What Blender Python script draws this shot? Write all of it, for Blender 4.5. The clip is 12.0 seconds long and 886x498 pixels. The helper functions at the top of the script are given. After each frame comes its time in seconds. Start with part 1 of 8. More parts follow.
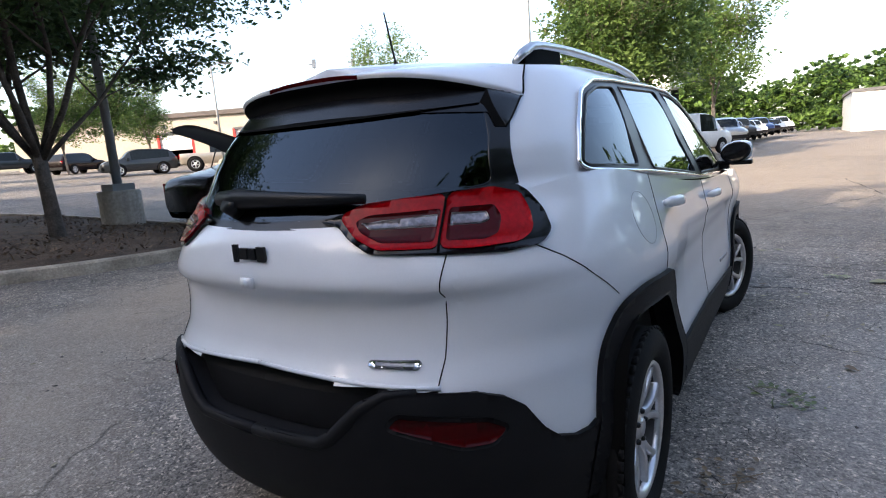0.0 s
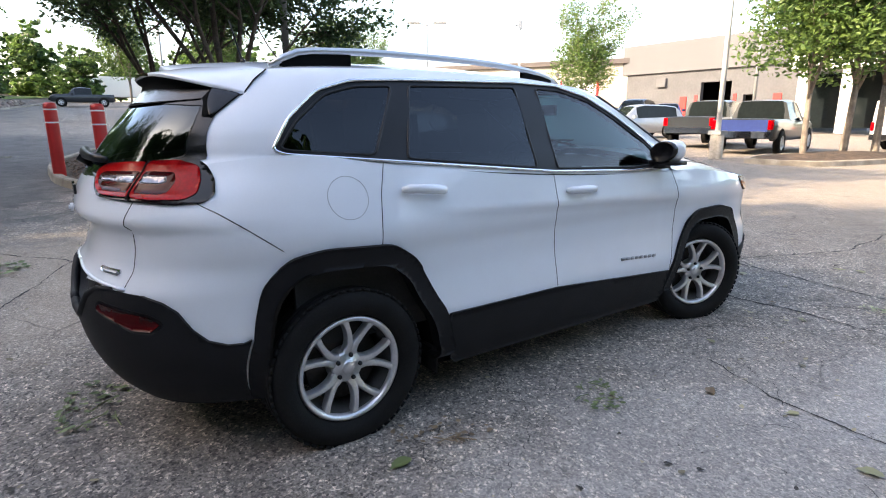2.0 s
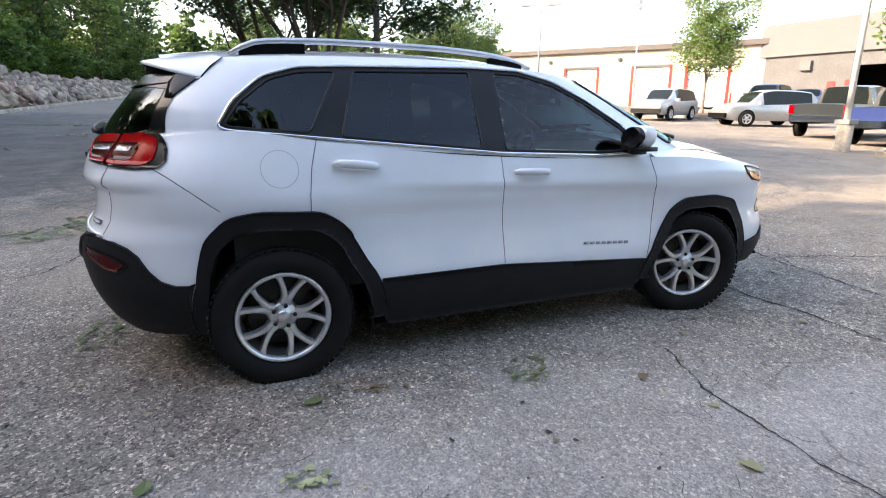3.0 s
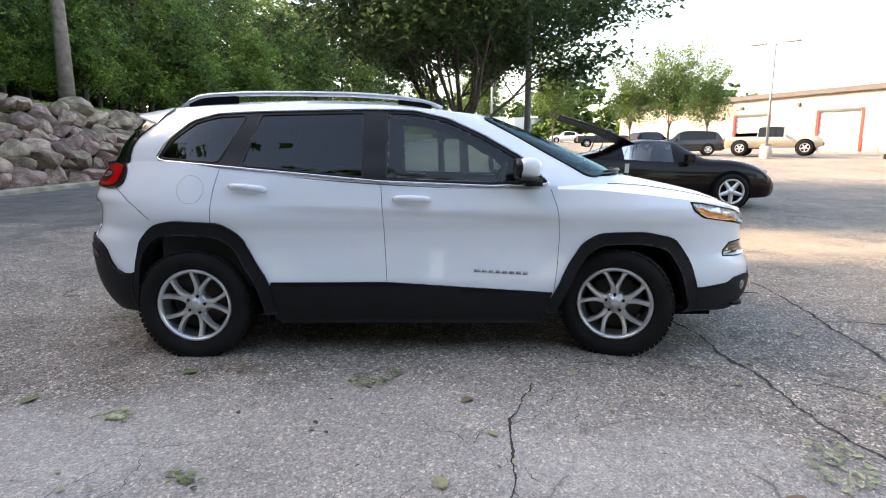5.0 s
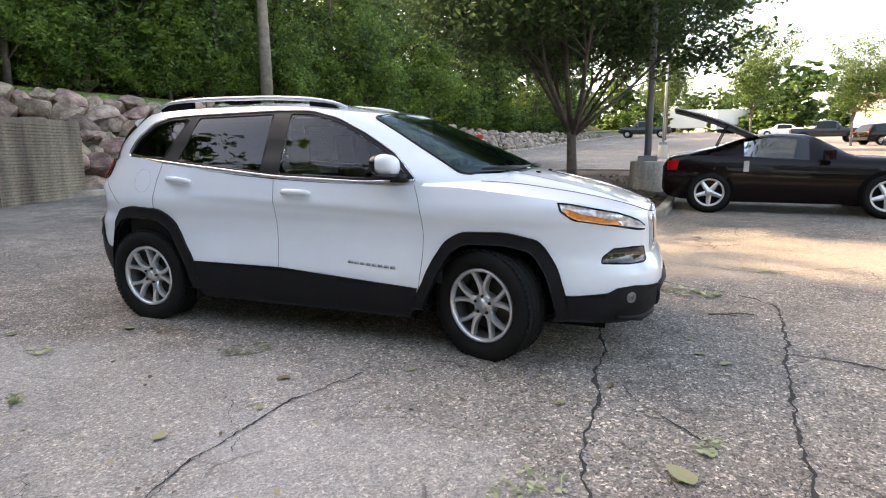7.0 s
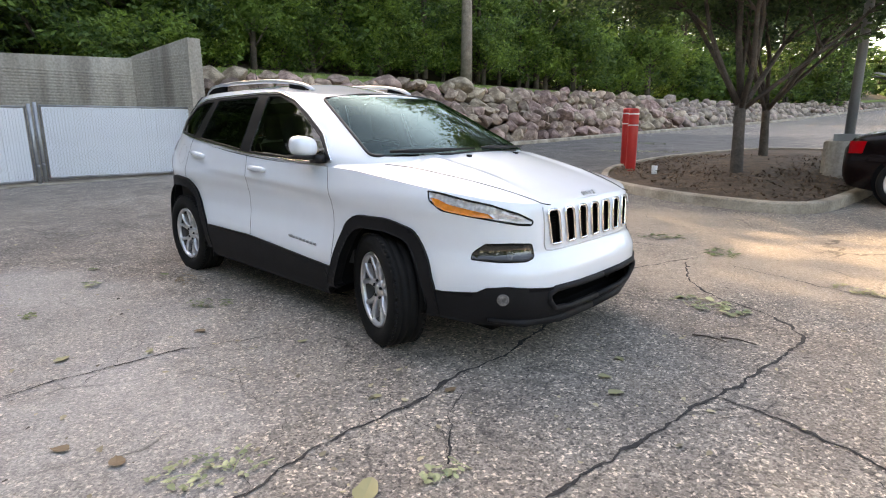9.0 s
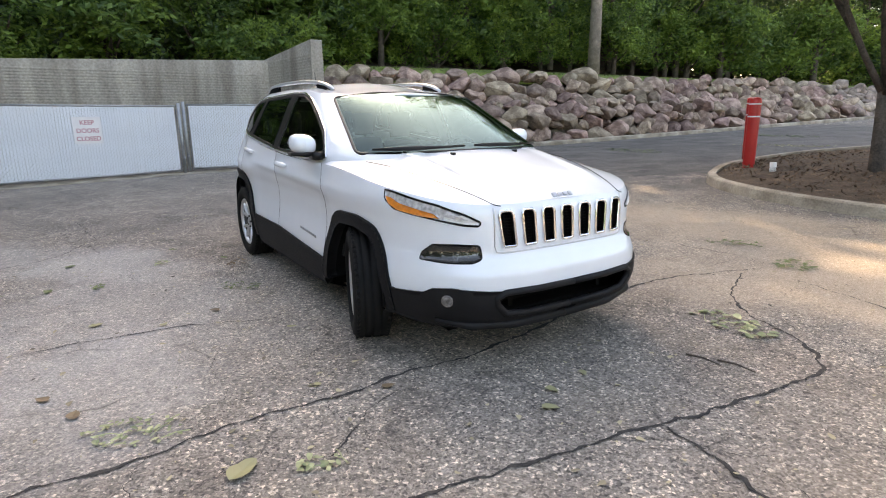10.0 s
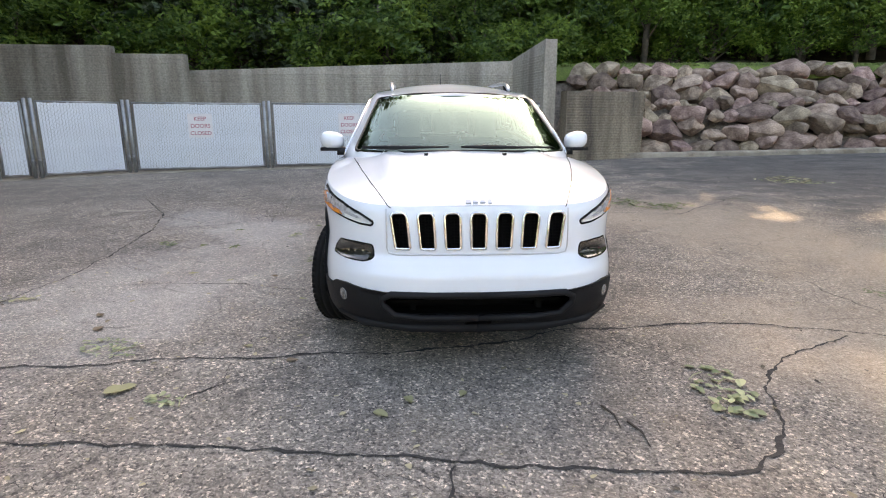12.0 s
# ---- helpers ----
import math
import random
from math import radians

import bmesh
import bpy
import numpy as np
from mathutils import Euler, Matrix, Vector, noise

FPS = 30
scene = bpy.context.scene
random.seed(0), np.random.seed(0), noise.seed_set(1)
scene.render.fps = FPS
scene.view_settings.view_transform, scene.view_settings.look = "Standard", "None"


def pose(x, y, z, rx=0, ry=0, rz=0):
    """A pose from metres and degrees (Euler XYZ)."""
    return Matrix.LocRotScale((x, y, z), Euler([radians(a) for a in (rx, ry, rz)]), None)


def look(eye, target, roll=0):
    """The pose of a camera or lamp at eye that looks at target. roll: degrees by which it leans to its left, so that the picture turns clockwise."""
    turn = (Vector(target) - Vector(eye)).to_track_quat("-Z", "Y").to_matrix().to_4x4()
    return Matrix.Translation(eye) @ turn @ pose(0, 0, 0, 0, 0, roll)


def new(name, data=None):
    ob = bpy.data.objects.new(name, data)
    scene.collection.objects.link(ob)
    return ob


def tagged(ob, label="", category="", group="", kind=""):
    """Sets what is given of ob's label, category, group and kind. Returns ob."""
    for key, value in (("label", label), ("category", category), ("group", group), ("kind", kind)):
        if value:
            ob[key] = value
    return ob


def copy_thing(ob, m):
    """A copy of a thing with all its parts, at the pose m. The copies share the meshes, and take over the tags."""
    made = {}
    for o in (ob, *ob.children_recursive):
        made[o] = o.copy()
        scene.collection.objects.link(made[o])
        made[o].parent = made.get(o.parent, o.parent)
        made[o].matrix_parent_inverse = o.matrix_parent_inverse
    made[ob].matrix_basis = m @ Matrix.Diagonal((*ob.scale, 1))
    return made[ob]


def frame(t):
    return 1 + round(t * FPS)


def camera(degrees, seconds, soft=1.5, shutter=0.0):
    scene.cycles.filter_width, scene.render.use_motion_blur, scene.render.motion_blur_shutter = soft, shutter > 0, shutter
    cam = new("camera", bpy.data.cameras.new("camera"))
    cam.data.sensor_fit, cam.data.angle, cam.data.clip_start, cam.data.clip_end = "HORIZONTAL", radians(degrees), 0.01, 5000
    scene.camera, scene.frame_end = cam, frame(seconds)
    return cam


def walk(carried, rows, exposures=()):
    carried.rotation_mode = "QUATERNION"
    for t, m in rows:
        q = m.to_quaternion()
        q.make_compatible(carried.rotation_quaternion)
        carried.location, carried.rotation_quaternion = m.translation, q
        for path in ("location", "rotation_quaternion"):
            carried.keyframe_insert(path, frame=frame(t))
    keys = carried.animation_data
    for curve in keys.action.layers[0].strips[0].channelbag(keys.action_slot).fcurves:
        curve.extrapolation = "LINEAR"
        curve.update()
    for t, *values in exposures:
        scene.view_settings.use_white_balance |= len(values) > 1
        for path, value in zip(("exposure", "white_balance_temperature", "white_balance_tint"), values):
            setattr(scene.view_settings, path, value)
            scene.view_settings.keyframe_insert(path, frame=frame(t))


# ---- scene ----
cam = camera(77.0, 12.0, 1.1)
PATH = [
    (0, (-3.203, -1.297, 1.351), (-1.556, -0.218, 1.001), -4.3),
    (0.5, (-3.026, -1.673, 1.369), (-1.506, -0.42, 1.025), -0.8),
    (1, (-2.836, -2.149, 1.395), (-1.436, -0.774, 1.005), 1.0),
    (1.2, (-2.655, -2.349, 1.411), (-1.325, -0.909, 1.012), 0.8),
    (1.5, (-2.616, -2.564, 1.381), (-1.315, -1.102, 0.967), -0.1),
    (2, (-2.309, -2.905, 1.39), (-1.18, -1.317, 0.939), -0.1),
    (2.5, (-2.029, -3.277, 1.398), (-1.104, -1.57, 0.917), 0.8),
    (3, (-1.662, -3.559, 1.386), (-0.891, -1.784, 0.882), 0.5),
    (3.2, (-1.51, -3.654, 1.378), (-0.809, -1.848, 0.881), 0.4),
    (4.8, (0.036, -4.288, 1.318), (0.111, -2.318, 0.981), -0.1),
    (5, (0.233, -4.303, 1.293), (0.232, -2.331, 0.958), -0.2),
    (5.5, (0.716, -4.289, 1.297), (0.515, -2.328, 0.955), -0.3),
    (6, (1.216, -4.309, 1.282), (0.837, -2.373, 0.951), -0.9),
    (6.5, (1.726, -4.189, 1.283), (1.22, -2.289, 0.918), -1.1),
    (7, (2.238, -4.066, 1.287), (1.567, -2.214, 0.943), -0.3),
    (7.2, (2.404, -3.99, 1.282), (1.636, -2.179, 0.924), -0.2),
    (8.8, (3.743, -3.13, 1.373), (2.473, -1.647, 0.941), 0.3),
    (9, (3.878, -2.981, 1.344), (2.544, -1.556, 0.907), -0.0),
    (9.5, (4.259, -2.646, 1.363), (2.756, -1.406, 0.914), -0.7),
    (10, (4.508, -2.221, 1.373), (2.868, -1.174, 0.913), -0.6),
    (10.5, (4.771, -1.794, 1.392), (3.005, -0.961, 0.962), -0.2),
    (11, (4.906, -1.327, 1.389), (3.047, -0.741, 0.94), -0.2),
    (11.5, (5.069, -0.834, 1.39), (3.154, -0.485, 0.93), -0.1),
    (12, (5.127, -0.35, 1.381), (3.184, -0.237, 0.919), 0.1),
]
walk(cam, [(t, look(eye, target, roll)) for t, eye, target, roll in PATH],
     exposures=[(0.0, 1.84, 6900, 14.5), (0.5, 2.14, 7000, 15), (1.0, 2.25, 7150, 15), (2.0, 2.46, 7400, 14.5), (4.0, 2.58, 7800, 14.5), (6.5, 2.74, 8600, 16.5), (9.0, 2.76, 9100, 17), (10.5, 2.69, 9100, 17), (12.0, 2.64, 8900, 17)])

# ---- light: a low warm sun behind the woods, clear summer sky ----
SUN_EL, SUN_AZ = 29.0, 285.0     # degrees; azimuth clockwise from +y, where the sun stands
world = bpy.data.worlds.new("sky")
world.use_nodes = True
scene.world = world
wn = world.node_tree.nodes
sky = wn.new("ShaderNodeTexSky")
sky.sky_type, sky.sun_disc = "NISHITA", False
sky.sun_elevation, sky.sun_rotation = radians(SUN_EL), radians(SUN_AZ)
sky.air_density, sky.dust_density, sky.ozone_density = 1.0, 2.2, 1.0
wn["Background"].inputs["Strength"].default_value = 0.15
world.node_tree.links.new(sky.outputs[0], wn["Background"].inputs["Color"])
sun = new("sun", bpy.data.lights.new("sun", "SUN"))
sun.data.energy, sun.data.angle, sun.data.color = 2.5, radians(0.6), (1.0, 0.88, 0.70)
_az, _el = radians(SUN_AZ), radians(SUN_EL)
SUN_DIR = Vector((math.sin(_az) * math.cos(_el), math.cos(_az) * math.cos(_el), math.sin(_el)))
sun.matrix_world = look(SUN_DIR * 60, (0, 0, 0))


# ---- materials ----
def mat(name, base, rough=0.5, metal=0.0, var=0.12, scale=8.0, fine=60.0, bump=0.0, bump_scale=None, tint=None, coat=0.0, spec=0.5, per="", hue=0.0, stops=None, stretch=None):
    """Principled surface with two scales of variation. tint: second colour of the large stains; per: 'object' or 'island' varies lightness by piece."""
    m = bpy.data.materials.new(name)
    m.use_nodes = True
    nt = m.node_tree
    n, l = nt.nodes, nt.links
    b = n["Principled BSDF"]
    b.inputs["Roughness"].default_value, b.inputs["Metallic"].default_value = rough, metal
    b.inputs["Coat Weight"].default_value, b.inputs["Coat Roughness"].default_value = coat, 0.03
    b.inputs["Specular IOR Level"].default_value = spec
    co = n.new("ShaderNodeTexCoord")
    big, small = n.new("ShaderNodeTexNoise"), n.new("ShaderNodeTexNoise")
    big.inputs["Scale"].default_value, big.inputs["Detail"].default_value = scale, 4
    small.inputs["Scale"].default_value, small.inputs["Detail"].default_value = fine, 3
    vec = co.outputs["Object"]
    if stretch:
        mp = n.new("ShaderNodeMapping")
        mp.inputs["Scale"].default_value = stretch
        l.new(vec, mp.inputs["Vector"])
        vec = mp.outputs["Vector"]
    l.new(vec, big.inputs["Vector"])
    l.new(co.outputs["Object"], small.inputs["Vector"])
    r1 = n.new("ShaderNodeValToRGB")
    r1.color_ramp.elements[0].position, r1.color_ramp.elements[1].position = stops or (0.35, 0.7)
    dark = [c * (1 - var) for c in base]
    r1.color_ramp.elements[0].color = (*(tint or dark), 1)
    r1.color_ramp.elements[1].color = (*[min(1, c * (1 + var * 0.5)) for c in base], 1)
    l.new(big.outputs["Fac"], r1.inputs["Fac"])
    mul = n.new("ShaderNodeMixRGB")
    mul.blend_type = "MULTIPLY"
    mul.inputs["Fac"].default_value = 1
    r2 = n.new("ShaderNodeMapRange")
    r2.inputs["From Min"].default_value, r2.inputs["From Max"].default_value = 0.3, 0.7
    r2.inputs["To Min"].default_value, r2.inputs["To Max"].default_value = 1 - var, 1 + var * 0.4
    l.new(small.outputs["Fac"], r2.inputs["Value"])
    l.new(r1.outputs["Color"], mul.inputs["Color1"])
    l.new(r2.outputs["Result"], mul.inputs["Color2"])
    out = mul.outputs["Color"]
    if per:
        if per == "object":
            oi = n.new("ShaderNodeObjectInfo").outputs["Random"]
        else:
            oi = n.new("ShaderNodeNewGeometry").outputs["Random Per Island"]
        hs = n.new("ShaderNodeHueSaturation")
        mr = n.new("ShaderNodeMapRange")
        mr.inputs["To Min"].default_value, mr.inputs["To Max"].default_value = 0.62, 1.35
        l.new(oi, mr.inputs["Value"])
        l.new(mr.outputs["Result"], hs.inputs["Value"])
        if hue:
            mh = n.new("ShaderNodeMapRange")
            mh.inputs["To Min"].default_value, mh.inputs["To Max"].default_value = 0.5 - hue, 0.5 + hue
            sc = n.new("ShaderNodeMath")
            sc.operation = "FRACT"
            sm = n.new("ShaderNodeMath")
            sm.operation = "MULTIPLY"
            sm.inputs[1].default_value = 7.31
            l.new(oi, sm.inputs[0])
            l.new(sm.outputs[0], sc.inputs[0])
            l.new(sc.outputs[0], mh.inputs["Value"])
            l.new(mh.outputs["Result"], hs.inputs["Hue"])
        l.new(out, hs.inputs["Color"])
        out = hs.outputs["Color"]
    l.new(out, b.inputs["Base Color"])
    if bump:
        bn = n.new("ShaderNodeTexNoise")
        bn.inputs["Scale"].default_value, bn.inputs["Detail"].default_value = bump_scale or fine, 5
        l.new(co.outputs["Object"], bn.inputs["Vector"])
        bp = n.new("ShaderNodeBump")
        bp.inputs["Strength"].default_value, bp.inputs["Distance"].default_value = bump, 0.02
        l.new(bn.outputs["Fac"], bp.inputs["Height"])
        l.new(bp.outputs["Normal"], b.inputs["Normal"])
    return m


def glass(name, tint, rough=0.0, clear=0.5, ior=1.42, sheen=(1, 1, 1)):
    """Thin tinted pane: part see-through, with mirror gloss on its face."""
    m = bpy.data.materials.new(name)
    m.use_nodes = True
    nt = m.node_tree
    n, l = nt.nodes, nt.links
    n.remove(n["Principled BSDF"])
    tr, gl, fr, mx = n.new("ShaderNodeBsdfTransparent"), n.new("ShaderNodeBsdfGlossy"), n.new("ShaderNodeFresnel"), n.new("ShaderNodeMixShader")
    tr.inputs["Color"].default_value = (*[c * clear for c in tint], 1)
    gl.inputs["Roughness"].default_value = rough
    gl.inputs["Color"].default_value = (*sheen, 1)
    fr.inputs["IOR"].default_value = ior
    l.new(fr.outputs[0], mx.inputs["Fac"])
    l.new(tr.outputs[0], mx.inputs[1])
    l.new(gl.outputs[0], mx.inputs[2])
    l.new(mx.outputs[0], n["Material Output"].inputs["Surface"])
    return m


def leaf_mat(name, a, b_, trans=0.35):
    """Leaves: two greens mixed by clump, part of the light passing through."""
    m = bpy.data.materials.new(name)
    m.use_nodes = True
    nt = m.node_tree
    n, l = nt.nodes, nt.links
    p = n["Principled BSDF"]
    p.inputs["Roughness"].default_value = 0.55
    gi = n.new("ShaderNodeNewGeometry")
    ramp = n.new("ShaderNodeValToRGB")
    ramp.color_ramp.elements[0].color, ramp.color_ramp.elements[1].color = (*a, 1), (*b_, 1)
    # leaf by leaf, and bough by bough: younger growth is lighter
    co = n.new("ShaderNodeTexCoord")
    nz, mr, av = n.new("ShaderNodeTexNoise"), n.new("ShaderNodeMapRange"), n.new("ShaderNodeMath")
    nz.inputs["Scale"].default_value, nz.inputs["Detail"].default_value = 0.55, 2
    l.new(co.outputs["Object"], nz.inputs["Vector"])
    mr.inputs["From Min"].default_value, mr.inputs["From Max"].default_value = 0.38, 0.62
    mr.inputs["To Min"].default_value, mr.inputs["To Max"].default_value = -0.35, 0.45
    l.new(nz.outputs["Fac"], mr.inputs["Value"])
    av.use_clamp = True
    l.new(gi.outputs["Random Per Island"], av.inputs[0])
    l.new(mr.outputs["Result"], av.inputs[1])
    l.new(av.outputs[0], ramp.inputs["Fac"])
    l.new(ramp.outputs["Color"], p.inputs["Base Color"])
    tl, mx = n.new("ShaderNodeBsdfTranslucent"), n.new("ShaderNodeMixShader")
    br = n.new("ShaderNodeBrightContrast")
    br.inputs["Bright"].default_value = 0.03
    l.new(ramp.outputs["Color"], br.inputs["Color"])
    l.new(br.outputs[0], tl.inputs["Color"])
    mx.inputs["Fac"].default_value = trans
    l.new(p.outputs[0], mx.inputs[1])
    l.new(tl.outputs[0], mx.inputs[2])
    l.new(mx.outputs[0], n["Material Output"].inputs["Surface"])
    return m


def asphalt_mat():
    """Old worn asphalt: pale stones in dark binder, dusty patches, sandy patches that also paint pools of sun, stains.
    """
    m = bpy.data.materials.new("worn_asphalt")
    m.use_nodes = True
    nt = m.node_tree
    n, l = nt.nodes, nt.links
    p = n["Principled BSDF"]
    p.inputs["Roughness"].default_value = 0.88
    co = n.new("ShaderNodeTexCoord").outputs["Object"]

    def noise_(scale, detail=4, rough=0.6, vec=co):
        t = n.new("ShaderNodeTexNoise")
        t.inputs["Scale"].default_value, t.inputs["Detail"].default_value, t.inputs["Roughness"].default_value = scale, detail, rough
        l.new(vec, t.inputs["Vector"])
        return t.outputs["Fac"]

    def ramp_(src, p0, p1, c0, c1):
        r = n.new("ShaderNodeValToRGB")
        r.color_ramp.elements[0].position, r.color_ramp.elements[1].position = p0, p1
        r.color_ramp.elements[0].color, r.color_ramp.elements[1].color = (*c0, 1), (*c1, 1)
        l.new(src, r.inputs["Fac"])
        return r.outputs["Color"]

    def mix_(a, b, fac, mode="MIX"):
        x = n.new("ShaderNodeMixRGB")
        x.blend_type = mode
        for s, k in ((fac, "Fac"), (a, "Color1"), (b, "Color2")):
            if isinstance(s, float):
                x.inputs[k].default_value = s
            elif isinstance(s, tuple):
                x.inputs[k].default_value = (*s, 1)
            else:
                l.new(s, x.inputs[k])
        return x.outputs["Color"]

    def spot(cx, cy, rx, ry, turn=0.0, rim=(1.1, 0.45)):
        """1 in the middle of an oval patch of ground, 0 outside it, with a ragged rim."""
        mp = n.new("ShaderNodeMapping")
        mp.vector_type = "TEXTURE"
        mp.inputs["Location"].default_value, mp.inputs["Scale"].default_value = (cx, cy, 0), (rx, ry, 50)
        mp.inputs["Rotation"].default_value = (0, 0, radians(turn))
        l.new(co, mp.inputs["Vector"])
        d = n.new("ShaderNodeVectorMath")
        d.operation = "LENGTH"
        l.new(mp.outputs[0], d.inputs[0])
        ad = n.new("ShaderNodeMath")
        ad.operation = "MULTIPLY_ADD"
        ad.inputs[1].default_value, ad.inputs[2].default_value = 1.3, -0.65
        l.new(noise_(1.7, 6, 0.7), ad.inputs[0])
        sm = n.new("ShaderNodeMath")
        l.new(d.outputs["Value"], sm.inputs[0])
        l.new(ad.outputs[0], sm.inputs[1])
        mr = n.new("ShaderNodeMapRange")
        mr.inputs["From Min"].default_value, mr.inputs["From Max"].default_value = rim
        l.new(sm.outputs[0], mr.inputs["Value"])
        return mr.outputs["Result"]

    stone, chip = n.new("ShaderNodeTexVoronoi"), n.new("ShaderNodeTexVoronoi")
    stone.inputs["Scale"].default_value, chip.inputs["Scale"].default_value = 125, 82
    warp = n.new("ShaderNodeMixRGB")
    warp.blend_type, warp.inputs["Fac"].default_value = "ADD", 0.02
    wn_ = n.new("ShaderNodeTexNoise")
    wn_.inputs["Scale"].default_value = 30
    l.new(co, wn_.inputs["Vector"])
    l.new(co, warp.inputs["Color1"])
    l.new(wn_.outputs["Color"], warp.inputs["Color2"])
    l.new(warp.outputs["Color"], stone.inputs["Vector"])
    l.new(warp.outputs["Color"], chip.inputs["Vector"])
    bw, bc = n.new("ShaderNodeRGBToBW"), n.new("ShaderNodeRGBToBW")
    l.new(stone.outputs["Color"], bw.inputs["Color"])
    l.new(chip.outputs["Color"], bc.inputs["Color"])
    grit = ramp_(bw.outputs[0], 0.18, 0.86, (0.105, 0.098, 0.090), (0.50, 0.465, 0.425))
    base = mix_(grit, ramp_(noise_(260, 2), 0.35, 0.7, (0.4, 0.4, 0.4), (1.3, 1.27, 1.22)), 0.6, "MULTIPLY")
    base = mix_(base, (0.265, 0.239, 0.211), 0.36)
    base = mix_(base, ramp_(bc.outputs[0], 0.76, 0.79, (1, 1, 1), (2.3, 2.2, 2.08)), 1.0, "MULTIPLY")
    base = mix_(base, ramp_(bc.outputs[0], 0.20, 0.26, (0.36, 0.36, 0.37), (1, 1, 1)), 0.9, "MULTIPLY")
    base = mix_(base, ramp_(noise_(17, 5, 0.85), 0.34, 0.64, (0.74, 0.73, 0.72), (1.18, 1.17, 1.15)), 1.0, "MULTIPLY")
    base = mix_(base, ramp_(noise_(42, 5, 0.9), 0.38, 0.62, (0.68, 0.675, 0.67), (1.30, 1.28, 1.25)), 1.0, "MULTIPLY")
    base = mix_(base, ramp_(noise_(0.35, 6, 0.65), 0.3, 0.72, (0.62, 0.62, 0.64), (1.15, 1.13, 1.1)), 1.0, "MULTIPLY")
    base = mix_(base, ramp_(noise_(2.6, 6, 0.7), 0.34, 0.6, (0.70, 0.69, 0.69), (1.08, 1.08, 1.08)), 0.9, "MULTIPLY")
    speck = ramp_(noise_(7.0, 5, 0.75), 0.30, 0.39, (0.4, 0.4, 0.41), (1, 1, 1))
    base = mix_(base, speck, 0.85, "MULTIPLY")
    dust = mix_(grit, (0.50, 0.49, 0.475), 0.5)
    for s in ((-0.3, -2.0, 2.3, 0.9, 8), (1.2, -2.3, 1.2, 0.5, 0), (-2.6, -3.2, 1.2, 0.7, 20), (-1.7, -2.1, 1.0, 0.7, 30), (0.6, -3.0, 1.5, 0.6, 0)):
        f = n.new("ShaderNodeMath")
        f.operation = "MULTIPLY"
        f.inputs[1].default_value = 0.42
        l.new(spot(*s), f.inputs[0])
        base = mix_(base, dust, f.outputs[0])
    # sandy ground; some spots also paint sunlit patches of the lot in tan
    sunny_sand = mix_(grit, (0.40, 0.305, 0.215), 0.62)
    for s in ((3.0, 3.4, 4.4, 1.5, -6), (-1.8, 3.4, 2.6, 1.6, 10), (-2.3, 1.9, 1.3, 0.6, 60), (12.0, 0.6, 8.5, 5.0, 0), (36.0, 1.0, 26.0, 14.0, 0), (0.7, 4.3, 2.0, 0.8, 25), (2.4, 2.3, 1.6, 0.9, 40)):
        f = n.new("ShaderNodeMath")
        f.operation = "MULTIPLY"
        f.inputs[1].default_value = 0.62
        l.new(spot(*s), f.inputs[0])
        base = mix_(base, sunny_sand, f.outputs[0])
    # darker, newer tarmac of the lane between the island and the rocks
    lane = n.new("ShaderNodeMath")
    lane.operation = "MULTIPLY"
    lane.inputs[1].default_value = 0.94
    l.new(spot(-6.2, 15.5, 6.6, 11.6, 0, (1.08, 0.86)), lane.inputs[0])
    base = mix_(base, mix_(mix_(grit, (0.075, 0.074, 0.072), 0.82), ramp_(noise_(1.3, 6, 0.75), 0.36, 0.66, (0.6, 0.6, 0.6), (1.35, 1.32, 1.27)), 1.0, "MULTIPLY"), lane.outputs[0])
    ck = n.new("ShaderNodeTexVoronoi")
    ck.feature = "DISTANCE_TO_EDGE"
    ck.inputs["Scale"].default_value = 0.9
    wob = n.new("ShaderNodeMixRGB")
    wob.blend_type = "ADD"
    wob.inputs["Fac"].default_value = 0.35
    nz = n.new("ShaderNodeTexNoise")
    nz.inputs["Scale"].default_value, nz.inputs["Detail"].default_value = 2.0, 6
    l.new(co, nz.inputs["Vector"])
    l.new(co, wob.inputs["Color1"])
    l.new(nz.outputs["Color"], wob.inputs["Color2"])
    l.new(wob.outputs["Color"], ck.inputs["Vector"])
    fade = ramp_(noise_(1.1, 3), 0.5, 0.62, (1, 1, 1), (0, 0, 0))
    line = mix_(ramp_(ck.outputs["Distance"], 0.0, 0.012, (0.35, 0.35, 0.35), (1, 1, 1)), (1.0, 1.0, 1.0), fade)
    base = mix_(base, line, 1.0, "MULTIPLY")
    l.new(base, p.inputs["Base Color"])
    bp = n.new("ShaderNodeBump")
    bp.inputs["Strength"].default_value, bp.inputs["Distance"].default_value = 0.8, 0.010
    hs_ = n.new("ShaderNodeMath")
    l.new(bw.outputs[0], hs_.inputs[0])
    l.new(noise_(45, 4, 0.7), hs_.inputs[1])
    l.new(hs_.outputs[0], bp.inputs["Height"])
    l.new(bp.outputs["Normal"], p.inputs["Normal"])
    return m


ASPHALT = asphalt_mat()
PAINT = mat("white_car_paint", (0.765, 0.80, 0.84), 0.35, var=0.015, coat=1.0, fine=200)
CLAD = mat("black_grained_plastic", (0.0095, 0.0095, 0.011), 0.6, var=0.2, fine=400, bump=0.08, bump_scale=600, spec=0.22)
GLOSSB = mat("gloss_black", (0.006, 0.006, 0.007), 0.22, var=0.05, coat=0.12, spec=0.35)
RUBBER = mat("tyre_rubber", (0.010, 0.0098, 0.0096), 0.8, var=0.25, fine=120, bump=0.1, spec=0.2)
ALLOY = mat("silver_alloy", (0.66, 0.66, 0.67), 0.30, 0.75, var=0.10, fine=90)
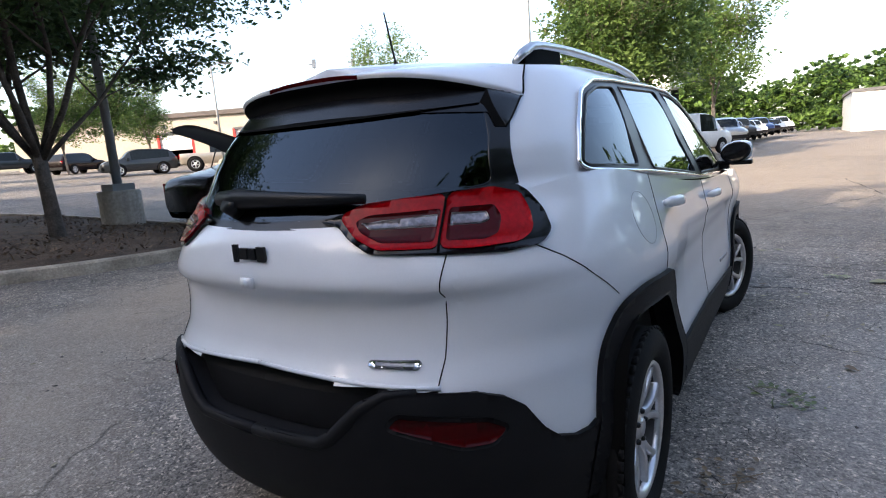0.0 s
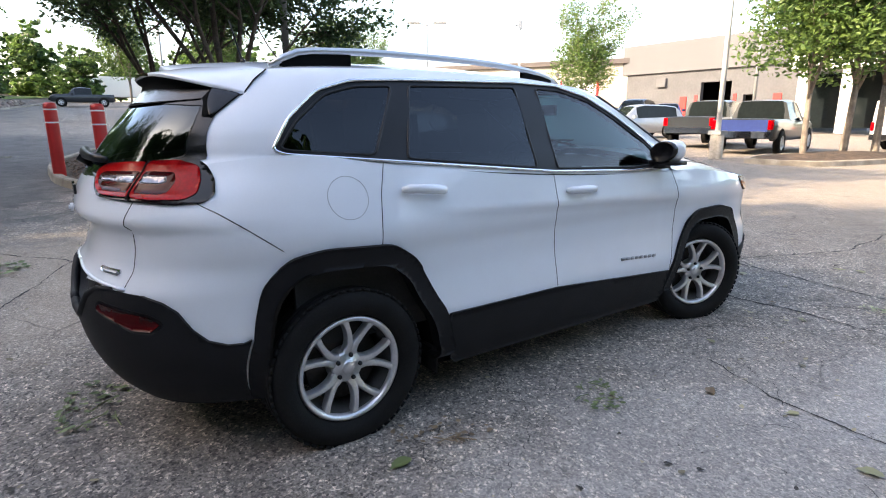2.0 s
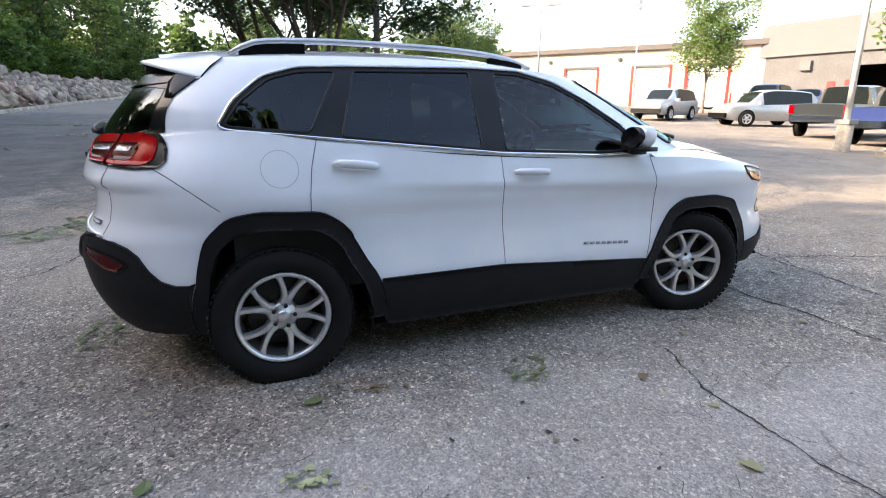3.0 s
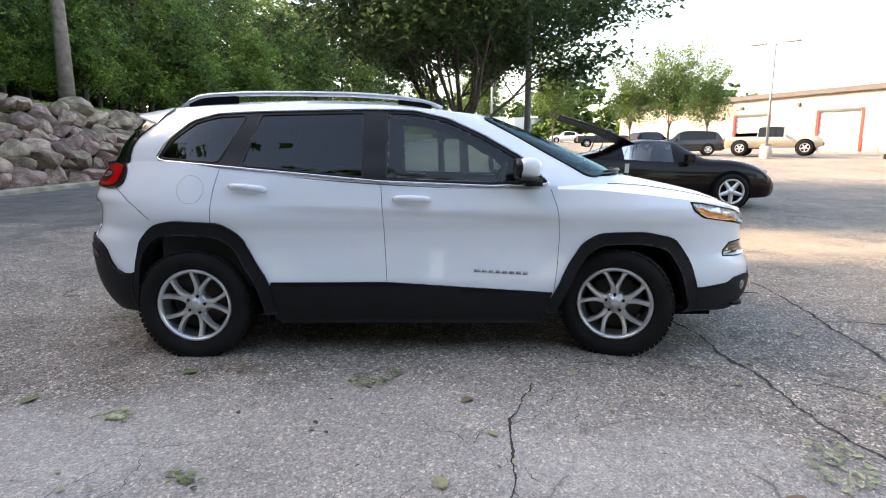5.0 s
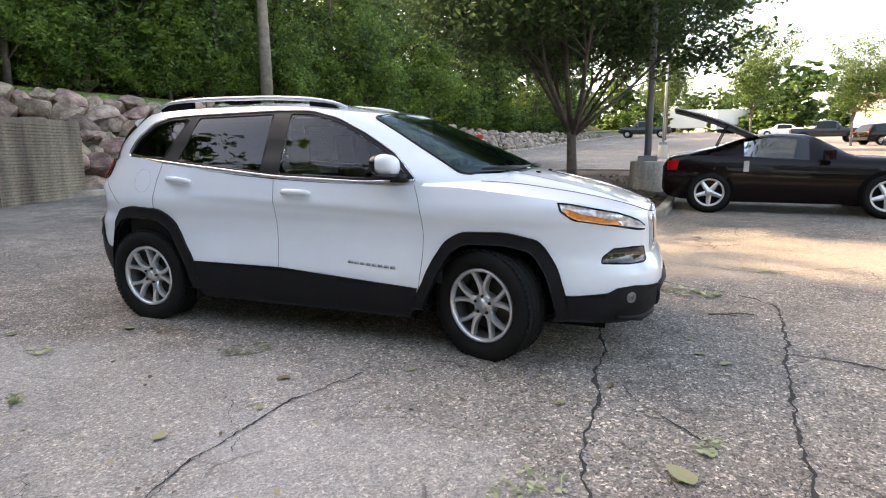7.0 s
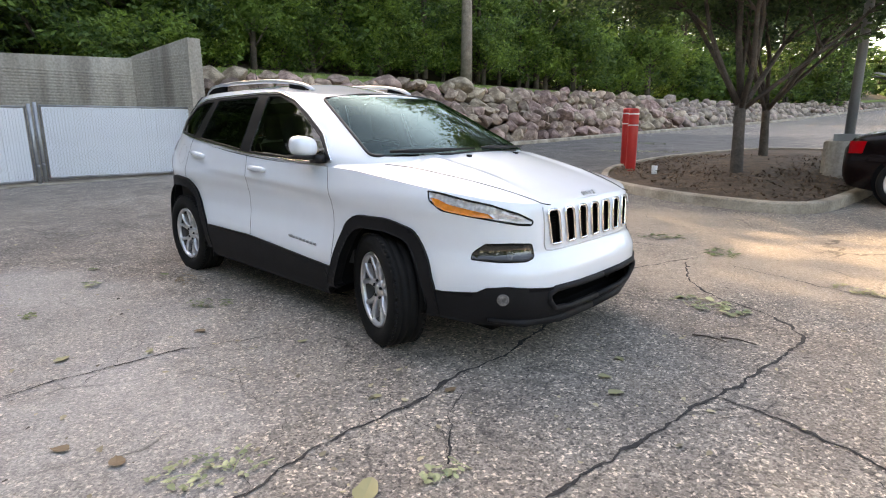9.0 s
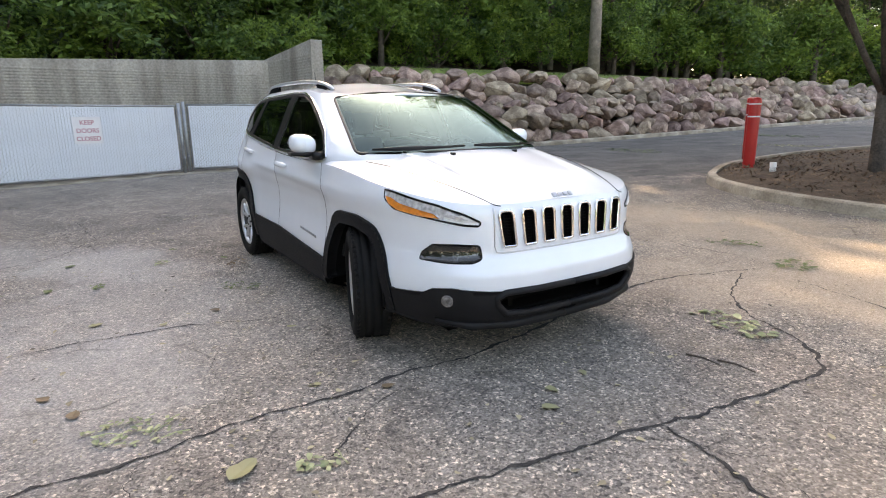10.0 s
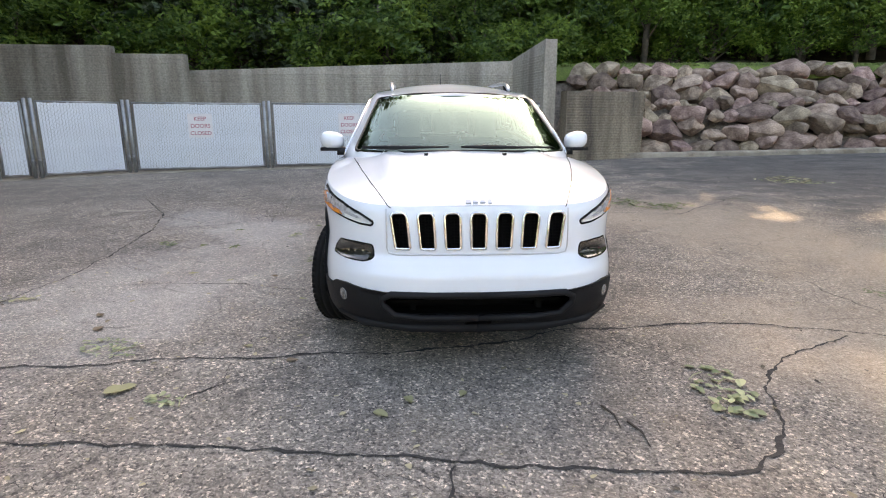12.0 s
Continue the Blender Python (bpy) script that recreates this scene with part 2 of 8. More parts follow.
CHROME = mat("chrome", (0.82, 0.83, 0.85), 0.08, 1.0, var=0.04)
SATIN = mat("satin_silver", (0.60, 0.61, 0.63), 0.32, 0.75, var=0.06)
# near-black; in wells, recesses and interiors it stands in for their shade
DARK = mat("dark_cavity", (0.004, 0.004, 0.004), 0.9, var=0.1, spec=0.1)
TRIM = mat("satin_black_trim", (0.009, 0.009, 0.010), 0.4, var=0.1, spec=0.3)
SEATM = mat("black_upholstery", (0.03, 0.029, 0.028), 0.85, var=0.2, fine=150, bump=0.1, spec=0.2)
LENSR = mat("red_lens", (0.42, 0.001, 0.004), 0.18, var=0.25, scale=5, fine=90, coat=0.04, spec=0.16)
LENSD = mat("dark_red_reflector", (0.06, 0.001, 0.002), 0.22, var=0.15, coat=0.03, spec=0.15)
AMBER = mat("amber_lens", (0.85, 0.25, 0.03), 0.15, var=0.15, coat=1.0)
CLEARL = mat("clear_lens", (0.68, 0.69, 0.71), 0.12, 0.25, var=0.3, scale=40, coat=1.0)
REVERSE = mat("reversing_glass", (0.26, 0.22, 0.22), 0.2, 0.3, var=0.35, scale=60, coat=1.0)
SMOKE = mat("smoked_lens", (0.05, 0.048, 0.042), 0.08, 0.3, var=0.5, scale=16, coat=1.0)
GL_DARK = glass("privacy_glass", (0.75, 0.8, 0.85), clear=0.07, ior=1.48, sheen=(0.86, 0.93, 1.0))
GL_REAR = glass("rear_privacy_glass", (0.75, 0.8, 0.85), clear=0.06, ior=1.55, sheen=(0.74, 0.87, 1.0))
GL_CLEAR = glass("front_glass", (0.80, 0.95, 0.88), clear=0.62, ior=1.50)
GL_SCREEN = glass("windscreen_glass", (0.74, 0.92, 0.86), clear=0.42, ior=1.62, sheen=(0.42, 0.63, 0.66))
CONC = mat("weathered_concrete", (0.41, 0.372, 0.315), 0.9, var=0.28, scale=0.8, fine=18, bump=0.35, bump_scale=30, tint=(0.19, 0.165, 0.135), stretch=(2.2, 2.2, 0.22), stops=(0.30, 0.60))
CONC_OLD = mat("stained_concrete", (0.33, 0.275, 0.205), 0.9, var=0.3, scale=0.9, fine=18, bump=0.35, bump_scale=30, tint=(0.13, 0.105, 0.08), stretch=(2.2, 2.2, 0.3), stops=(0.32, 0.66))
KERB = mat("kerb_concrete", (0.43, 0.375, 0.30), 0.9, var=0.28, scale=2.0, fine=40, bump=0.3, tint=(0.22, 0.185, 0.14))
ROCK = mat("field_stone", (0.42, 0.315, 0.245), 0.9, var=0.35, scale=2.6, fine=22, bump=0.6, bump_scale=9, tint=(0.175, 0.118, 0.09), per="object", hue=0.03)
MULCH = mat("bark_mulch", (0.11, 0.072, 0.046), 0.95, var=0.5, scale=4, fine=45, bump=0.9, bump_scale=40)
GRAVEL = mat("gravel_slope", (0.22, 0.18, 0.145), 0.95, var=0.45, scale=5, fine=30, bump=0.9, bump_scale=22)
GRASS = mat("lawn_green", (0.17, 0.23, 0.05), 0.9, var=0.4, scale=1.2, fine=40, bump=0.8, bump_scale=60)
SOIL = mat("woodland_floor", (0.07, 0.06, 0.035), 0.95, var=0.5, scale=0.7, fine=12, bump=0.6)
BARK = mat("grey_brown_bark", (0.105, 0.085, 0.07), 0.95, var=0.4, scale=6, fine=40, bump=0.7, bump_scale=25)
BARK_PALE = mat("grey_bark", (0.25, 0.205, 0.165), 0.95, var=0.35, scale=4, fine=30, bump=0.5)
LEAF = leaf_mat("pear_leaf", (0.022, 0.058, 0.016), (0.075, 0.135, 0.036), 0.4)
LEAF_WOOD = leaf_mat("woodland_leaf", (0.016, 0.050, 0.012), (0.115, 0.205, 0.035), 0.38)
LEAF_FIR = leaf_mat("spruce_needles", (0.020, 0.042, 0.018), (0.055, 0.080, 0.034), 0.15)
RED = mat("red_bollard_sleeve", (0.55, 0.025, 0.022), 0.42, var=0.12, scale=3)
WHITE_P = mat("white_paint", (0.72, 0.72, 0.70), 0.5, var=0.1, scale=3)
GALV = mat("galvanised_steel", (0.42, 0.43, 0.44), 0.45, 0.7, var=0.2, scale=5, fine=60)
SLAT = mat("grey_fence_slats", (0.78, 0.82, 0.87), 0.55, var=0.06, scale=1.4, fine=12)
SIGN = mat("sign_white", (0.78, 0.76, 0.76), 0.5, var=0.05)
SIGN_RED = mat("sign_faded_red", (0.50, 0.16, 0.20), 0.6, var=0.15)
POLE = mat("grey_lamp_post", (0.30, 0.31, 0.31), 0.5, 0.2, var=0.15, scale=3)
BLD_W = mat("pale_block_wall", (0.40, 0.36, 0.30), 0.85, var=0.08, scale=0.5, fine=6)
BLD_G = mat("grey_block_wall", (0.105, 0.105, 0.11), 0.9, var=0.12, scale=0.6, fine=6)
BLD_C = mat("grey_cladding", (0.115, 0.115, 0.12), 0.85, var=0.06, scale=0.3)


# ---- mesh tools ----
def curve(*pts):
    """A smooth function through (x, y) pairs (monotone cubic)."""
    xs, ys = np.array([p[0] for p in pts], float), np.array([p[1] for p in pts], float)
    h, d = np.diff(xs), np.diff(ys) / np.diff(xs)
    m = np.zeros(len(xs))
    m[0], m[-1] = d[0], d[-1]
    for i in range(1, len(xs) - 1):
        m[i] = 0 if d[i - 1] * d[i] <= 0 else 2 * d[i - 1] * d[i] / (d[i - 1] + d[i])

    def f(x):
        x = min(max(x, xs[0]), xs[-1])
        i = min(int(np.searchsorted(xs, x, side="right")) - 1, len(h) - 1)
        t = (x - xs[i]) / h[i]
        return float((2 * t**3 - 3 * t**2 + 1) * ys[i] + (t**3 - 2 * t**2 + t) * h[i] * m[i] + (3 * t**2 - 2 * t**3) * ys[i + 1] + (t**3 - t**2) * h[i] * m[i + 1])
    return f


def mesh_of(name, verts, faces, material, smooth=True, mats=None):
    me = bpy.data.meshes.new(name)
    me.from_pydata([tuple(v) for v in verts], [], faces)
    me.materials.append(material)
    for x in mats or ():
        me.materials.append(x)
    if smooth:
        me.polygons.foreach_set("use_smooth", [True] * len(me.polygons))
    me.update()
    return me


def piece(name, verts, faces, material, parent=None, label="", smooth=True, kind=""):
    ob = new(name, mesh_of(name, verts, faces, material, smooth))
    ob.parent = parent
    return tagged(ob, label, kind=kind)


def thing(name, m, label, category, group="", kind=""):
    ob = new(name)
    ob.matrix_world = m
    ob.empty_display_size = 0.2
    return tagged(ob, label, category, group, kind)


def tube(path, radii, sides=8, closed=False, flat=1.0):
    """Verts and faces of a tube along points; flat squeezes it in height."""
    path = [Vector(p) for p in path]
    n = len(path)
    radii = radii if hasattr(radii, "__len__") else [radii] * n
    vs, fs = [], []
    up0 = None
    for i, p in enumerate(path):
        a, b = path[(i - 1) % n if closed else max(i - 1, 0)], path[(i + 1) % n if closed else min(i + 1, n - 1)]
        d = (b - a)
        d = d.normalized() if d.length > 1e-9 else Vector((0, 0, 1))
        if up0 is None:
            up0 = Vector((0, 0, 1)) if abs(d.z) < 0.9 else Vector((1, 0, 0))
        s = d.cross(up0).normalized()
        u = s.cross(d)
        up0 = u
        for k in range(sides):
            t = 2 * math.pi * k / sides
            vs.append(p + s * math.cos(t) * radii[i] + u * math.sin(t) * radii[i] * flat)
    for i in range(n if closed else n - 1):
        j = (i + 1) % n
        for k in range(sides):
            k2 = (k + 1) % sides
            fs.append((i * sides + k, i * sides + k2, j * sides + k2, j * sides + k))
    if not closed:
        fs.append(tuple(range(sides))[::-1])
        fs.append(tuple((n - 1) * sides + k for k in range(sides)))
    return vs, fs


def join(*lumps):
    vs, fs = [], []
    for v, f in lumps:
        o = len(vs)
        vs += list(v)
        fs += [tuple(i + o for i in q) for q in f]
    return vs, fs


def moved(lump, m):
    return [m @ Vector(v) for v in lump[0]], lump[1]


def boxl(x0, x1, y0, y1, z0, z1):
    v = [(x, y, z) for x in (x0, x1) for y in (y0, y1) for z in (z0, z1)]
    return v, [(0, 1, 3, 2), (4, 6, 7, 5), (0, 4, 5, 1), (2, 3, 7, 6), (0, 2, 6, 4), (1, 5, 7, 3)]


def revolve(profile, steps=48, axis="y"):
    """Profile of (radius, along) turned round the axis."""
    vs, fs = [], []
    n = len(profile)
    for i in range(steps):
        a = 2 * math.pi * i / steps
        for r, h in profile:
            vs.append((r * math.cos(a), h, r * math.sin(a)) if axis == "y" else (r * math.cos(a), r * math.sin(a), h))
    for i in range(steps):
        j = (i + 1) % steps
        for k in range(n - 1):
            fs.append((i * n + k, i * n + k + 1, j * n + k + 1, j * n + k))
    return vs, fs


def inside(poly, x, y):
    c = False
    j = len(poly) - 1
    for i in range(len(poly)):
        (xi, yi), (xj, yj) = poly[i], poly[j]
        if (yi > y) != (yj > y) and x < (xj - xi) * (y - yi) / (yj - yi) + xi:
            c = not c
        j = i
    return c


def rounded(poly, r, seg=5):
    """A polygon with its corners rounded by radius r."""
    out = []
    n = len(poly)
    for i in range(n):
        p, a, b = Vector(poly[i]), Vector(poly[i - 1]), Vector(poly[(i + 1) % n])
        da, db = (a - p), (b - p)
        k = min(r, da.length * 0.45, db.length * 0.45)
        p0, p1 = p + da.normalized() * k, p + db.normalized() * k
        for s in range(seg + 1):
            t = s / seg
            out.append(tuple(p0 * (1 - t) ** 2 + p * 2 * t * (1 - t) + p1 * t * t))
    return out


def grow(poly, d):
    """A polygon moved outward by d (inward if negative)."""
    n = len(poly)
    area = sum(poly[i - 1][0] * poly[i][1] - poly[i][0] * poly[i - 1][1] for i in range(n))
    s = 1 if area > 0 else -1
    out = []
    for i in range(n):
        p, a, b = Vector(poly[i]), Vector(poly[i - 1]), Vector(poly[(i + 1) % n])
        e1, e2 = (p - a), (b - p)
        e1 = e1.normalized() if e1.length > 1e-9 else e2.normalized()
        e2 = e2.normalized() if e2.length > 1e-9 else e1
        nn = Vector((e1.y + e2.y, -e1.x - e2.x)) * s
        nn = nn.normalized() if nn.length > 1e-6 else Vector((e1.y, -e1.x)) * s
        out.append(tuple(p + nn * d))
    return out


def patch(poly, surf, off=0.004, thick=0.02, res=0.03, holes=()):
    """A shell over a 2D outline laid onto surf(a, b) -> (point, normal), proud by off, its rim turned in by thick."""
    bm = bmesh.new()
    dense = []
    for i in range(len(poly)):
        p, q = Vector(poly[i]), Vector(poly[(i + 1) % len(poly)])
        k = max(1, int((q - p).length / res))
        dense += [p.lerp(q, s / k) for s in range(k)]
    bm.faces.new([bm.verts.new((p.x, p.y, 0)) for p in dense])
    bmesh.ops.triangulate(bm, faces=bm.faces[:])
    xs, ys = [p.x for p in dense], [p.y for p in dense]
    for ax, lo, hi in (((1, 0, 0), min(xs), max(xs)), ((0, 1, 0), min(ys), max(ys))):
        for k in range(1, int((hi - lo) / res) + 1):
            co = lo + k * res
            bmesh.ops.bisect_plane(bm, geom=bm.verts[:] + bm.edges[:] + bm.faces[:], plane_co=(co, 0, 0) if ax[0] else (0, co, 0), plane_no=ax)
    bmesh.ops.remove_doubles(bm, verts=bm.verts[:], dist=1e-5)
    bm.verts.index_update()
    vs, fs = [], []
    rim = {}
    for v in bm.verts:
        p, nrm = surf(v.co.x, v.co.y)
        vs.append(p + nrm * off)
        if v.is_boundary:
            rim[v.index] = (p, nrm)
    fs = [tuple(v.index for v in f.verts) for f in bm.faces]
    if thick:
        low = {}
        for i, (p, nrm) in rim.items():
            low[i] = len(vs)
            vs.append(p + nrm * (off - thick))
        for e in bm.edges:
            if e.is_boundary:
                a, b = e.verts[0].index, e.verts[1].index
                if abs(rim[a][0].y) < 1e-3 and abs(rim[b][0].y) < 1e-3 and abs(rim[a][0].x) > 1.8:
                    continue
                fs.append((a, b, low[b], low[a]))
    bm.free()
    return vs, fs


def mirrored(lump):
    return [Vector((v[0], -v[1], v[2])) for v in lump[0]], [tuple(reversed(f)) for f in lump[1]]


def ground_z(x, y):
    """The lot climbs gently past the car, then levels out."""
    u = y - 1.0
    z = 0.033 * (u + math.sqrt(u * u + 4)) / 2
    z = z if z < 2.2 else 2.2 + 1.4 * (1 - math.exp(-(z - 2.2) / 1.4))
    return z + 0.03 * min(max(0.0, y - 45), 45) * min(1.0, max(0.0, (25 - x) / 14))


# ---- ground ----
def ground():
    xs = sorted(set([round(-40 + 0.5 * i, 2) for i in range(161)] + [-900, -600, -400, -250, -150, -100, -70, -50, 50, 60, 80, 100, 130, 170, 220, 300, 400, 600, 900]))
    ys = sorted(set([round(-20 + 0.5 * i, 2) for i in range(161)] + [-900, -600, -400, -250, -150, -100, -60, -40, -30, 70, 80, 100, 130, 170, 220, 300, 400, 600, 900]))
    vs = [(x, y, ground_z(x, y)) for y in ys for x in xs]
    n = len(xs)
    fs = [(j * n + i, j * n + i + 1, (j + 1) * n + i + 1, (j + 1) * n + i) for j in range(len(ys) - 1) for i in range(n - 1)]
    return tagged(piece("ground", vs, fs, ASPHALT), "worn grey cracked asphalt car park", "ground", kind="structure")


ground()


# ---- the white SUV: x ahead, y to its left, standing on the origin ----
NF, NR = 3.9, 2.9
XF = curve((0.20, 2.16), (0.26, 2.26), (0.34, 2.345), (0.44, 2.375), (0.56, 2.375), (0.63, 2.345), (0.68, 2.315), (0.80, 2.31), (0.90, 2.295), (0.96, 2.255), (1.02, 2.17), (1.1, 2.0))
XR = curve((0.22, -2.00), (0.28, -2.12), (0.38, -2.20), (0.50, -2.245), (0.64, -2.265), (0.74, -2.26), (0.78, -2.235), (0.84, -2.198), (0.93, -2.180), (0.98, -2.186), (1.010, -2.222), (1.03, -2.226), (1.07, -2.216), (1.12, -2.198), (1.20, -2.15), (1.3, -2.09))
WB = curve((0.20, 0.84), (0.28, 0.878), (0.40, 0.897), (0.50, 0.902), (0.60, 0.893), (0.72, 0.882), (0.82, 0.886), (0.90, 0.900), (0.94, 0.902), (1.02, 0.886), (1.10, 0.868), (1.20, 0.842), (1.30, 0.81))


def half_width(x, z):
    w = WB(z)
    w += 0.016 * math.exp(-(((x + 1.35) / 0.42) ** 2) - ((z - 0.92) / 0.2) ** 2)
    w += 0.012 * math.exp(-(((x - 1.35) / 0.45) ** 2) - ((z - 0.88) / 0.18) ** 2)
    # crease along the doors, with the panel tucked in below it
    d = 0.968 - 0.045 * (x + 0.3) - z
    if d > 0:
        ends = min(1.0, max(0.0, (x + 1.0) / 0.35)) * min(1.0, max(0.0, (1.02 - x) / 0.15))
        w -= 0.013 * min(1.0, d / 0.035) * min(1.0, max(0.0, (z - 0.52) / 0.3)) * ends
    return w


_out = {}


def outline(z):
    """Half outline at height z: points from the rear centre round to the front centre, with distance along."""
    k = round(z, 4)
    if k not in _out:
        pts = []
        nr = NR + (2.6 - NR) * min(1.0, max(0.0, (z - 1.0) / 0.2))
        for i in range(121):
            t = i / 120 * math.pi / 2
            c, s = math.sin(t), math.cos(t)
            pts.append((-0.9 + (XR(z) + 0.9) * s ** (2 / nr), c ** (2 / nr)))
        for i in range(1, 30):
            pts.append((-0.9 + 1.8 * i / 30, 1.0))
        for i in range(121):
            t = i / 120 * math.pi / 2
            c, s = math.cos(t), math.sin(t)
            pts.append((0.9 + (XF(z) - 0.9) * s ** (2 / NF), c ** (2 / NF)))
        p = np.array([(x, y * half_width(x, z)) for x, y in pts])
        a = np.concatenate([[0], np.cumsum(np.hypot(*np.diff(p, axis=0).T))])
        _out[k] = (p, a)
    return _out[k]


def on_body(a, z):
    p, s = outline(z)
    return Vector((float(np.interp(a, s, p[:, 0])), float(np.interp(a, s, p[:, 1])), z))


def body_surf(a, z):
    p = on_body(a, z)
    du = on_body(a + 0.012, z) - on_body(a - 0.012, z)
    dv = on_body(a, z + 0.01) - on_body(a, z - 0.01)
    if a < 0.012:
        du = Vector((0, 1, 0))
    n = du.cross(dv)
    n = -n if n.length > 1e-9 else Vector((0, 1, 0))
    n.normalize()
    if n.dot(Vector((p.x * 0.4, p.y, 0))) < 0:
        n = -n
    return p, n


def at_x(x, z):
    p, s = outline(z)
    j = p[:, 1] > 0.45
    return (float(np.interp(x, p[j, 0], s[j])), z)


def at_rear(y, z):
    p, s = outline(z)
    i = int(np.argmax(p[:, 1] >= WB(z) * 0.985))
    return (float(np.interp(y, p[:i, 1], s[:i])), z)


def at_front(y, z):
    p, s = outline(z)
    i = len(p) - int(np.argmax(p[::-1, 1] >= WB(z) * 0.985))
    return (float(np.interp(-y, -p[i:, 1], s[i:])), z)


# greenhouse
XF2 = curve((1.05, 1.62), (1.12, 1.54), (1.17, 1.45), (1.30, 1.17), (1.45, 0.83), (1.55, 0.57), (1.60, 0.40), (1.66, 0.1))
XR2 = curve((1.05, -2.235), (1.12, -2.20), (1.17, -2.165), (1.30, -2.07), (1.45, -1.945), (1.52, -1.88), (1.60, -1.76), (1.66, -1.5))
WG = curve((1.05, 0.876), (1.12, 0.862), (1.20, 0.834), (1.30, 0.785), (1.40, 0.742), (1.50, 0.692), (1.56, 0.652), (1.60, 0.612), (1.66, 0.50))
GNF = 3.5
GNR = curve((1.05, 2.6), (1.24, 2.6), (1.30, 2.78), (1.36, 2.95), (1.42, 3.0), (1.50, 2.92), (1.66, 2.9))
BELT = curve((-2.2, 1.17), (-1.9, 1.23), (-1.56, 1.262), (-1.11, 1.212), (-0.15, 1.122), (0.53, 1.09), (0.9, 1.085), (1.2, 1.10), (1.6, 1.13))
ROOF = curve((-1.9, 1.555), (-1.6, 1.592), (-1.2, 1.612), (-0.6, 1.622), (-0.1, 1.608), (0.2, 1.572), (0.5, 1.535), (0.7, 1.50))
_gout = {}


def g_outline(z):
    k = round(z, 4)
    if k not in _gout:
        pts, gr = [], GNR(z)
        for i in range(121):
            t = i / 120 * math.pi / 2
            pts.append((-0.9 + (XR2(z) + 0.9) * math.cos(t) ** (2 / gr), math.sin(t) ** (2 / gr)))
        for i in range(1, 18):
            pts.append((-0.9 + 0.9 * i / 18, 1.0))
        for i in range(121):
            t = i / 120 * math.pi / 2
            pts.append((XF2(z) * math.sin(t) ** (2 / GNF), math.cos(t) ** (2 / GNF)))
        p = np.array([(x, y * WG(z)) for x, y in pts])
        a = np.concatenate([[0], np.cumsum(np.hypot(*np.diff(p, axis=0).T))])
        _gout[k] = (p, a / a[-1])
    return _gout[k]


def on_glass(u, z):
    p, s = g_outline(z)
    return Vector((float(np.interp(u, s, p[:, 0])), float(np.interp(u, s, p[:, 1])), z))


def g_at_x(x, z):
    p, s = g_outline(z)
    return float(np.interp(x, p[:, 0], s))


def glass_side(x, z):
    """Side of the cabin at (x, z), with its normal."""
    def f(x, z):
        u = g_at_x(x, z)
        return on_glass(u, z)
    p = f(x, z)
    n = (f(x + 0.01, z) - f(x - 0.01, z)).cross(f(x, z + 0.01) - f(x, z - 0.01))
    n = -n
    n.normalize()
    return p, (n if n.y > 0 else -n)


def glass_end(front):
    """Windscreen (front) or rear window as a sheet over (y, z)."""
    xe, xa = (XF2, 0.0) if front else (XR2, -0.9)

    def f(y, z):
        k, n_ = min(abs(y) / WG(z), 0.999), GNF if front else GNR(z)
        return Vector((xa + (xe(z) - xa) * (1 - k**n_) ** (1 / n_), y, z))

    def s(y, z):
        n = (f(y + 0.01, z) - f(y - 0.01, z)).cross(f(y, z + 0.01) - f(y, z - 0.01))
        n.normalize()
        return f(y, z), (n if n.x * (1 if front else -1) > 0 else -n)
    return s


WIN_Q = rounded([(-1.545, 1.285), (-1.47, 1.385), (-1.33, 1.492), (-1.19, 1.528), (-1.005, 1.536), (-1.165, 1.245), (-1.52, 1.272)], 0.03)
WIN_R = rounded([(-0.915, 1.540), (-0.265, 1.552), (-0.262, 1.152), (-1.015, 1.226)], 0.02)
WIN_F = rounded([(-0.115, 1.552), (0.06, 1.543), (0.27, 1.490), (0.48, 1.390), (0.70, 1.262), (0.855, 1.125), (0.52, 1.118), (-0.118, 1.142)], 0.025)
DLO = rounded([(-1.575, 1.275), (-1.50, 1.392), (-1.36, 1.505), (-1.20, 1.550), (-0.95, 1.562), (-0.24, 1.575), (0.05, 1.566), (0.27, 1.513), (0.49, 1.410), (0.72, 1.277), (0.895, 1.108), (0.53, 1.099), (-0.15, 1.128), (-1.11, 1.218), (-1.53, 1.256)], 0.035)
WSCREEN = rounded([(-0.60, 1.520), (-0.30, 1.555), (0.0, 1.562), (0.30, 1.555), (0.60, 1.520), (0.735, 1.150), (0.35, 1.158), (0, 1.160), (-0.35, 1.158), (-0.735, 1.150)], 0.03)
RWIN = rounded([(-0.525, 1.47), (0, 1.50), (0.525, 1.47), (0.566, 1.38), (0.582, 1.30), (0.592, 1.252), (0.45, 1.228), (0.27, 1.190), (0, 1.182), (-0.27, 1.190), (-0.45, 1.228), (-0.592, 1.252), (-0.582, 1.30), (-0.566, 1.38)], 0.02)
RECESS = [(-0.1, 0.83), (0.44, 0.80), (0.425, 0.752), (0.365, 0.722), (0.325, 0.680), (0.28, 0.638), (0.235, 0.615), (-0.1, 0.610)]
ARCH_R = [(-1.755, 0.30), (-1.725, 0.60), (-1.685, 0.76), (-1.58, 0.868), (-1.44, 0.895), (-1.14, 0.882), (-1.02, 0.80), (-0.86, 0.51), (-0.80, 0.30)]
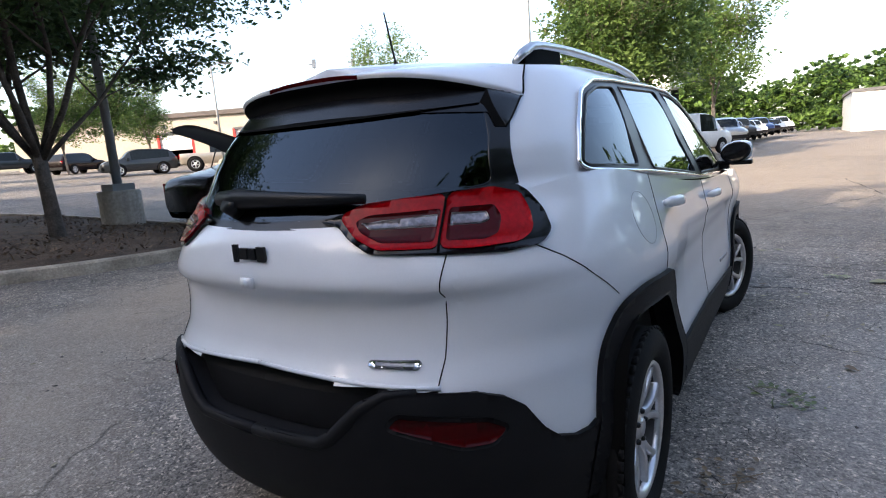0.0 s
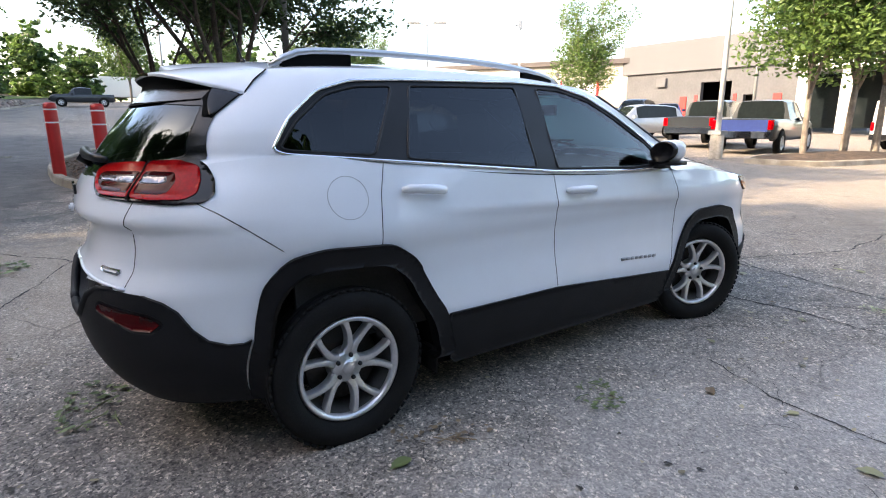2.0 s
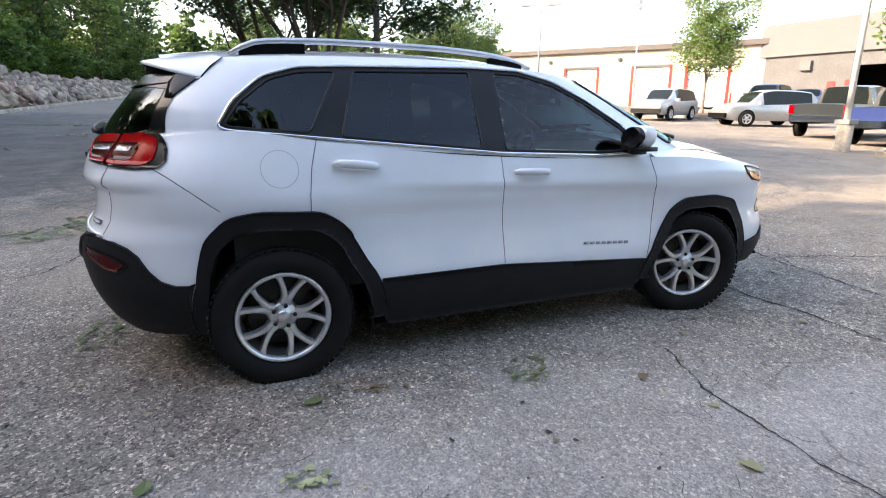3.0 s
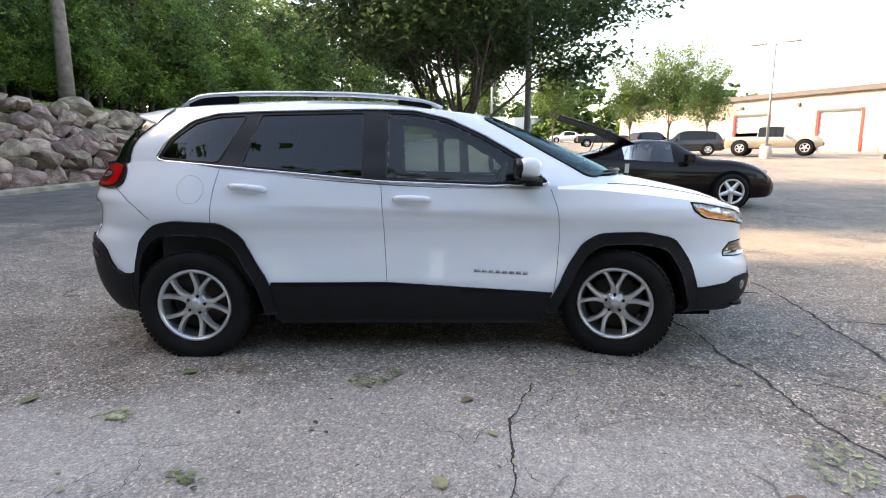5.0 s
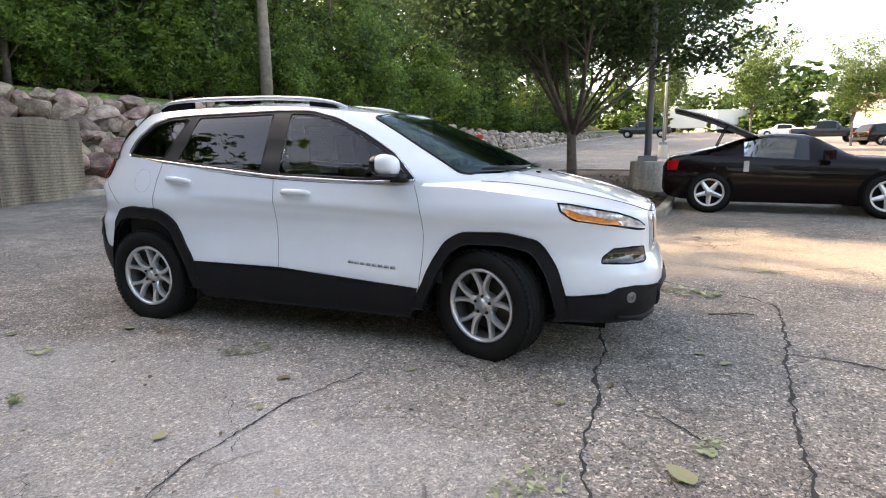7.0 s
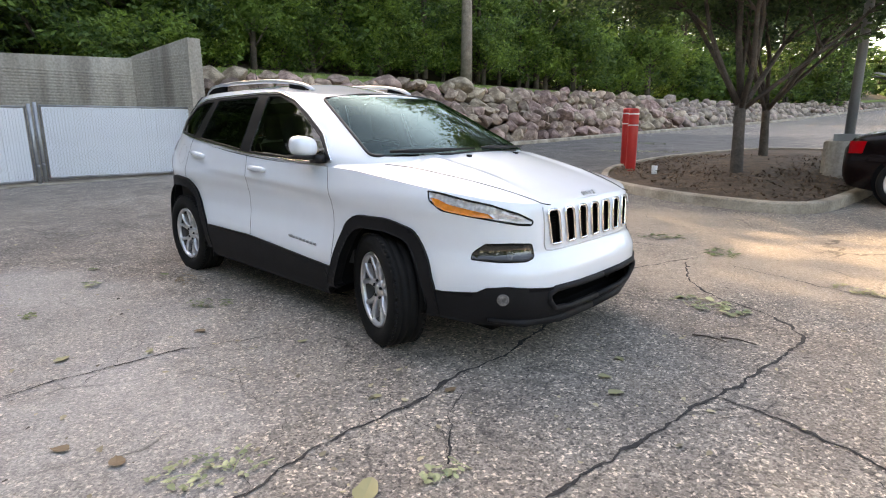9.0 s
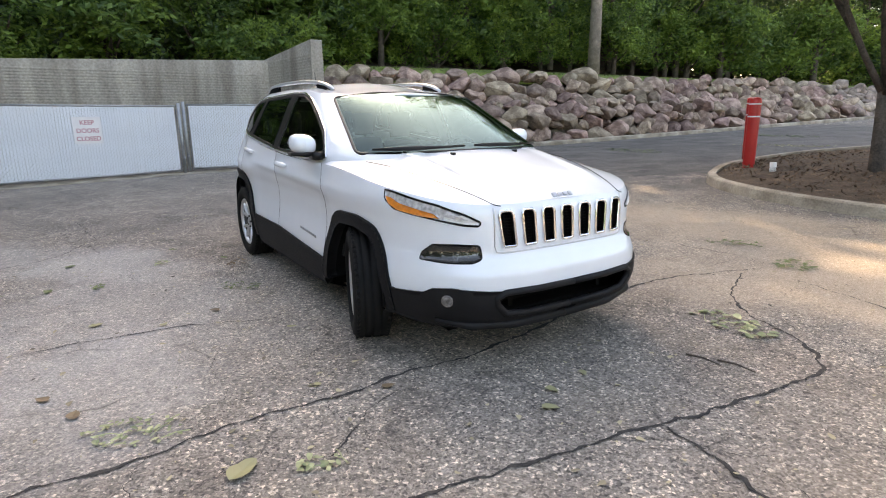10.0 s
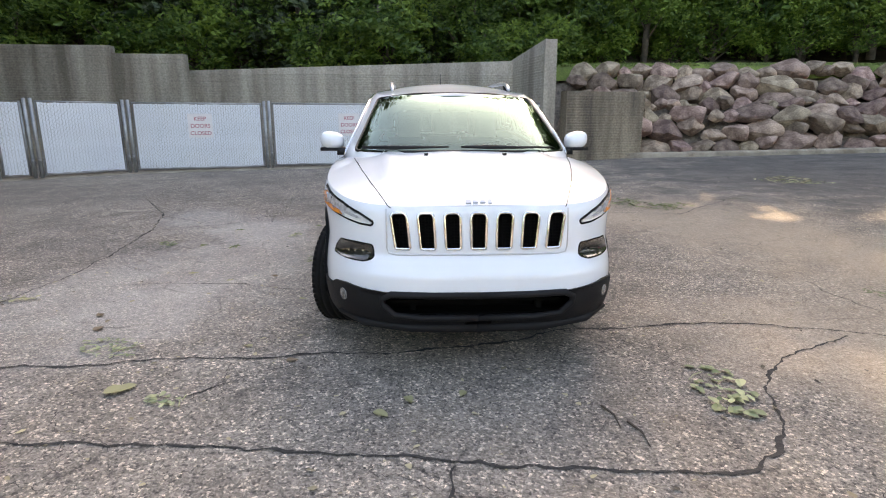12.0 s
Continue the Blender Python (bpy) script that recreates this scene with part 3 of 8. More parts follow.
ARCH_F = [(0.86, 0.30), (0.935, 0.45), (1.09, 0.745), (1.20, 0.812), (1.48, 0.818), (1.68, 0.775), (1.785, 0.62), (1.84, 0.45), (1.86, 0.30)]


def arch_in(arch, cx):
    """Inner edge of a flare: the outer one drawn in towards the wheel."""
    return [(x + (cx - x) * 0.155, z - 0.075 * max(0.0, (z - 0.3) / 0.5)) for x, z in arch]


def face_out(ob):
    """Turn a pane so that its face looks away from the cabin."""
    bm = bmesh.new()
    bm.from_mesh(ob.data)
    bm.normal_update()
    mid = Vector((-0.3, 0, 1.0))
    if sum(f.normal.dot(f.calc_center_median() - mid) * f.calc_area() for f in bm.faces) < 0:
        bmesh.ops.reverse_faces(bm, faces=bm.faces[:])
    bm.to_mesh(ob.data)
    bm.free()
    return ob


GATE_EDGE = curve((0, 0.783), (0.207, 0.777), (0.38, 0.767), (0.55, 0.754), (0.62, 0.747))


def suv():
    car = thing("suv", pose(0, 0, 0), "white SUV with black cladding parked on worn asphalt, front wheels turned", "car")
    holes = [[((x + u) / 2, (z + w) / 2) for (x, z), (u, w) in zip(a, arch_in(a, cx))] for a, cx in ((ARCH_R, -1.35), (ARCH_F, 1.35))]
    holes = [[(h[0][0], 0.1)] + h + [(h[-1][0], 0.1)] for h in holes]
    grille_hole = [(0, 0.478), (0.50, 0.482), (0.57, 0.46), (0.57, 0.40), (0.51, 0.325), (0, 0.31)]
    # lower body
    na = 300
    doors = {"front_door": [(-0.145, 1.3), (-0.14, 0.95), (-0.12, 0.40), (0.95, 0.40), (0.955, 0.78), (0.945, 0.92), (0.885, 1.3)],
             "rear_door": [(-1.06, 1.3), (-1.10, 1.21), (-1.17, 1.08), (-1.20, 0.89), (-1.02, 0.80), (-0.86, 0.51), (-0.86, 0.40), (-0.12, 0.40), (-0.14, 0.95), (-0.145, 1.3)]}
    groups = {"body": [], "front_door": [], "rear_door": [], "tailgate": []}
    nz = 46

    def top_z(u):
        # height of the upper rim along the outline: belt at the sides, bonnet edge ahead, rear window below
        x = on_body(u * outline(0.9)[1][-1], 0.9).x
        if x < 0.95:
            return BELT(x) - 0.004
        return curve((0.95, 1.082), (1.3, 1.075), (1.6, 1.045), (1.8, 1.015), (2.0, 0.985), (2.15, 0.955), (2.25, 0.935), (2.32, 0.925))(x)
    vs = []
    us = [i / na for i in range(na + 1)]
    tz = [top_z(u) for u in us]
    for j in range(nz + 1):
        for i, u in enumerate(us):
            z = 0.24 + (tz[i] - 0.24) * (j / nz)
            vs.append(on_body(u * outline(z)[1][-1], z))
    for j in range(nz):
        for i in range(na):
            q = (j * (na + 1) + i, j * (na + 1) + i + 1, (j + 1) * (na + 1) + i + 1, (j + 1) * (na + 1) + i)
            c = (vs[q[0]] + vs[q[2]]) / 2
            if c.y > 0.6 and any(inside(h, c.x, c.z) for h in holes):
                continue
            if c.x > 1.9 and (inside(grille_hole, c.y, c.z) or (c.y < 0.452 and 0.700 < c.z < 0.905)):
                continue
            if c.x < -1.9 and inside(RECESS, c.y, c.z) and c.z < GATE_EDGE(c.y) + 0.004:
                continue
            if c.x < -1.9 and c.y < 0.6 and c.z < GATE_EDGE(c.y) - 0.006:
                continue
            if c.z < 0.335:
                continue
            k = "body"
            if c.y > 0.75:
                for d in doors:
                    if inside(doors[d], c.x, c.z):
                        k = d
            if c.x < -1.9 and c.y < 0.58 and c.z > 0.785:
                k = "tailgate"
            groups[k].append(q)
    left = {k: (vs, f) for k, f in groups.items()}
    made = {}
    for k in ("body", "tailgate"):
        m2 = join(left[k], mirrored(left[k]))
        made[k] = piece(k, *m2, PAINT, car)
    for k in ("front_door", "rear_door"):
        made[k, 1] = piece(k, *left[k], PAINT, car)
        made[k, -1] = piece(k, *mirrored(left[k]), PAINT, car)
    for ob in [o for o in car.children]:
        bm = bmesh.new()
        bm.from_mesh(ob.data)
        bmesh.ops.delete(bm, geom=[v for v in bm.verts if not v.link_faces], context="VERTS")
        bmesh.ops.remove_doubles(bm, verts=bm.verts[:], dist=1e-5)
        bm.to_mesh(ob.data)
        bm.free()
    # bonnet: from the rim inward to the foot of the windscreen
    hood_c = curve((1.2, 1.190), (1.45, 1.168), (1.7, 1.115), (1.95, 1.050), (2.15, 0.985), (2.25, 0.948), (2.31, 0.926))
    hv, hf = [], []
    rim = [i for i, u in enumerate(us) if vs[nz * (na + 1) + i].x > 0.93]
    nj = 26
    for i in rim:
        p = vs[nz * (na + 1) + i]
        for j in range(nj + 1):
            t = j / nj
            y = p.y * (1 - t)
            zc = hood_c(p.x)
            lift = 1 - (1 - t) ** 2.4
            ridge = 0.014 * math.exp(-(((y - 0.50 + 0.06 * (p.x - 1.5)) / 0.05) ** 2)) * min(1, max(0, (2.25 - p.x) / 0.3)) * min(1, max(0, (p.x - 1.2) / 0.2))
            hv.append(Vector((p.x, y, p.z + (zc - p.z) * lift + ridge)))
    for a in range(len(rim) - 1):
        for j in range(nj):
            hf.append((a * (nj + 1) + j, (a + 1) * (nj + 1) + j, (a + 1) * (nj + 1) + j + 1, a * (nj + 1) + j + 1))
    piece("bonnet", *join((hv, hf), mirrored((hv, hf))), PAINT, car)
    # cabin shell with window openings, roof
    nu, nzg = 220, 34
    gv, gf = [], []
    uu = [i / nu for i in range(nu + 1)]

    def span(u):
        x = on_glass(u, 1.35).x
        lo = BELT(x) if -2.0 < x < 1.0 else (1.16 if x < 0 else 1.135)
        return lo - 0.02, ROOF(on_glass(u, 1.58).x)
    sp = [span(u) for u in uu]
    for j in range(nzg + 1):
        for i, u in enumerate(uu):
            z = sp[i][0] + (sp[i][1] - sp[i][0]) * j / nzg
            gv.append(on_glass(u, z))
    cut_side = [grow(w, -0.004) for w in (WIN_Q, WIN_R, WIN_F)]
    cut_ws, cut_rw = grow(WSCREEN, -0.004), grow(RWIN, -0.004)
    for j in range(nzg):
        for i in range(nu):
            q = (j * (nu + 1) + i, j * (nu + 1) + i + 1, (j + 1) * (nu + 1) + i + 1, (j + 1) * (nu + 1) + i)
            c = (gv[q[0]] + gv[q[2]]) / 2
            if c.y > 0.5 and any(inside(w, c.x, c.z) for w in cut_side) and abs(c.x) < 1.6:
                continue
            if c.x > 0.2 and c.y < 0.74 and inside(cut_ws, c.y, c.z) and not (c.y > 0.6 and c.x < 0.2):
                continue
            if c.x < -1.5 and inside(cut_rw, c.y, c.z) and c.y < 0.7:
                continue
            gf.append(q)
    shell = (gv, gf)
    piece("cabin_frame", *join(shell, mirrored(shell)), PAINT, car)
    # inner copy of the shell, near-black to hold the shade of the cabin
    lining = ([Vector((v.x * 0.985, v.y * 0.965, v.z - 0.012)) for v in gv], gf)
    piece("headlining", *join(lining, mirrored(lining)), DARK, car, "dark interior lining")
    rv, rf = [], []
    nr = 14
    top = [gv[nzg * (nu + 1) + i] for i in range(nu + 1)]
    for r in range(nr + 1):
        t = r / nr
        for p in top:
            x = p.x
            y = p.y * (1 - t)
            crown = 0.052 * (1 - (1 - t) ** 2.2) * min(1.0, max(0.0, (0.75 - p.x) / 0.9)) + 0.012 * t
            rv.append(Vector((x, y, p.z + crown)))
    m = nu + 1
    for r in range(nr):
        for i in range(nu):
            rf.append((r * m + i, (r + 1) * m + i, (r + 1) * m + i + 1, r * m + i + 1))
    piece("roof", *join((rv, rf), mirrored((rv, rf))), PAINT, car)
    # windows
    for sgn in (1, -1):
        fl = (lambda a: a) if sgn == 1 else mirrored
        piece("window_trim", *fl(patch_ring(DLO, (WIN_Q, WIN_R, WIN_F), glass_side)), TRIM, car, "satin black pillar trim")
        for nm, w, g in (("quarter_window", WIN_Q, GL_DARK), ("rear_door_window", WIN_R, GL_DARK), ("front_door_window", WIN_F, GL_CLEAR)):
            ob = face_out(piece(nm, *fl(patch(w, glass_side, 0.002, 0, 0.05)), g, car))
            ob.visible_shadow = False
            edge = [glass_side(x, z) for x, z in w]
            piece("glass_seal", *fl(tube([p + n * 0.0035 for p, n in edge], 0.0065, 6, True)), TRIM, car)
        ring = [glass_side(x, z) for x, z in DLO]
        piece("chrome_strip", *fl(tube([p + n * 0.009 for p, n in ring], 0.008, 6, True)), CHROME, car, "thin chrome window surround")
    for nm, w, fr, g in (("windscreen", WSCREEN, True, GL_SCREEN), ("rear_window", RWIN, False, GL_REAR)):
        s = glass_end(fr)
        ob = face_out(piece(nm, *patch(w, s, 0.004, 0, 0.05), g, car))
        ob.visible_shadow = False
        ring = [s(y, z) for y, z in w]
        piece("window_seal", *tube([p + n * 0.002 for p, n in ring], 0.010 if fr else 0.004, 6, True, ), GLOSSB if not fr else TRIM, car)
    made['rim'] = [vs[nz * (na + 1) + i] for i in rim]
    made['hood_c'] = hood_c
    return car, made


def patch_ring(outer, holes, surf, off=0.004, step=0.007):
    """Trim between an outer outline and window openings in it."""
    vs, fs = [], []
    x0, x1 = min(p[0] for p in outer), max(p[0] for p in outer)
    z0, z1 = min(p[1] for p in outer), max(p[1] for p in outer)
    idx = {}

    def vert(i, j):
        if (i, j) not in idx:
            p, n = surf(x0 + i * step, z0 + j * step)
            idx[i, j] = len(vs)
            vs.append(p + n * off)
        return idx[i, j]
    small = [grow(h, -0.002) for h in holes]
    big = grow(outer, -0.001)
    for i in range(int((x1 - x0) / step) + 1):
        for j in range(int((z1 - z0) / step) + 1):
            x, z = x0 + (i + 0.5) * step, z0 + (j + 0.5) * step
            if inside(big, x, z) and not any(inside(h, x, z) for h in small):
                fs.append((vert(i, j), vert(i + 1, j), vert(i + 1, j + 1), vert(i, j + 1)))
    return vs, fs


SUV, SUV_PARTS = suv()


def S(*pts):
    return [at_x(x, z) for x, z in pts]


def dense(*pts, k=22):
    """Points of the side, with more of them between each two."""
    out = []
    for (x0, z0), (x1, z1) in zip(pts, pts[1:]):
        out += [(x0 + (x1 - x0) * i / k, z0 + (z1 - z0) * i / k) for i in range(k)]
    return S(*out, pts[-1])


def R(*pts):
    return [at_rear(y, z) for y, z in pts]


def F(*pts):
    return [at_front(y, z) for y, z in pts]


def hood_point(x, y):
    rim = SUV_PARTS["rim"]
    xs = [p.x for p in rim]
    yr, zr = float(np.interp(x, xs, [p.y for p in rim])), float(np.interp(x, xs, [p.z for p in rim]))
    t = 1 - min(abs(y) / yr, 1)
    ridge = 0.014 * math.exp(-(((abs(y) - 0.50 + 0.06 * (x - 1.5)) / 0.05) ** 2)) * min(1, max(0, (2.25 - x) / 0.3)) * min(1, max(0, (x - 1.2) / 0.2))
    return Vector((x, y, zr + (SUV_PARTS["hood_c"](x) - zr) * (1 - (1 - t) ** 2.4) + ridge))


def both(name, lump, material, label=""):
    piece(name, *lump, material, SUV, label)
    piece(name, *mirrored(lump), material, SUV, label)


def sheet(poly, off, thick, res=0.03):
    return patch(poly, body_surf, off, thick, res)


def line_on_body(pts, r=0.0035, off=0.0):
    out = []
    for i in range(len(pts) - 1):
        for k in range(8):
            a, z = [pts[i][m] + (pts[i + 1][m] - pts[i][m]) * k / 8 for m in (0, 1)]
            p, n = body_surf(a, z)
            out.append(p + n * off)
    return tube(out, r, 5)


def wheel_lumps():
    """Tyre, rim, spokes, disc and bolts, round the y axis with the face towards +y."""
    tyre = revolve([(0.236, 0.085), (0.25, 0.107), (0.29, 0.118), (0.325, 0.112), (0.343, 0.098), (0.3515, 0.075), (0.3515, 0.055), (0.344, 0.052), (0.344, 0.045), (0.353, 0.042), (0.353, 0.010), (0.345, 0.008), (0.345, -0.008), (0.353, -0.010), (0.353, -0.042), (0.344, -0.045), (0.344, -0.052), (0.3515, -0.055), (0.3515, -0.075), (0.343, -0.098), (0.32, -0.112), (0.28, -0.117), (0.236, -0.09)], 72)
    blocks = []
    for i in range(60):
        a = 2 * math.pi * i / 60
        for s in (1, -1):
            blocks.append(moved(boxl(-0.0135, 0.0135, -0.013, 0.013, -0.006, 0.004), Matrix.Rotation(-a, 4, "Y") @ Matrix.Translation((0, s * 0.088, 0.3475)) @ Matrix.Rotation(s * 0.55, 4, "X")))
    tread = join(*blocks)
    rim = revolve([(0.236, 0.088), (0.232, 0.098), (0.224, 0.100), (0.214, 0.092), (0.208, 0.075), (0.2095, 0.06), (0.232, 0.05)], 72)
    spokes = []
    for i in range(5):
        # five forked arms: a short stem that parts into two spokes
        a0 = 2 * math.pi * (i + 0.5) / 5
        for s in (-1, 1):
            path = []
            for k in range(9):
                t = k / 8
                r = 0.050 + t * 0.169
                fork_ = min(1.0, max(0.0, (t - 0.30) / 0.70))
                a = a0 + s * (0.315 * fork_ ** 0.8 + 0.011 / r * (1 - fork_))
                path.append((r * math.cos(a), 0.060 + 0.026 * t + 0.008 * math.sin(t * 3.1), r * math.sin(a)))
            w0 = [0.026, 0.022, 0.0185, 0.0165, 0.0150, 0.0142, 0.0140, 0.0148, 0.0185]
            v, f = [], []
            for k, p in enumerate(path):
                p = Vector(p)
                q0, q1 = Vector(path[max(k - 1, 0)]), Vector(path[min(k + 1, 8)])
                run = Vector((q1.x - q0.x, 0, q1.z - q0.z)).normalized()
                tan = Vector((-run.z, 0, run.x))
                for du, dv in ((-1, -0.040), (-1, -0.012), (-0.72, -0.002), (-0.3, 0.001), (0.3, 0.001), (0.72, -0.002), (1, -0.012), (1, -0.040)):
                    v.append(p + tan * du * w0[k] + Vector((0, dv, 0)))
            for k in range(8):
                for m in range(7):
                    f.append((k * 8 + m, k * 8 + m + 1, (k + 1) * 8 + m + 1, (k + 1) * 8 + m))
            spokes.append((v, f))
    hub = revolve([(0.0, 0.078), (0.028, 0.078), (0.031, 0.074), (0.034, 0.070), (0.060, 0.064), (0.070, 0.058), (0.076, 0.03), (0.078, 0.0)], 40)
    disc = revolve([(0.0, 0.0), (0.165, 0.0), (0.17, -0.004), (0.17, -0.02), (0.0, -0.02)], 40)
    bolts = [moved(revolve([(0.0, 0.016), (0.007, 0.016), (0.010, 0.010), (0.0105, 0.0)], 10), Matrix.Translation((0.0555 * math.cos(2 * math.pi * (i + 0.5) / 5), 0.062, 0.0555 * math.sin(2 * math.pi * (i + 0.5) / 5)))) for i in range(5)]
    return tyre, tread, rim, spokes, hub, disc, bolts


def make_wheels():
    tyre, tread, rim, spokes, hub, disc, bolts = wheel_lumps()
    ty = mesh_of("tyre", *join(tyre, tread), RUBBER)
    rm = mesh_of("rim", *rim, ALLOY)
    # barrel is alloy too, darkened to hold the shade behind the spokes
    br = mesh_of("rim_barrel", *revolve([(0.209, 0.074), (0.196, 0.02), (0.196, -0.08), (0.228, -0.094)], 72), mat("shaded_alloy", (0.09, 0.088, 0.086), 0.6, 0.4, var=0.2))
    sp = mesh_of("spokes", *join(*spokes), ALLOY)
    sp.set_sharp_from_angle(angle=radians(28))
    hb = mesh_of("hub", *hub, ALLOY)
    ds = mesh_of("brake_disc", *disc, mat("brake_iron", (0.05, 0.045, 0.042), 0.5, 0.6, var=0.3))
    bt = [mesh_of("wheel_bolt", *b, TRIM) for b in bolts]
    for sgn in (-1, 1):
        for x, turn in ((-1.35, 0), (1.35, -19)):
            base = pose(x, sgn * 0.782, 0.351, 0, 0, turn + (180 if sgn < 0 else 0)) @ pose(0, 0, 0, 0, 19 if x > 0 else 4, 0)
            w = new("wheel", ty)
            w.parent, w.matrix_local = SUV, base
            for nm, me in (("rim", rm), ("rim_barrel", br), ("spokes", sp), ("hub", hb), ("brake_disc", ds), *[("wheel_bolt", b) for b in bt]):
                o = new(nm, me)
                o.parent = w
            w["label"] = "black road tyre on a silver rim of five forked spokes"


make_wheels()


def suv_cladding():
    # flares
    for arch, cx in ((ARCH_R, -1.35), (ARCH_F, 1.35)):
        inner = arch_in(arch, cx)
        poly = rounded(arch, 0.05, 3) + rounded(inner, 0.05, 3)[::-1]
        both("wheel_arch_flare", sheet(S(*poly), 0.018, 0.07, 0.025), CLAD)
        # near-black lining puts the shade behind the wheel into its colour
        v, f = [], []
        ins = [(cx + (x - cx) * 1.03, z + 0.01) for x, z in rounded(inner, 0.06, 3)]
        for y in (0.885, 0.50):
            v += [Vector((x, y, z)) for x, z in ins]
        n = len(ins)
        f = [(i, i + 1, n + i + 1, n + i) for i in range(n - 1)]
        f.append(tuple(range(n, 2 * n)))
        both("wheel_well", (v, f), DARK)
    both("sill_cladding", sheet(S((-0.845, 0.507), (-0.12, 0.508), (0.40, 0.472), (0.915, 0.437), (0.90, 0.30), (0.87, 0.235), (-0.80, 0.245), (-0.835, 0.30)), 0.014, 0.05, 0.04), CLAD)
    # near-black underside: the shade beneath the car is in its colour
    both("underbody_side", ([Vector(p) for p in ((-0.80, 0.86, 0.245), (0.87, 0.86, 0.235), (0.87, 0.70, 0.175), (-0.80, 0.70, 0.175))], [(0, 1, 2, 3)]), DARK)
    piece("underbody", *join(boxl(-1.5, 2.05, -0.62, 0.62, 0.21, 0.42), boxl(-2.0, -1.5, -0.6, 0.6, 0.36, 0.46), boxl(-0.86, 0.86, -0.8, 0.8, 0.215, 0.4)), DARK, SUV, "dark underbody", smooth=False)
    both("mud_flap", boxl(-0.90, -0.888, 0.70, 0.86, 0.20, 0.33), CLAD)
    # rear bumper
    low = R((0, 0.783), (0.207, 0.777), (0.38, 0.767), (0.55, 0.753), (0.62, 0.746), (0.667, 0.722), (0.70, 0.685), (0.732, 0.612), (0.757, 0.569), (0.785, 0.548)) + S((-1.765, 0.548), (-1.735, 0.56), (-1.735, 0.30)) + R((0.6, 0.285), (0.3, 0.27), (0, 0.265))
    h = sheet(low, 0.016, 0.05, 0.03)
    keep = [q for q in h[1] if not inside(RECESS, (sum((h[0][i] for i in q), Vector()) / len(q)).y, (sum((h[0][i] for i in q), Vector()) / len(q)).z)]
    h = (h[0], keep)
    piece("rear_bumper", *join(h, mirrored(h)), CLAD, SUV, "black grained plastic rear bumper")
    h = sheet(R((0, 0.815), (0.44, 0.80), (0.41, 0.755), (0.36, 0.70), (0.31, 0.645), (0.25, 0.615), (0.0, 0.61)), -0.055, 0, 0.03)
    piece("plate_recess", *join(h, mirrored(h)), CLAD, SUV, "recessed plate panel")
    t = tube([body_surf(*at_rear(y, GATE_EDGE(y) + 0.008))[0] for y in [0.0 + 0.055 * i for i in range(11)]], 0.007, 8)
    piece("tailgate_lip", *join(t, mirrored(t)), PAINT, SUV)
    edge = R((0.50, 0.757), (0.43, 0.752), (0.37, 0.722), (0.33, 0.680), (0.286, 0.636), (0.24, 0.612), (0.1, 0.607), (0.0, 0.607))
    ring = [body_surf(*p) for p in edge]
    t = tube([p + n * 0.008 for p, n in ring], [0.010, 0.014, 0.018, 0.020, 0.020, 0.019, 0.018, 0.018], 8)
    piece("bumper_lip", *join(t, mirrored(t)), CLAD, SUV)
    v = [p + n * 0.005 for p, n in ring] + [p - n * 0.06 for p, n in ring]
    w = len(ring)
    t = (v, [(i, i + 1, w + i + 1, w + i) for i in range(w - 1)])
    piece("recess_wall", *join(t, mirrored(t)), CLAD, SUV)
    ref = rounded(R((0.439, 0.678), (0.46, 0.702), (0.527, 0.691), (0.636, 0.668), (0.668, 0.642), (0.645, 0.612), (0.593, 0.614), (0.538, 0.640)), 0.012)
    both("bumper_bezel", sheet(grow(ref, 0.012), 0.018, 0.02), CLAD)
    both("bumper_reflector", sheet(ref, 0.022, 0.015), LENSD, "dark red reflector")
    # tail lamps
    lamp = rounded(R((0.225, 1.182), (0.285, 1.170), (0.322, 1.140), (0.385, 1.104), (0.555, 1.092), (0.667, 1.083), (0.722, 1.090), (0.730, 1.120), (0.705, 1.170), (0.665, 1.225), (0.640, 1.246), (0.52, 1.240), (0.36, 1.222)), 0.018)
    both("lamp_surround", sheet(lamp, 0.008, 0.03, 0.02), GLOSSB)
    inner = rounded(R((0.290, 1.192), (0.340, 1.216), (0.44, 1.225), (0.512, 1.228), (0.530, 1.113), (0.405, 1.117), (0.345, 1.145)), 0.015)
    outer = rounded(R((0.524, 1.230), (0.60, 1.236), (0.650, 1.217), (0.680, 1.165), (0.695, 1.125), (0.680, 1.108), (0.60, 1.106), (0.542, 1.112)), 0.015)
    for q, nm in ((inner, "tailgate_lamp"), (outer, "tail_lamp")):
        both(nm, sheet(grow(q, 0.006), 0.013, 0.02, 0.02), LENSR, "red tail lamp lens")
    for q in (R((0.330, 1.178), (0.362, 1.192), (0.516, 1.197), (0.524, 1.122), (0.41, 1.126), (0.352, 1.152)), R((0.531, 1.198), (0.612, 1.196), (0.634, 1.166), (0.640, 1.128), (0.62, 1.117), (0.546, 1.122))):
        both("lamp_reflector", sheet(rounded(q, 0.012), 0.0138, 0.004, 0.02), LENSD, "dark red inner reflector")
    for q in (rounded(R((0.343, 1.174), (0.372, 1.154), (0.522, 1.152), (0.514, 1.187), (0.40, 1.181)), 0.008), rounded(R((0.535, 1.188), (0.543, 1.152), (0.605, 1.150), (0.618, 1.160), (0.605, 1.183)), 0.008)):
        both("reversing_bezel", sheet(grow(q, -0.003), 0.0145, 0.008, 0.02), ALLOY, "thin bright bezel")
        both("reversing_lens", sheet(grow(q, -0.0055), 0.0165, 0.006, 0.02), REVERSE, "clear reversing lamp lens")
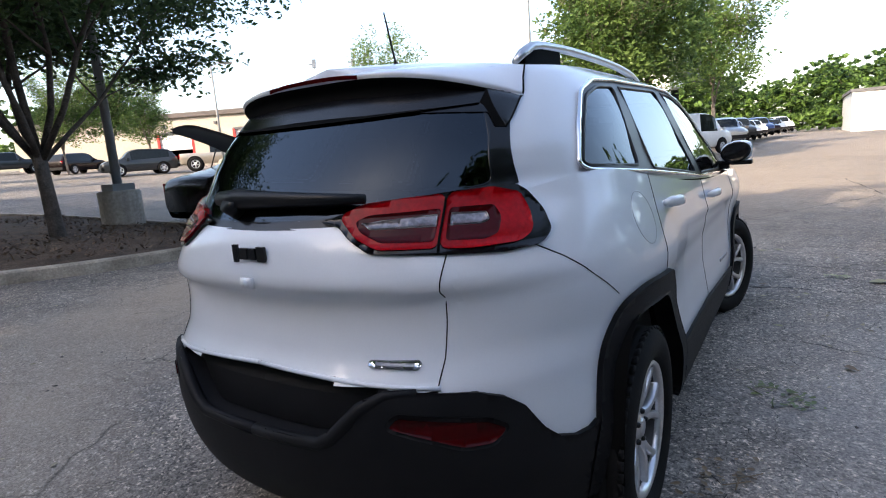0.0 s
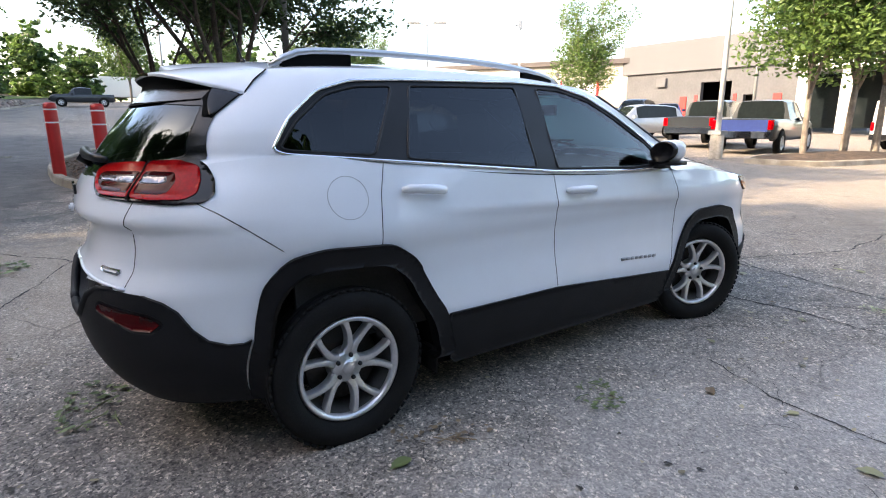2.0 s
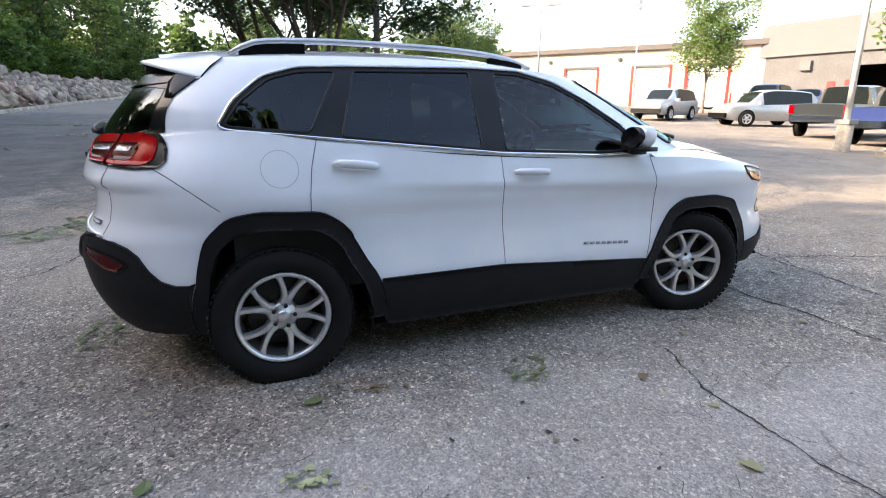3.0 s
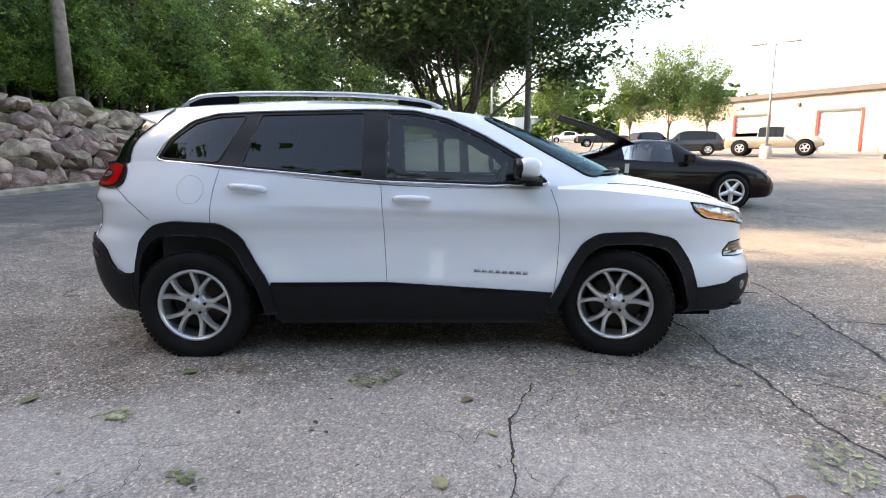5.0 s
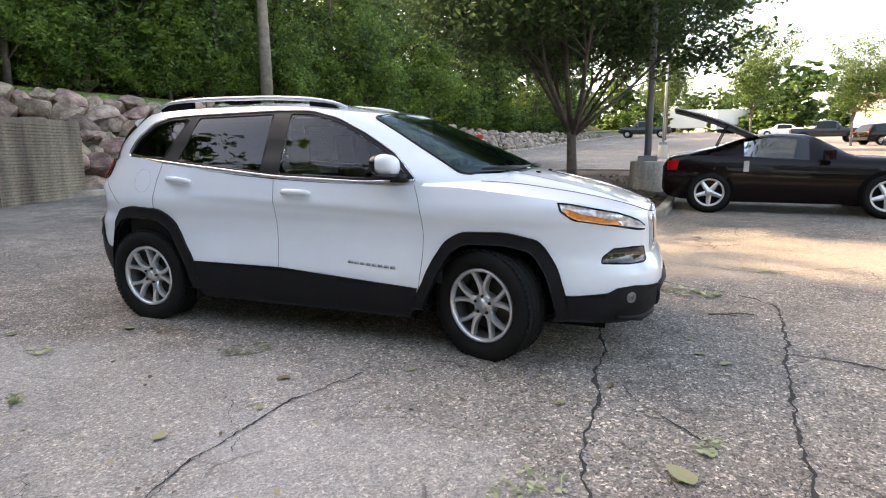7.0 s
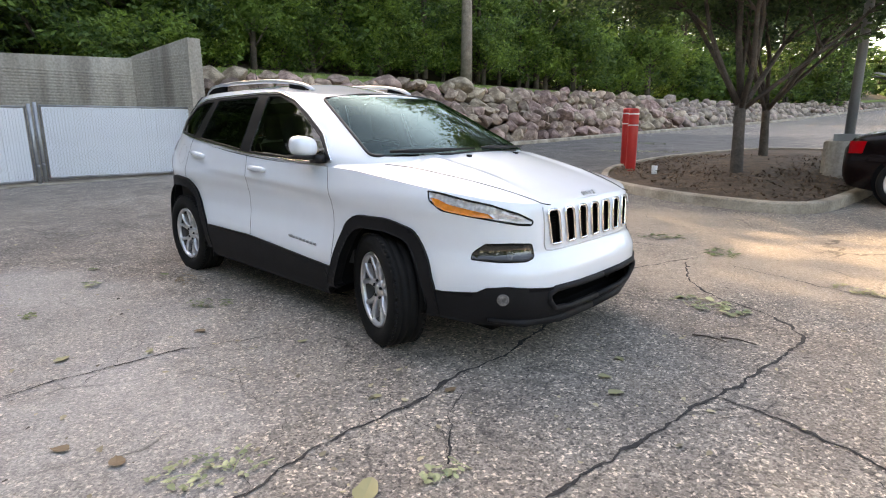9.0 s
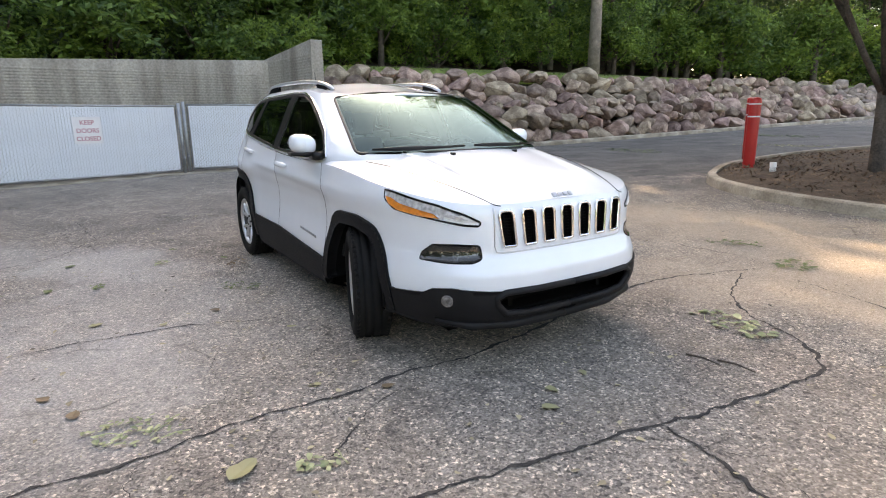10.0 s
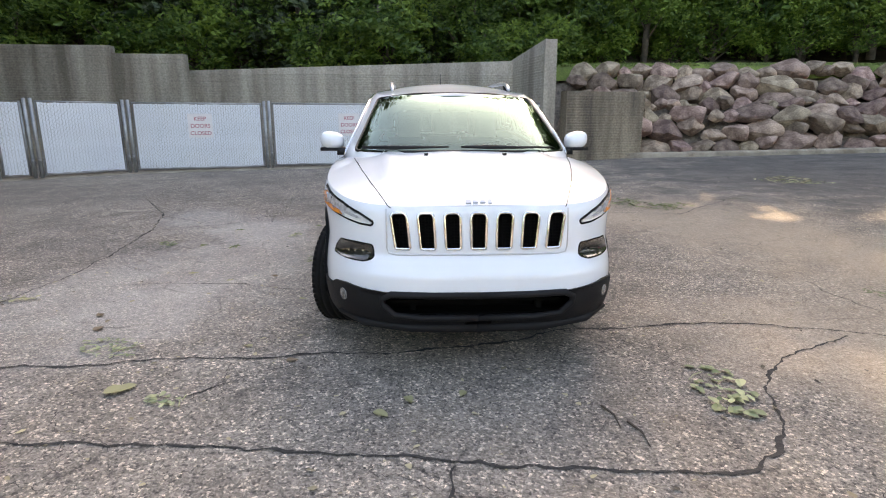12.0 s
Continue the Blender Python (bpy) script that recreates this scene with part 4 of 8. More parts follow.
    both("lamp_gap", line_on_body([at_rear(0.537, 1.098), at_rear(0.527, 1.165), at_rear(0.516, 1.236)], 0.004, 0.013), DARK)
    # rear glass surround
    s = glass_end(False)
    half = [(0.55, 1.52), (0.568, 1.495), (0.598, 1.40), (0.624, 1.30), (0.640, 1.246), (0.50, 1.215), (0.30, 1.175), (0.22, 1.165)]
    big = [(0, 1.55)] + half + [(0, 1.162)] + [(-y, z) for y, z in half[::-1]]
    loop = [Vector(p) for p in big]
    i0 = min(range(len(RWIN)), key=lambda i: (Vector(RWIN[i]) - loop[0]).length)
    inn = [RWIN[(i0 - k) % len(RWIN)] for k in range(len(RWIN))]
    cshape = [tuple(p) for p in loop] + [(loop[0].x + 0.0006, loop[0].y)] + [(inn[0][0] + 0.0006, inn[0][1])] + inn[1:] + [inn[0]]
    piece("rear_glass_border", *patch(cshape, s, 0.0035, 0, 0.02), GLOSSB, SUV, "gloss black rear glass border")
    head_ = [(y, 1.575 - 0.05 * (y / 0.55) ** 2) for y in [-0.55 + 0.1 * i for i in range(12)]] + [(y, 1.462 - 0.02 * (y / 0.55) ** 2) for y in [0.55 - 0.1 * i for i in range(12)]]
    piece("rear_glass_header", *patch(head_, s, 0.007, 0, 0.03), GLOSSB, SUV, "gloss black band above the rear glass")
    # spoiler: white top, black underside, and a black wing at each end
    rear = glass_end(False)

    def brim(k):
        a = abs(k)
        return Vector((-1.905 + 0.275 * a**4, 0.586 * k, 1.584 - 0.084 * a**3.3))
    v, f, u, g = [], [], [], []
    nn = 41
    for i in range(nn):
        k = -1 + 2 * i / (nn - 1)
        a = abs(k)
        e = brim(k)
        s0 = Vector((-1.58 + 0.06 * a**4, 0.550 * k, 1.640 - 0.046 * a**2.2))
        v += [s0, s0.lerp(e, 0.5) + Vector((0, 0, 0.006)), e + Vector((0.012, 0, 0.007)), e, e + Vector((0.006, 0, -0.010))]
        e = brim(0.89 * k)
        p, n = rear(0.515 * k, 1.445 + 0.022 * a**3)
        u += [e + Vector((0.006, 0, -0.009)), e + Vector((0.03, -0.008 * k, -0.028)), (e + Vector((0.06, -0.012 * k, -0.05)) + p) / 2, p + n * 0.012]
    for i in range(nn - 1):
        for k in range(4):
            f.append((i * 5 + k, i * 5 + k + 1, (i + 1) * 5 + k + 1, (i + 1) * 5 + k))
        for k in range(3):
            g.append((i * 4 + k, i * 4 + k + 1, (i + 1) * 4 + k + 1, (i + 1) * 4 + k))
    piece("spoiler", v, f, PAINT, SUV, "white roof spoiler")
    # black part, taken down to near-black to hold the shade below the brim
    piece("spoiler_underside", u, g, DARK, SUV, "black spoiler underside")
    nw = 8
    seam_p = [glass_side(-1.63 - 0.13 * i / nw, 1.497 - 0.097 * i / nw) for i in range(nw + 1)]
    seam_p = [p + n * 0.006 for p, n in seam_p]
    seam_p[0] = brim(1.0) + Vector((0.006, 0, -0.008))
    end = seam_p[-1]
    root = brim(0.89) + Vector((0.006, 0, -0.009))
    bow = Vector((-1.775, 0.560, 1.462))
    ridge = [root * (1 - t) ** 2 + bow * 2 * t * (1 - t) + end * t * t for t in [i / nw for i in range(nw + 1)]]
    mid = [(p + q) / 2 + Vector((-0.004, 0.003, 0)) for p, q in zip(seam_p, ridge)]
    wv = seam_p + mid + ridge
    m = nw + 1
    both("spoiler_wing", (wv, [(r * m + i, r * m + i + 1, (r + 1) * m + i + 1, (r + 1) * m + i) for r in (0, 1) for i in range(nw)]), GLOSSB, "gloss black spoiler end")
    foot = [rear(0.515 + 0.055 * (i / nw) ** 0.7, 1.467 - 0.065 * i / nw) for i in range(nw + 1)]
    cap_ = ridge + [p + n * 0.006 for p, n in foot]
    # end of the underside, with the same shade in its colour
    both("spoiler_cheek", (cap_, [(i, i + 1, m + i + 1, m + i) for i in range(nw)]), DARK)
    top_end = v[-5:]
    both("panel_gap", tube([p + Vector((0, 0.001, 0)) for p in top_end[:3]] + [seam_p[0]] + seam_p[1:], 0.003, 5), DARK)
    lv = [Vector((-1.909 + 0.14 * (abs(y) / 0.508) ** 3, y, 1.586 - 0.112 * (abs(y) / 0.508) ** 2.6 + dz)) for y in [-0.19 + 0.038 * i for i in range(11)] for dz in (-0.006, 0.006)]
    piece("high_brake_lamp", lv, [(2 * i, 2 * i + 1, 2 * i + 3, 2 * i + 2) for i in range(10)], LENSD, SUV, "dull red high brake lamp")
    # rear wiper, lock, badges
    s = glass_end(False)
    piece("rear_wiper", *join(tube([s(y, 1.222 + 0.01 * math.sin(3 * (y + 0.3)))[0] + s(y, 1.22)[1] * 0.035 for y in (-0.34, -0.2, -0.05, 0.1, 0.2)], [0.010, 0.014, 0.018, 0.024, 0.017], 8, flat=1.3), tube([s(0.12, 1.215)[0], s(0.12, 1.215)[0] + s(0.12, 1.215)[1] * 0.05], 0.03, 12)), TRIM, SUV, "black rear wiper")
    p, n = body_surf(*at_rear(0, 1.025))
    piece("tailgate_camera", *join(moved(boxl(-0.012, 0.0, -0.022, 0.022, -0.016, 0.016), Matrix.Translation(p)), moved(boxl(-0.018, 0.0, -0.008, 0.008, -0.008, 0.008), Matrix.Translation(p))), PAINT, SUV)
    for k, (w_, h_) in enumerate(((0.018, 0.05), (0.03, 0.032), (0.03, 0.032), (0.03, 0.042))):
        piece("tailgate_badge", *moved(boxl(-0.010, 0.0, -w_ / 2, w_ / 2, -h_ / 2, h_ / 2), Matrix.Translation(body_surf(*at_rear(0, 1.105))[0] + Vector((-0.004, 0.056 - 0.036 * k, 0)))), TRIM if k % 2 else GLOSSB, SUV, "black badge shape", smooth=False)
    bd = rounded(R((0.372, 0.830), (0.365, 0.821), (0.372, 0.810), (0.43, 0.808), (0.49, 0.805), (0.500, 0.816), (0.49, 0.829)), 0.006)
    piece("trim_badge", *mirrored(sheet(bd, 0.006, 0.008, 0.02)), CHROME, SUV, "small chrome trim badge")
    piece("trim_badge_bar", *mirrored(sheet(R((0.385, 0.825), (0.385, 0.816), (0.48, 0.812), (0.48, 0.822)), 0.009, 0.004, 0.02)), GALV, SUV)
    # panel gaps
    gaps = [dense((-0.15, 1.118), (-0.14, 0.95), (-0.12, 0.51)), dense((-1.145, 1.213), (-1.178, 1.09), (-1.196, 0.96), (-1.198, 0.868)), dense((0.895, 1.082), (0.930, 0.98), (0.945, 0.90), (0.955, 0.78), (0.947, 0.62), (0.925, 0.44)),
            R(*[(0.555 - 0.012 * (1.092 - z) / 0.33, z) for z in [1.092 - 0.0062 * i for i in range(54)]]), dense((-1.88, 1.098), (-1.80, 1.048), (-1.72, 0.990), (-1.60, 0.898))]
    for g in gaps:
        both("panel_gap", line_on_body(g, 0.0019, -0.0002), DARK)
    seam = [(2.295, 0.455, 0.0), (2.262, 0.468, 0), (2.15, 0.51, 0), (1.95, 0.578, 0), (1.7, 0.645, 0), (1.45, 0.70, 0), (1.25, 0.735, 0)]
    fine_ = [(a[0] + (b[0] - a[0]) * i / 6, a[1] + (b[1] - a[1]) * i / 6) for a, b in zip(seam, seam[1:]) for i in range(6)]
    both("bonnet_gap", tube([hood_point(x, y) + Vector((0, 0, 0.0008)) for x, y in fine_], 0.0026, 5), DARK)
    cap = [(-1.325 + 0.085 * math.cos(2 * math.pi * i / 40), 1.085 + 0.085 * math.sin(2 * math.pi * i / 40)) for i in range(40)]
    ring = [body_surf(*at_x(x, z))[0] for x, z in cap]
    piece("fuel_flap_gap", *mirrored(tube(ring, 0.0012, 5, True)), GALV, SUV, "round fuel flap outline")
    # handles
    for x0, z0, tilt in ((-0.965, 1.090, -0.02), (0.04, 1.020, -0.005)):
        path = []
        for k in range(11):
            t = k / 10
            x = x0 - 0.115 + 0.23 * t
            p, n = body_surf(*at_x(x, z0 + tilt * (t - 0.5)))
            path.append(p + n * (0.006 + 0.034 * math.sin(math.pi * t) ** 0.5))
        both("door_handle", tube(path, [0.008] + [0.0145] * 3 + [0.016] * 3 + [0.0145] * 3 + [0.008], 8, flat=1.35), PAINT, "body-coloured door handle")
        cup = [at_x(x0 + 0.085 * math.cos(a), z0 + 0.004 + 0.032 * math.sin(a)) for a in [2 * math.pi * i / 24 for i in range(24)]]
        both("handle_cup", sheet(cup, 0.0012, 0, 0.02), PAINT)
    for k in range(8):
        x = 0.445 + k * 0.043
        z = 0.577 - k * 0.0026
        p, n = body_surf(*at_x(x, z))
        w_ = 0.030 if k else 0.040
        v = [p + Vector((dx, 0, dz)) + n * o for o in (0.0, 0.005) for dx, dz in ((-w_ / 2, -0.009), (w_ / 2, -0.009), (w_ / 2, 0.009), (-w_ / 2, 0.009))]
        both("door_badge", (v, [(4, 5, 6, 7), (0, 1, 5, 4), (1, 2, 6, 5), (2, 3, 7, 6), (3, 0, 4, 7)]), GALV)
    # mirrors
    prof = []
    v, f = [], []
    nu_, nv_ = 20, 10
    for i in range(nu_ + 1):
        a = math.pi * 2 * i / nu_
        for j in range(nv_ + 1):
            b = -math.pi / 2 + math.pi * j / nv_
            ex = 2 / 2.6
            cx = math.copysign(abs(math.cos(b)) ** ex * abs(math.cos(a)) ** ex, math.cos(a))
            cy = math.copysign(abs(math.cos(b)) ** ex * abs(math.sin(a)) ** ex, math.sin(a))
            cz = math.copysign(abs(math.sin(b)) ** ex, math.sin(b))
            v.append(Vector((0.735 + 0.085 * cx * (1 if cx > 0 else 0.7), 0.945 + 0.090 * cy + 0.02 * cx * 0, 1.205 + 0.068 * cz + 0.010 * cy)))
    for i in range(nu_):
        for j in range(nv_):
            f.append((i * (nv_ + 1) + j, (i + 1) * (nv_ + 1) + j, (i + 1) * (nv_ + 1) + j + 1, i * (nv_ + 1) + j + 1))
    both("door_mirror", (v, f), PAINT, "white door mirror cap")
    both("mirror_base", join(boxl(0.68, 0.80, 0.855, 1.03, 1.128, 1.152), boxl(0.74, 0.84, 0.83, 0.90, 1.10, 1.15)), TRIM, "black mirror foot")
    face_ = revolve([(0.0, 0.004), (0.80, 0.004), (0.93, 0.010), (1.0, 0.0), (0.98, -0.03)], 32, "y")
    both("mirror_face", ([Vector((0.671 - q.y, 0.945 + 0.083 * q.x, 1.205 + 0.062 * q.z + 0.010 * q.x)) for q in map(Vector, face_[0])], face_[1]), GLOSSB, "black mirror glass housing")
    # roof rails, antenna
    path, rad = [], []
    zz = curve((-1.49, 1.612), (-1.42, 1.650), (-1.33, 1.679), (-0.95, 1.692), (-0.45, 1.686), (-0.1, 1.666), (0.10, 1.637), (0.23, 1.598))
    for k in range(29):
        x = -1.49 + 1.72 * k / 28
        path.append((x, 0.505 + 0.012 * math.sin(math.pi * k / 28) - 0.03 * max(0, x + 0.1), zz(x)))
    both("roof_rail", tube(path, [0.012] + [0.019] * 27 + [0.012], 8, flat=0.85), SATIN, "satin silver roof rail")
    # rail feet; near-black also stands in for the shaded opening under the rail
    for x0, x1 in ((-1.44, -1.12), (-0.06, 0.16)):
        xs = [x0 + (x1 - x0) * i / 8 for i in range(9)]
        t = [Vector((x, 0.505 + d, z)) for x in xs for d in (-0.014, 0.014) for z in (zz(x) - 0.008, 1.585 if x < -0.5 else 1.54)]
        both("rail_foot", (t, [(4 * i + a, 4 * i + b, 4 * i + 4 + b, 4 * i + 4 + a) for i in range(8) for a, b in ((0, 1), (2, 3), (0, 2))]), DARK, "black rail foot")
    piece("aerial", *join(tube([(-1.435, 0.0, 1.648), (-1.45, 0.0, 1.685)], [0.022, 0.008], 8), tube([(-1.45, 0, 1.68), (-1.497, 0, 1.855)], [0.005, 0.003], 6)), TRIM, SUV, "thin black roof aerial")


suv_cladding()


def suv_front():
    # lower bumper
    low = S((1.80, 0.46), (1.875, 0.455)) + F((0.79, 0.474), (0.765, 0.502), (0.70, 0.512), (0.60, 0.500), (0.50, 0.492), (0.25, 0.484), (0, 0.480), (0, 0.262), (0.4, 0.268), (0.7, 0.285)) + S((1.87, 0.30), (1.80, 0.30))
    h = sheet(low, 0.012, 0.04, 0.03)
    hole = [(0, 0.474), (0.46, 0.476), (0.505, 0.455), (0.50, 0.42), (0.44, 0.362), (0, 0.346)]
    keep = []
    for q in h[1]:
        c = sum((h[0][i] for i in q), Vector()) / len(q)
        if c.x > 1.95 and inside(hole, c.y, c.z):
            continue
        keep.append(q)
    h = (h[0], keep)
    piece("front_bumper", *join(h, mirrored(h)), CLAD, SUV, "black plastic lower front bumper")
    ring = [body_surf(*p) for p in F((0, 0.345), (0.3, 0.348), (0.44, 0.362), (0.50, 0.42), (0.505, 0.455), (0.46, 0.480), (0.25, 0.478), (0, 0.476))]
    t = tube([p + n * 0.006 for p, n in ring], 0.019, 8)
    piece("intake_frame", *join(t, mirrored(t)), CLAD, SUV)
    # near-black backing and bars put the shade inside the intake into colour
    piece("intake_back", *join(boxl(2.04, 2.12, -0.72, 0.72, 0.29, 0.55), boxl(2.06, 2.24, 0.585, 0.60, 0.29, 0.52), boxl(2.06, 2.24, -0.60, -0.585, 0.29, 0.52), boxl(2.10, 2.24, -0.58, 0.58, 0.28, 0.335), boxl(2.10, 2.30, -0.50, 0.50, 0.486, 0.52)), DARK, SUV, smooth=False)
    piece("intake_bar", *join(boxl(2.24, 2.26, -0.46, 0.46, 0.405, 0.42), boxl(2.2, 2.25, 0.33, 0.36, 0.36, 0.47), boxl(2.2, 2.25, -0.36, -0.33, 0.36, 0.47)), DARK, SUV, smooth=False)
    chin = [body_surf(*p) for p in F((0, 0.29), (0.35, 0.295), (0.6, 0.31), (0.74, 0.33))]
    t = tube([p + n * 0.02 for p, n in chin], [0.028, 0.028, 0.024, 0.012], 8)
    piece("chin_spoiler", *join(t, mirrored(t)), CLAD, SUV)
    p, n = body_surf(*at_front(0.715, 0.442))
    m = Matrix.Translation(p + n * 0.012) @ n.to_track_quat("Y", "Z").to_matrix().to_4x4()
    both("fog_lamp", moved(revolve([(0, 0.004), (0.018, 0.004), (0.026, 0.001), (0.030, 0.003), (0.033, 0.0), (0.035, -0.02)], 24), m), mat("fog_lamp_glass", (0.22, 0.22, 0.22), 0.1, 0.4, var=0.3, scale=30, coat=0.6), "round clear fog lamp")
    fpoly = rounded(F((0.558, 0.722), (0.556, 0.655), (0.60, 0.641), (0.70, 0.640), (0.782, 0.648), (0.770, 0.680), (0.738, 0.724), (0.65, 0.728)), 0.010)
    both("lamp_bezel", sheet(grow(fpoly, 0.007), 0.0015, 0.02), GLOSSB)
    both("main_beam_lamp", sheet(fpoly, 0.003, 0.02), SMOKE, "smoked lamp in the bumper")
    # slim headlamps
    hl = rounded(S((1.765, 0.992), (1.79, 0.945), (1.86, 0.898)) + F((0.74, 0.862), (0.62, 0.831), (0.555, 0.826), (0.548, 0.848), (0.62, 0.888), (0.72, 0.933)) + S((1.93, 0.968), (1.84, 0.985)), 0.014)
    both("headlamp_surround", sheet(grow(hl, 0.005), 0.002, 0.02), GLOSSB)
    lens = grow(hl, -0.006)
    both("headlamp", sheet(lens, 0.005, 0.012), CLEARL, "slim clear headlamp")
    amb = rounded(S((1.797, 0.960), (1.83, 0.921), (1.885, 0.897)) + F((0.775, 0.874), (0.715, 0.866), (0.735, 0.890)) + S((1.90, 0.932), (1.84, 0.955)), 0.006)
    both("indicator", sheet(amb, 0.008, 0.006, 0.02), AMBER, "amber indicator lens")
    bowl = rounded(F((0.69, 0.900), (0.665, 0.884), (0.635, 0.873), (0.645, 0.884), (0.68, 0.908)), 0.004)
    both("reflector_bowl", sheet(bowl, 0.008, 0.005, 0.02), SATIN, "grey headlamp reflector")
    drl = rounded(F((0.70, 0.861), (0.62, 0.841), (0.564, 0.835), (0.558, 0.843), (0.59, 0.863), (0.63, 0.884), (0.645, 0.882), (0.605, 0.859), (0.64, 0.860), (0.70, 0.876)), 0.003)
    both("daylight_strip", sheet(drl, 0.011, 0.005, 0.015), WHITE_P, "white light strip")
    # seven-slot grille
    surf = lambda y, z: (lambda pn: (Vector((pn[0].x, y, z)), Vector((pn[1].x, pn[1].y * (1 if y >= 0 else -1), pn[1].z))))(body_surf(*at_front(abs(y), z)))
    slots = []
    for k in range(7):
        c = (k - 3) * 0.134
        sk = 0.006 * (k - 3)
        slots.append(rounded([(c - 0.041 + sk * 0.6, 0.880), (c - 0.028 + sk * 0.6, 0.896), (c + 0.028 + sk * 0.6, 0.896), (c + 0.041 + sk * 0.6, 0.880), (c + 0.038 - sk * 0.5, 0.712), (c - 0.038 - sk * 0.5, 0.712)], 0.011, 3))
    outer = [(-0.475, 0.922), (0.475, 0.922), (0.465, 0.684), (-0.465, 0.684)]
    piece("grille_frame", *patch_ring(outer, slots, surf, 0.0, 0.007), PAINT, SUV, "white grille surround")
    for sl in slots:
        pts = [surf(y, z) for y, z in sl]
        piece("grille_slot_trim", *tube([p + n * 0.007 for p, n in pts], 0.0085, 6, True), CHROME, SUV, "bright trim of a grille slot")
        mid = sum(p[0] for p in sl) / len(sl)
        v = [p - n * 0.03 for p, n in pts]
        fill = ([p for p, n in pts] + v, [(i, (i + 1) % len(v), len(v) + (i + 1) % len(v), len(v) + i) for i in range(len(v))] + [tuple(range(len(v), 2 * len(v)))])
        # slot lining and mesh near-black, carrying the shade of the recess
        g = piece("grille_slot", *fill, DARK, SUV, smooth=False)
        rods = [tube([surf(y, z)[0] - surf(y, z)[1] * 0.02 for y in (mid - 0.036, mid, mid + 0.036)], 0.0022, 4) for z in [0.725 + 0.0165 * i for i in range(10)]]
        rods += [tube([surf(mid + d, z)[0] - surf(mid + d, z)[1] * 0.02 for z in (0.72, 0.80, 0.875)], 0.0022, 4) for d in (-0.027, -0.009, 0.009, 0.027)]
        piece("grille_mesh", *join(*rods), DARK, g)
    low_strip = [surf(-0.478, 0.915 - 0.228 * i / 8) for i in range(8)] + [surf(y, 0.680 if abs(y) < 0.46 else 0.686) for y in [-0.468 + 0.936 * i / 24 for i in range(25)]] + [surf(0.478, 0.687 + 0.228 * (i + 1) / 8) for i in range(8)]
    piece("grille_strip", *tube([p + n * 0.001 for p, n in low_strip], 0.0045, 6), SATIN, SUV)
    for k, (dy, w_, h_) in enumerate(((0.062, 0.02, 0.028), (0.024, 0.028, 0.020), (-0.014, 0.028, 0.020), (-0.052, 0.030, 0.026))):
        p = hood_point(2.255, dy)
        piece("bonnet_badge", *moved(boxl(-0.004, 0.008, -w_ / 2, w_ / 2, -h_ / 2, h_ / 2), Matrix.Translation(p + Vector((0.006, 0, 0.004))) @ Matrix.Rotation(-0.9, 4, "Y")), SATIN, SUV, "silver badge shape", smooth=False)
    # wipers, nozzles, cowl
    ws = glass_end(True)
    cowl = [(ws(y, 1.165)[0].x, y) for y in [-0.70 + 0.056 * i for i in range(26)]]
    v, f = [], []
    for x, y in cowl:
        v += [Vector((x + 0.09, y, hood_point(min(x + 0.09, 2.2), y).z - 0.004)), Vector((x + 0.03, y, 1.140)), Vector((x - 0.06, y, 1.160))]
    for i in range(len(cowl) - 1):
        f += [(i * 3, i * 3 + 1, i * 3 + 4, i * 3 + 3), (i * 3 + 1, i * 3 + 2, i * 3 + 5, i * 3 + 4)]
    piece("cowl_panel", v, f, TRIM, SUV, "black cowl panel")
    for ys in ((-0.66, -0.56, -0.45, -0.30, -0.10), (-0.02, 0.1, 0.2, 0.35, 0.58)):
        path = [ws(y, 1.160 + 0.010 * (1 - abs(y) / 0.7))[0] + ws(y, 1.17)[1] * 0.025 for y in ys]
        piece("windscreen_wiper", *tube(path, [0.008, 0.014, 0.016, 0.010, 0.006], 6), TRIM, SUV, "black windscreen wiper")
    for y in (-0.25, 0.25):
        p = hood_point(1.55, y)
        piece("washer_jet", *moved(boxl(-0.014, 0.014, -0.012, 0.012, -0.006, 0.009), Matrix.Translation(p + Vector((0, 0, 0.003)))), TRIM, SUV, smooth=False)
    # cabin
    def seat(x, y):
        back = tube([(x - 0.18, y, 0.62), (x - 0.26, y, 0.85), (x - 0.36, y, 1.16)], [0.20, 0.23, 0.19], 12, flat=0.36)
        base = tube([(x - 0.2, y, 0.60), (x + 0.28, y, 0.62)], [0.22, 0.23], 12, flat=0.38)
        rest = tube([(x - 0.39, y, 1.20), (x - 0.42, y, 1.42)], [0.11, 0.12], 12, flat=0.5)
        return join(base, moved(back, Matrix()), rest)
    for x, y in ((0.12, -0.36), (0.12, 0.36), (-0.78, -0.40), (-0.78, 0.40), (-0.78, 0.0)):
        piece("car_seat", *seat(x, y), SEATM, SUV, "dark cloth car seat")
    piece("dashboard", *join(tube([(1.0, -0.68, 0.98), (1.02, 0, 1.02), (1.0, 0.68, 0.98)], [0.2, 0.22, 0.2], 14, flat=0.55), boxl(1.0, 1.5, -0.66, 0.66, 0.9, 1.05)), SEATM, SUV)
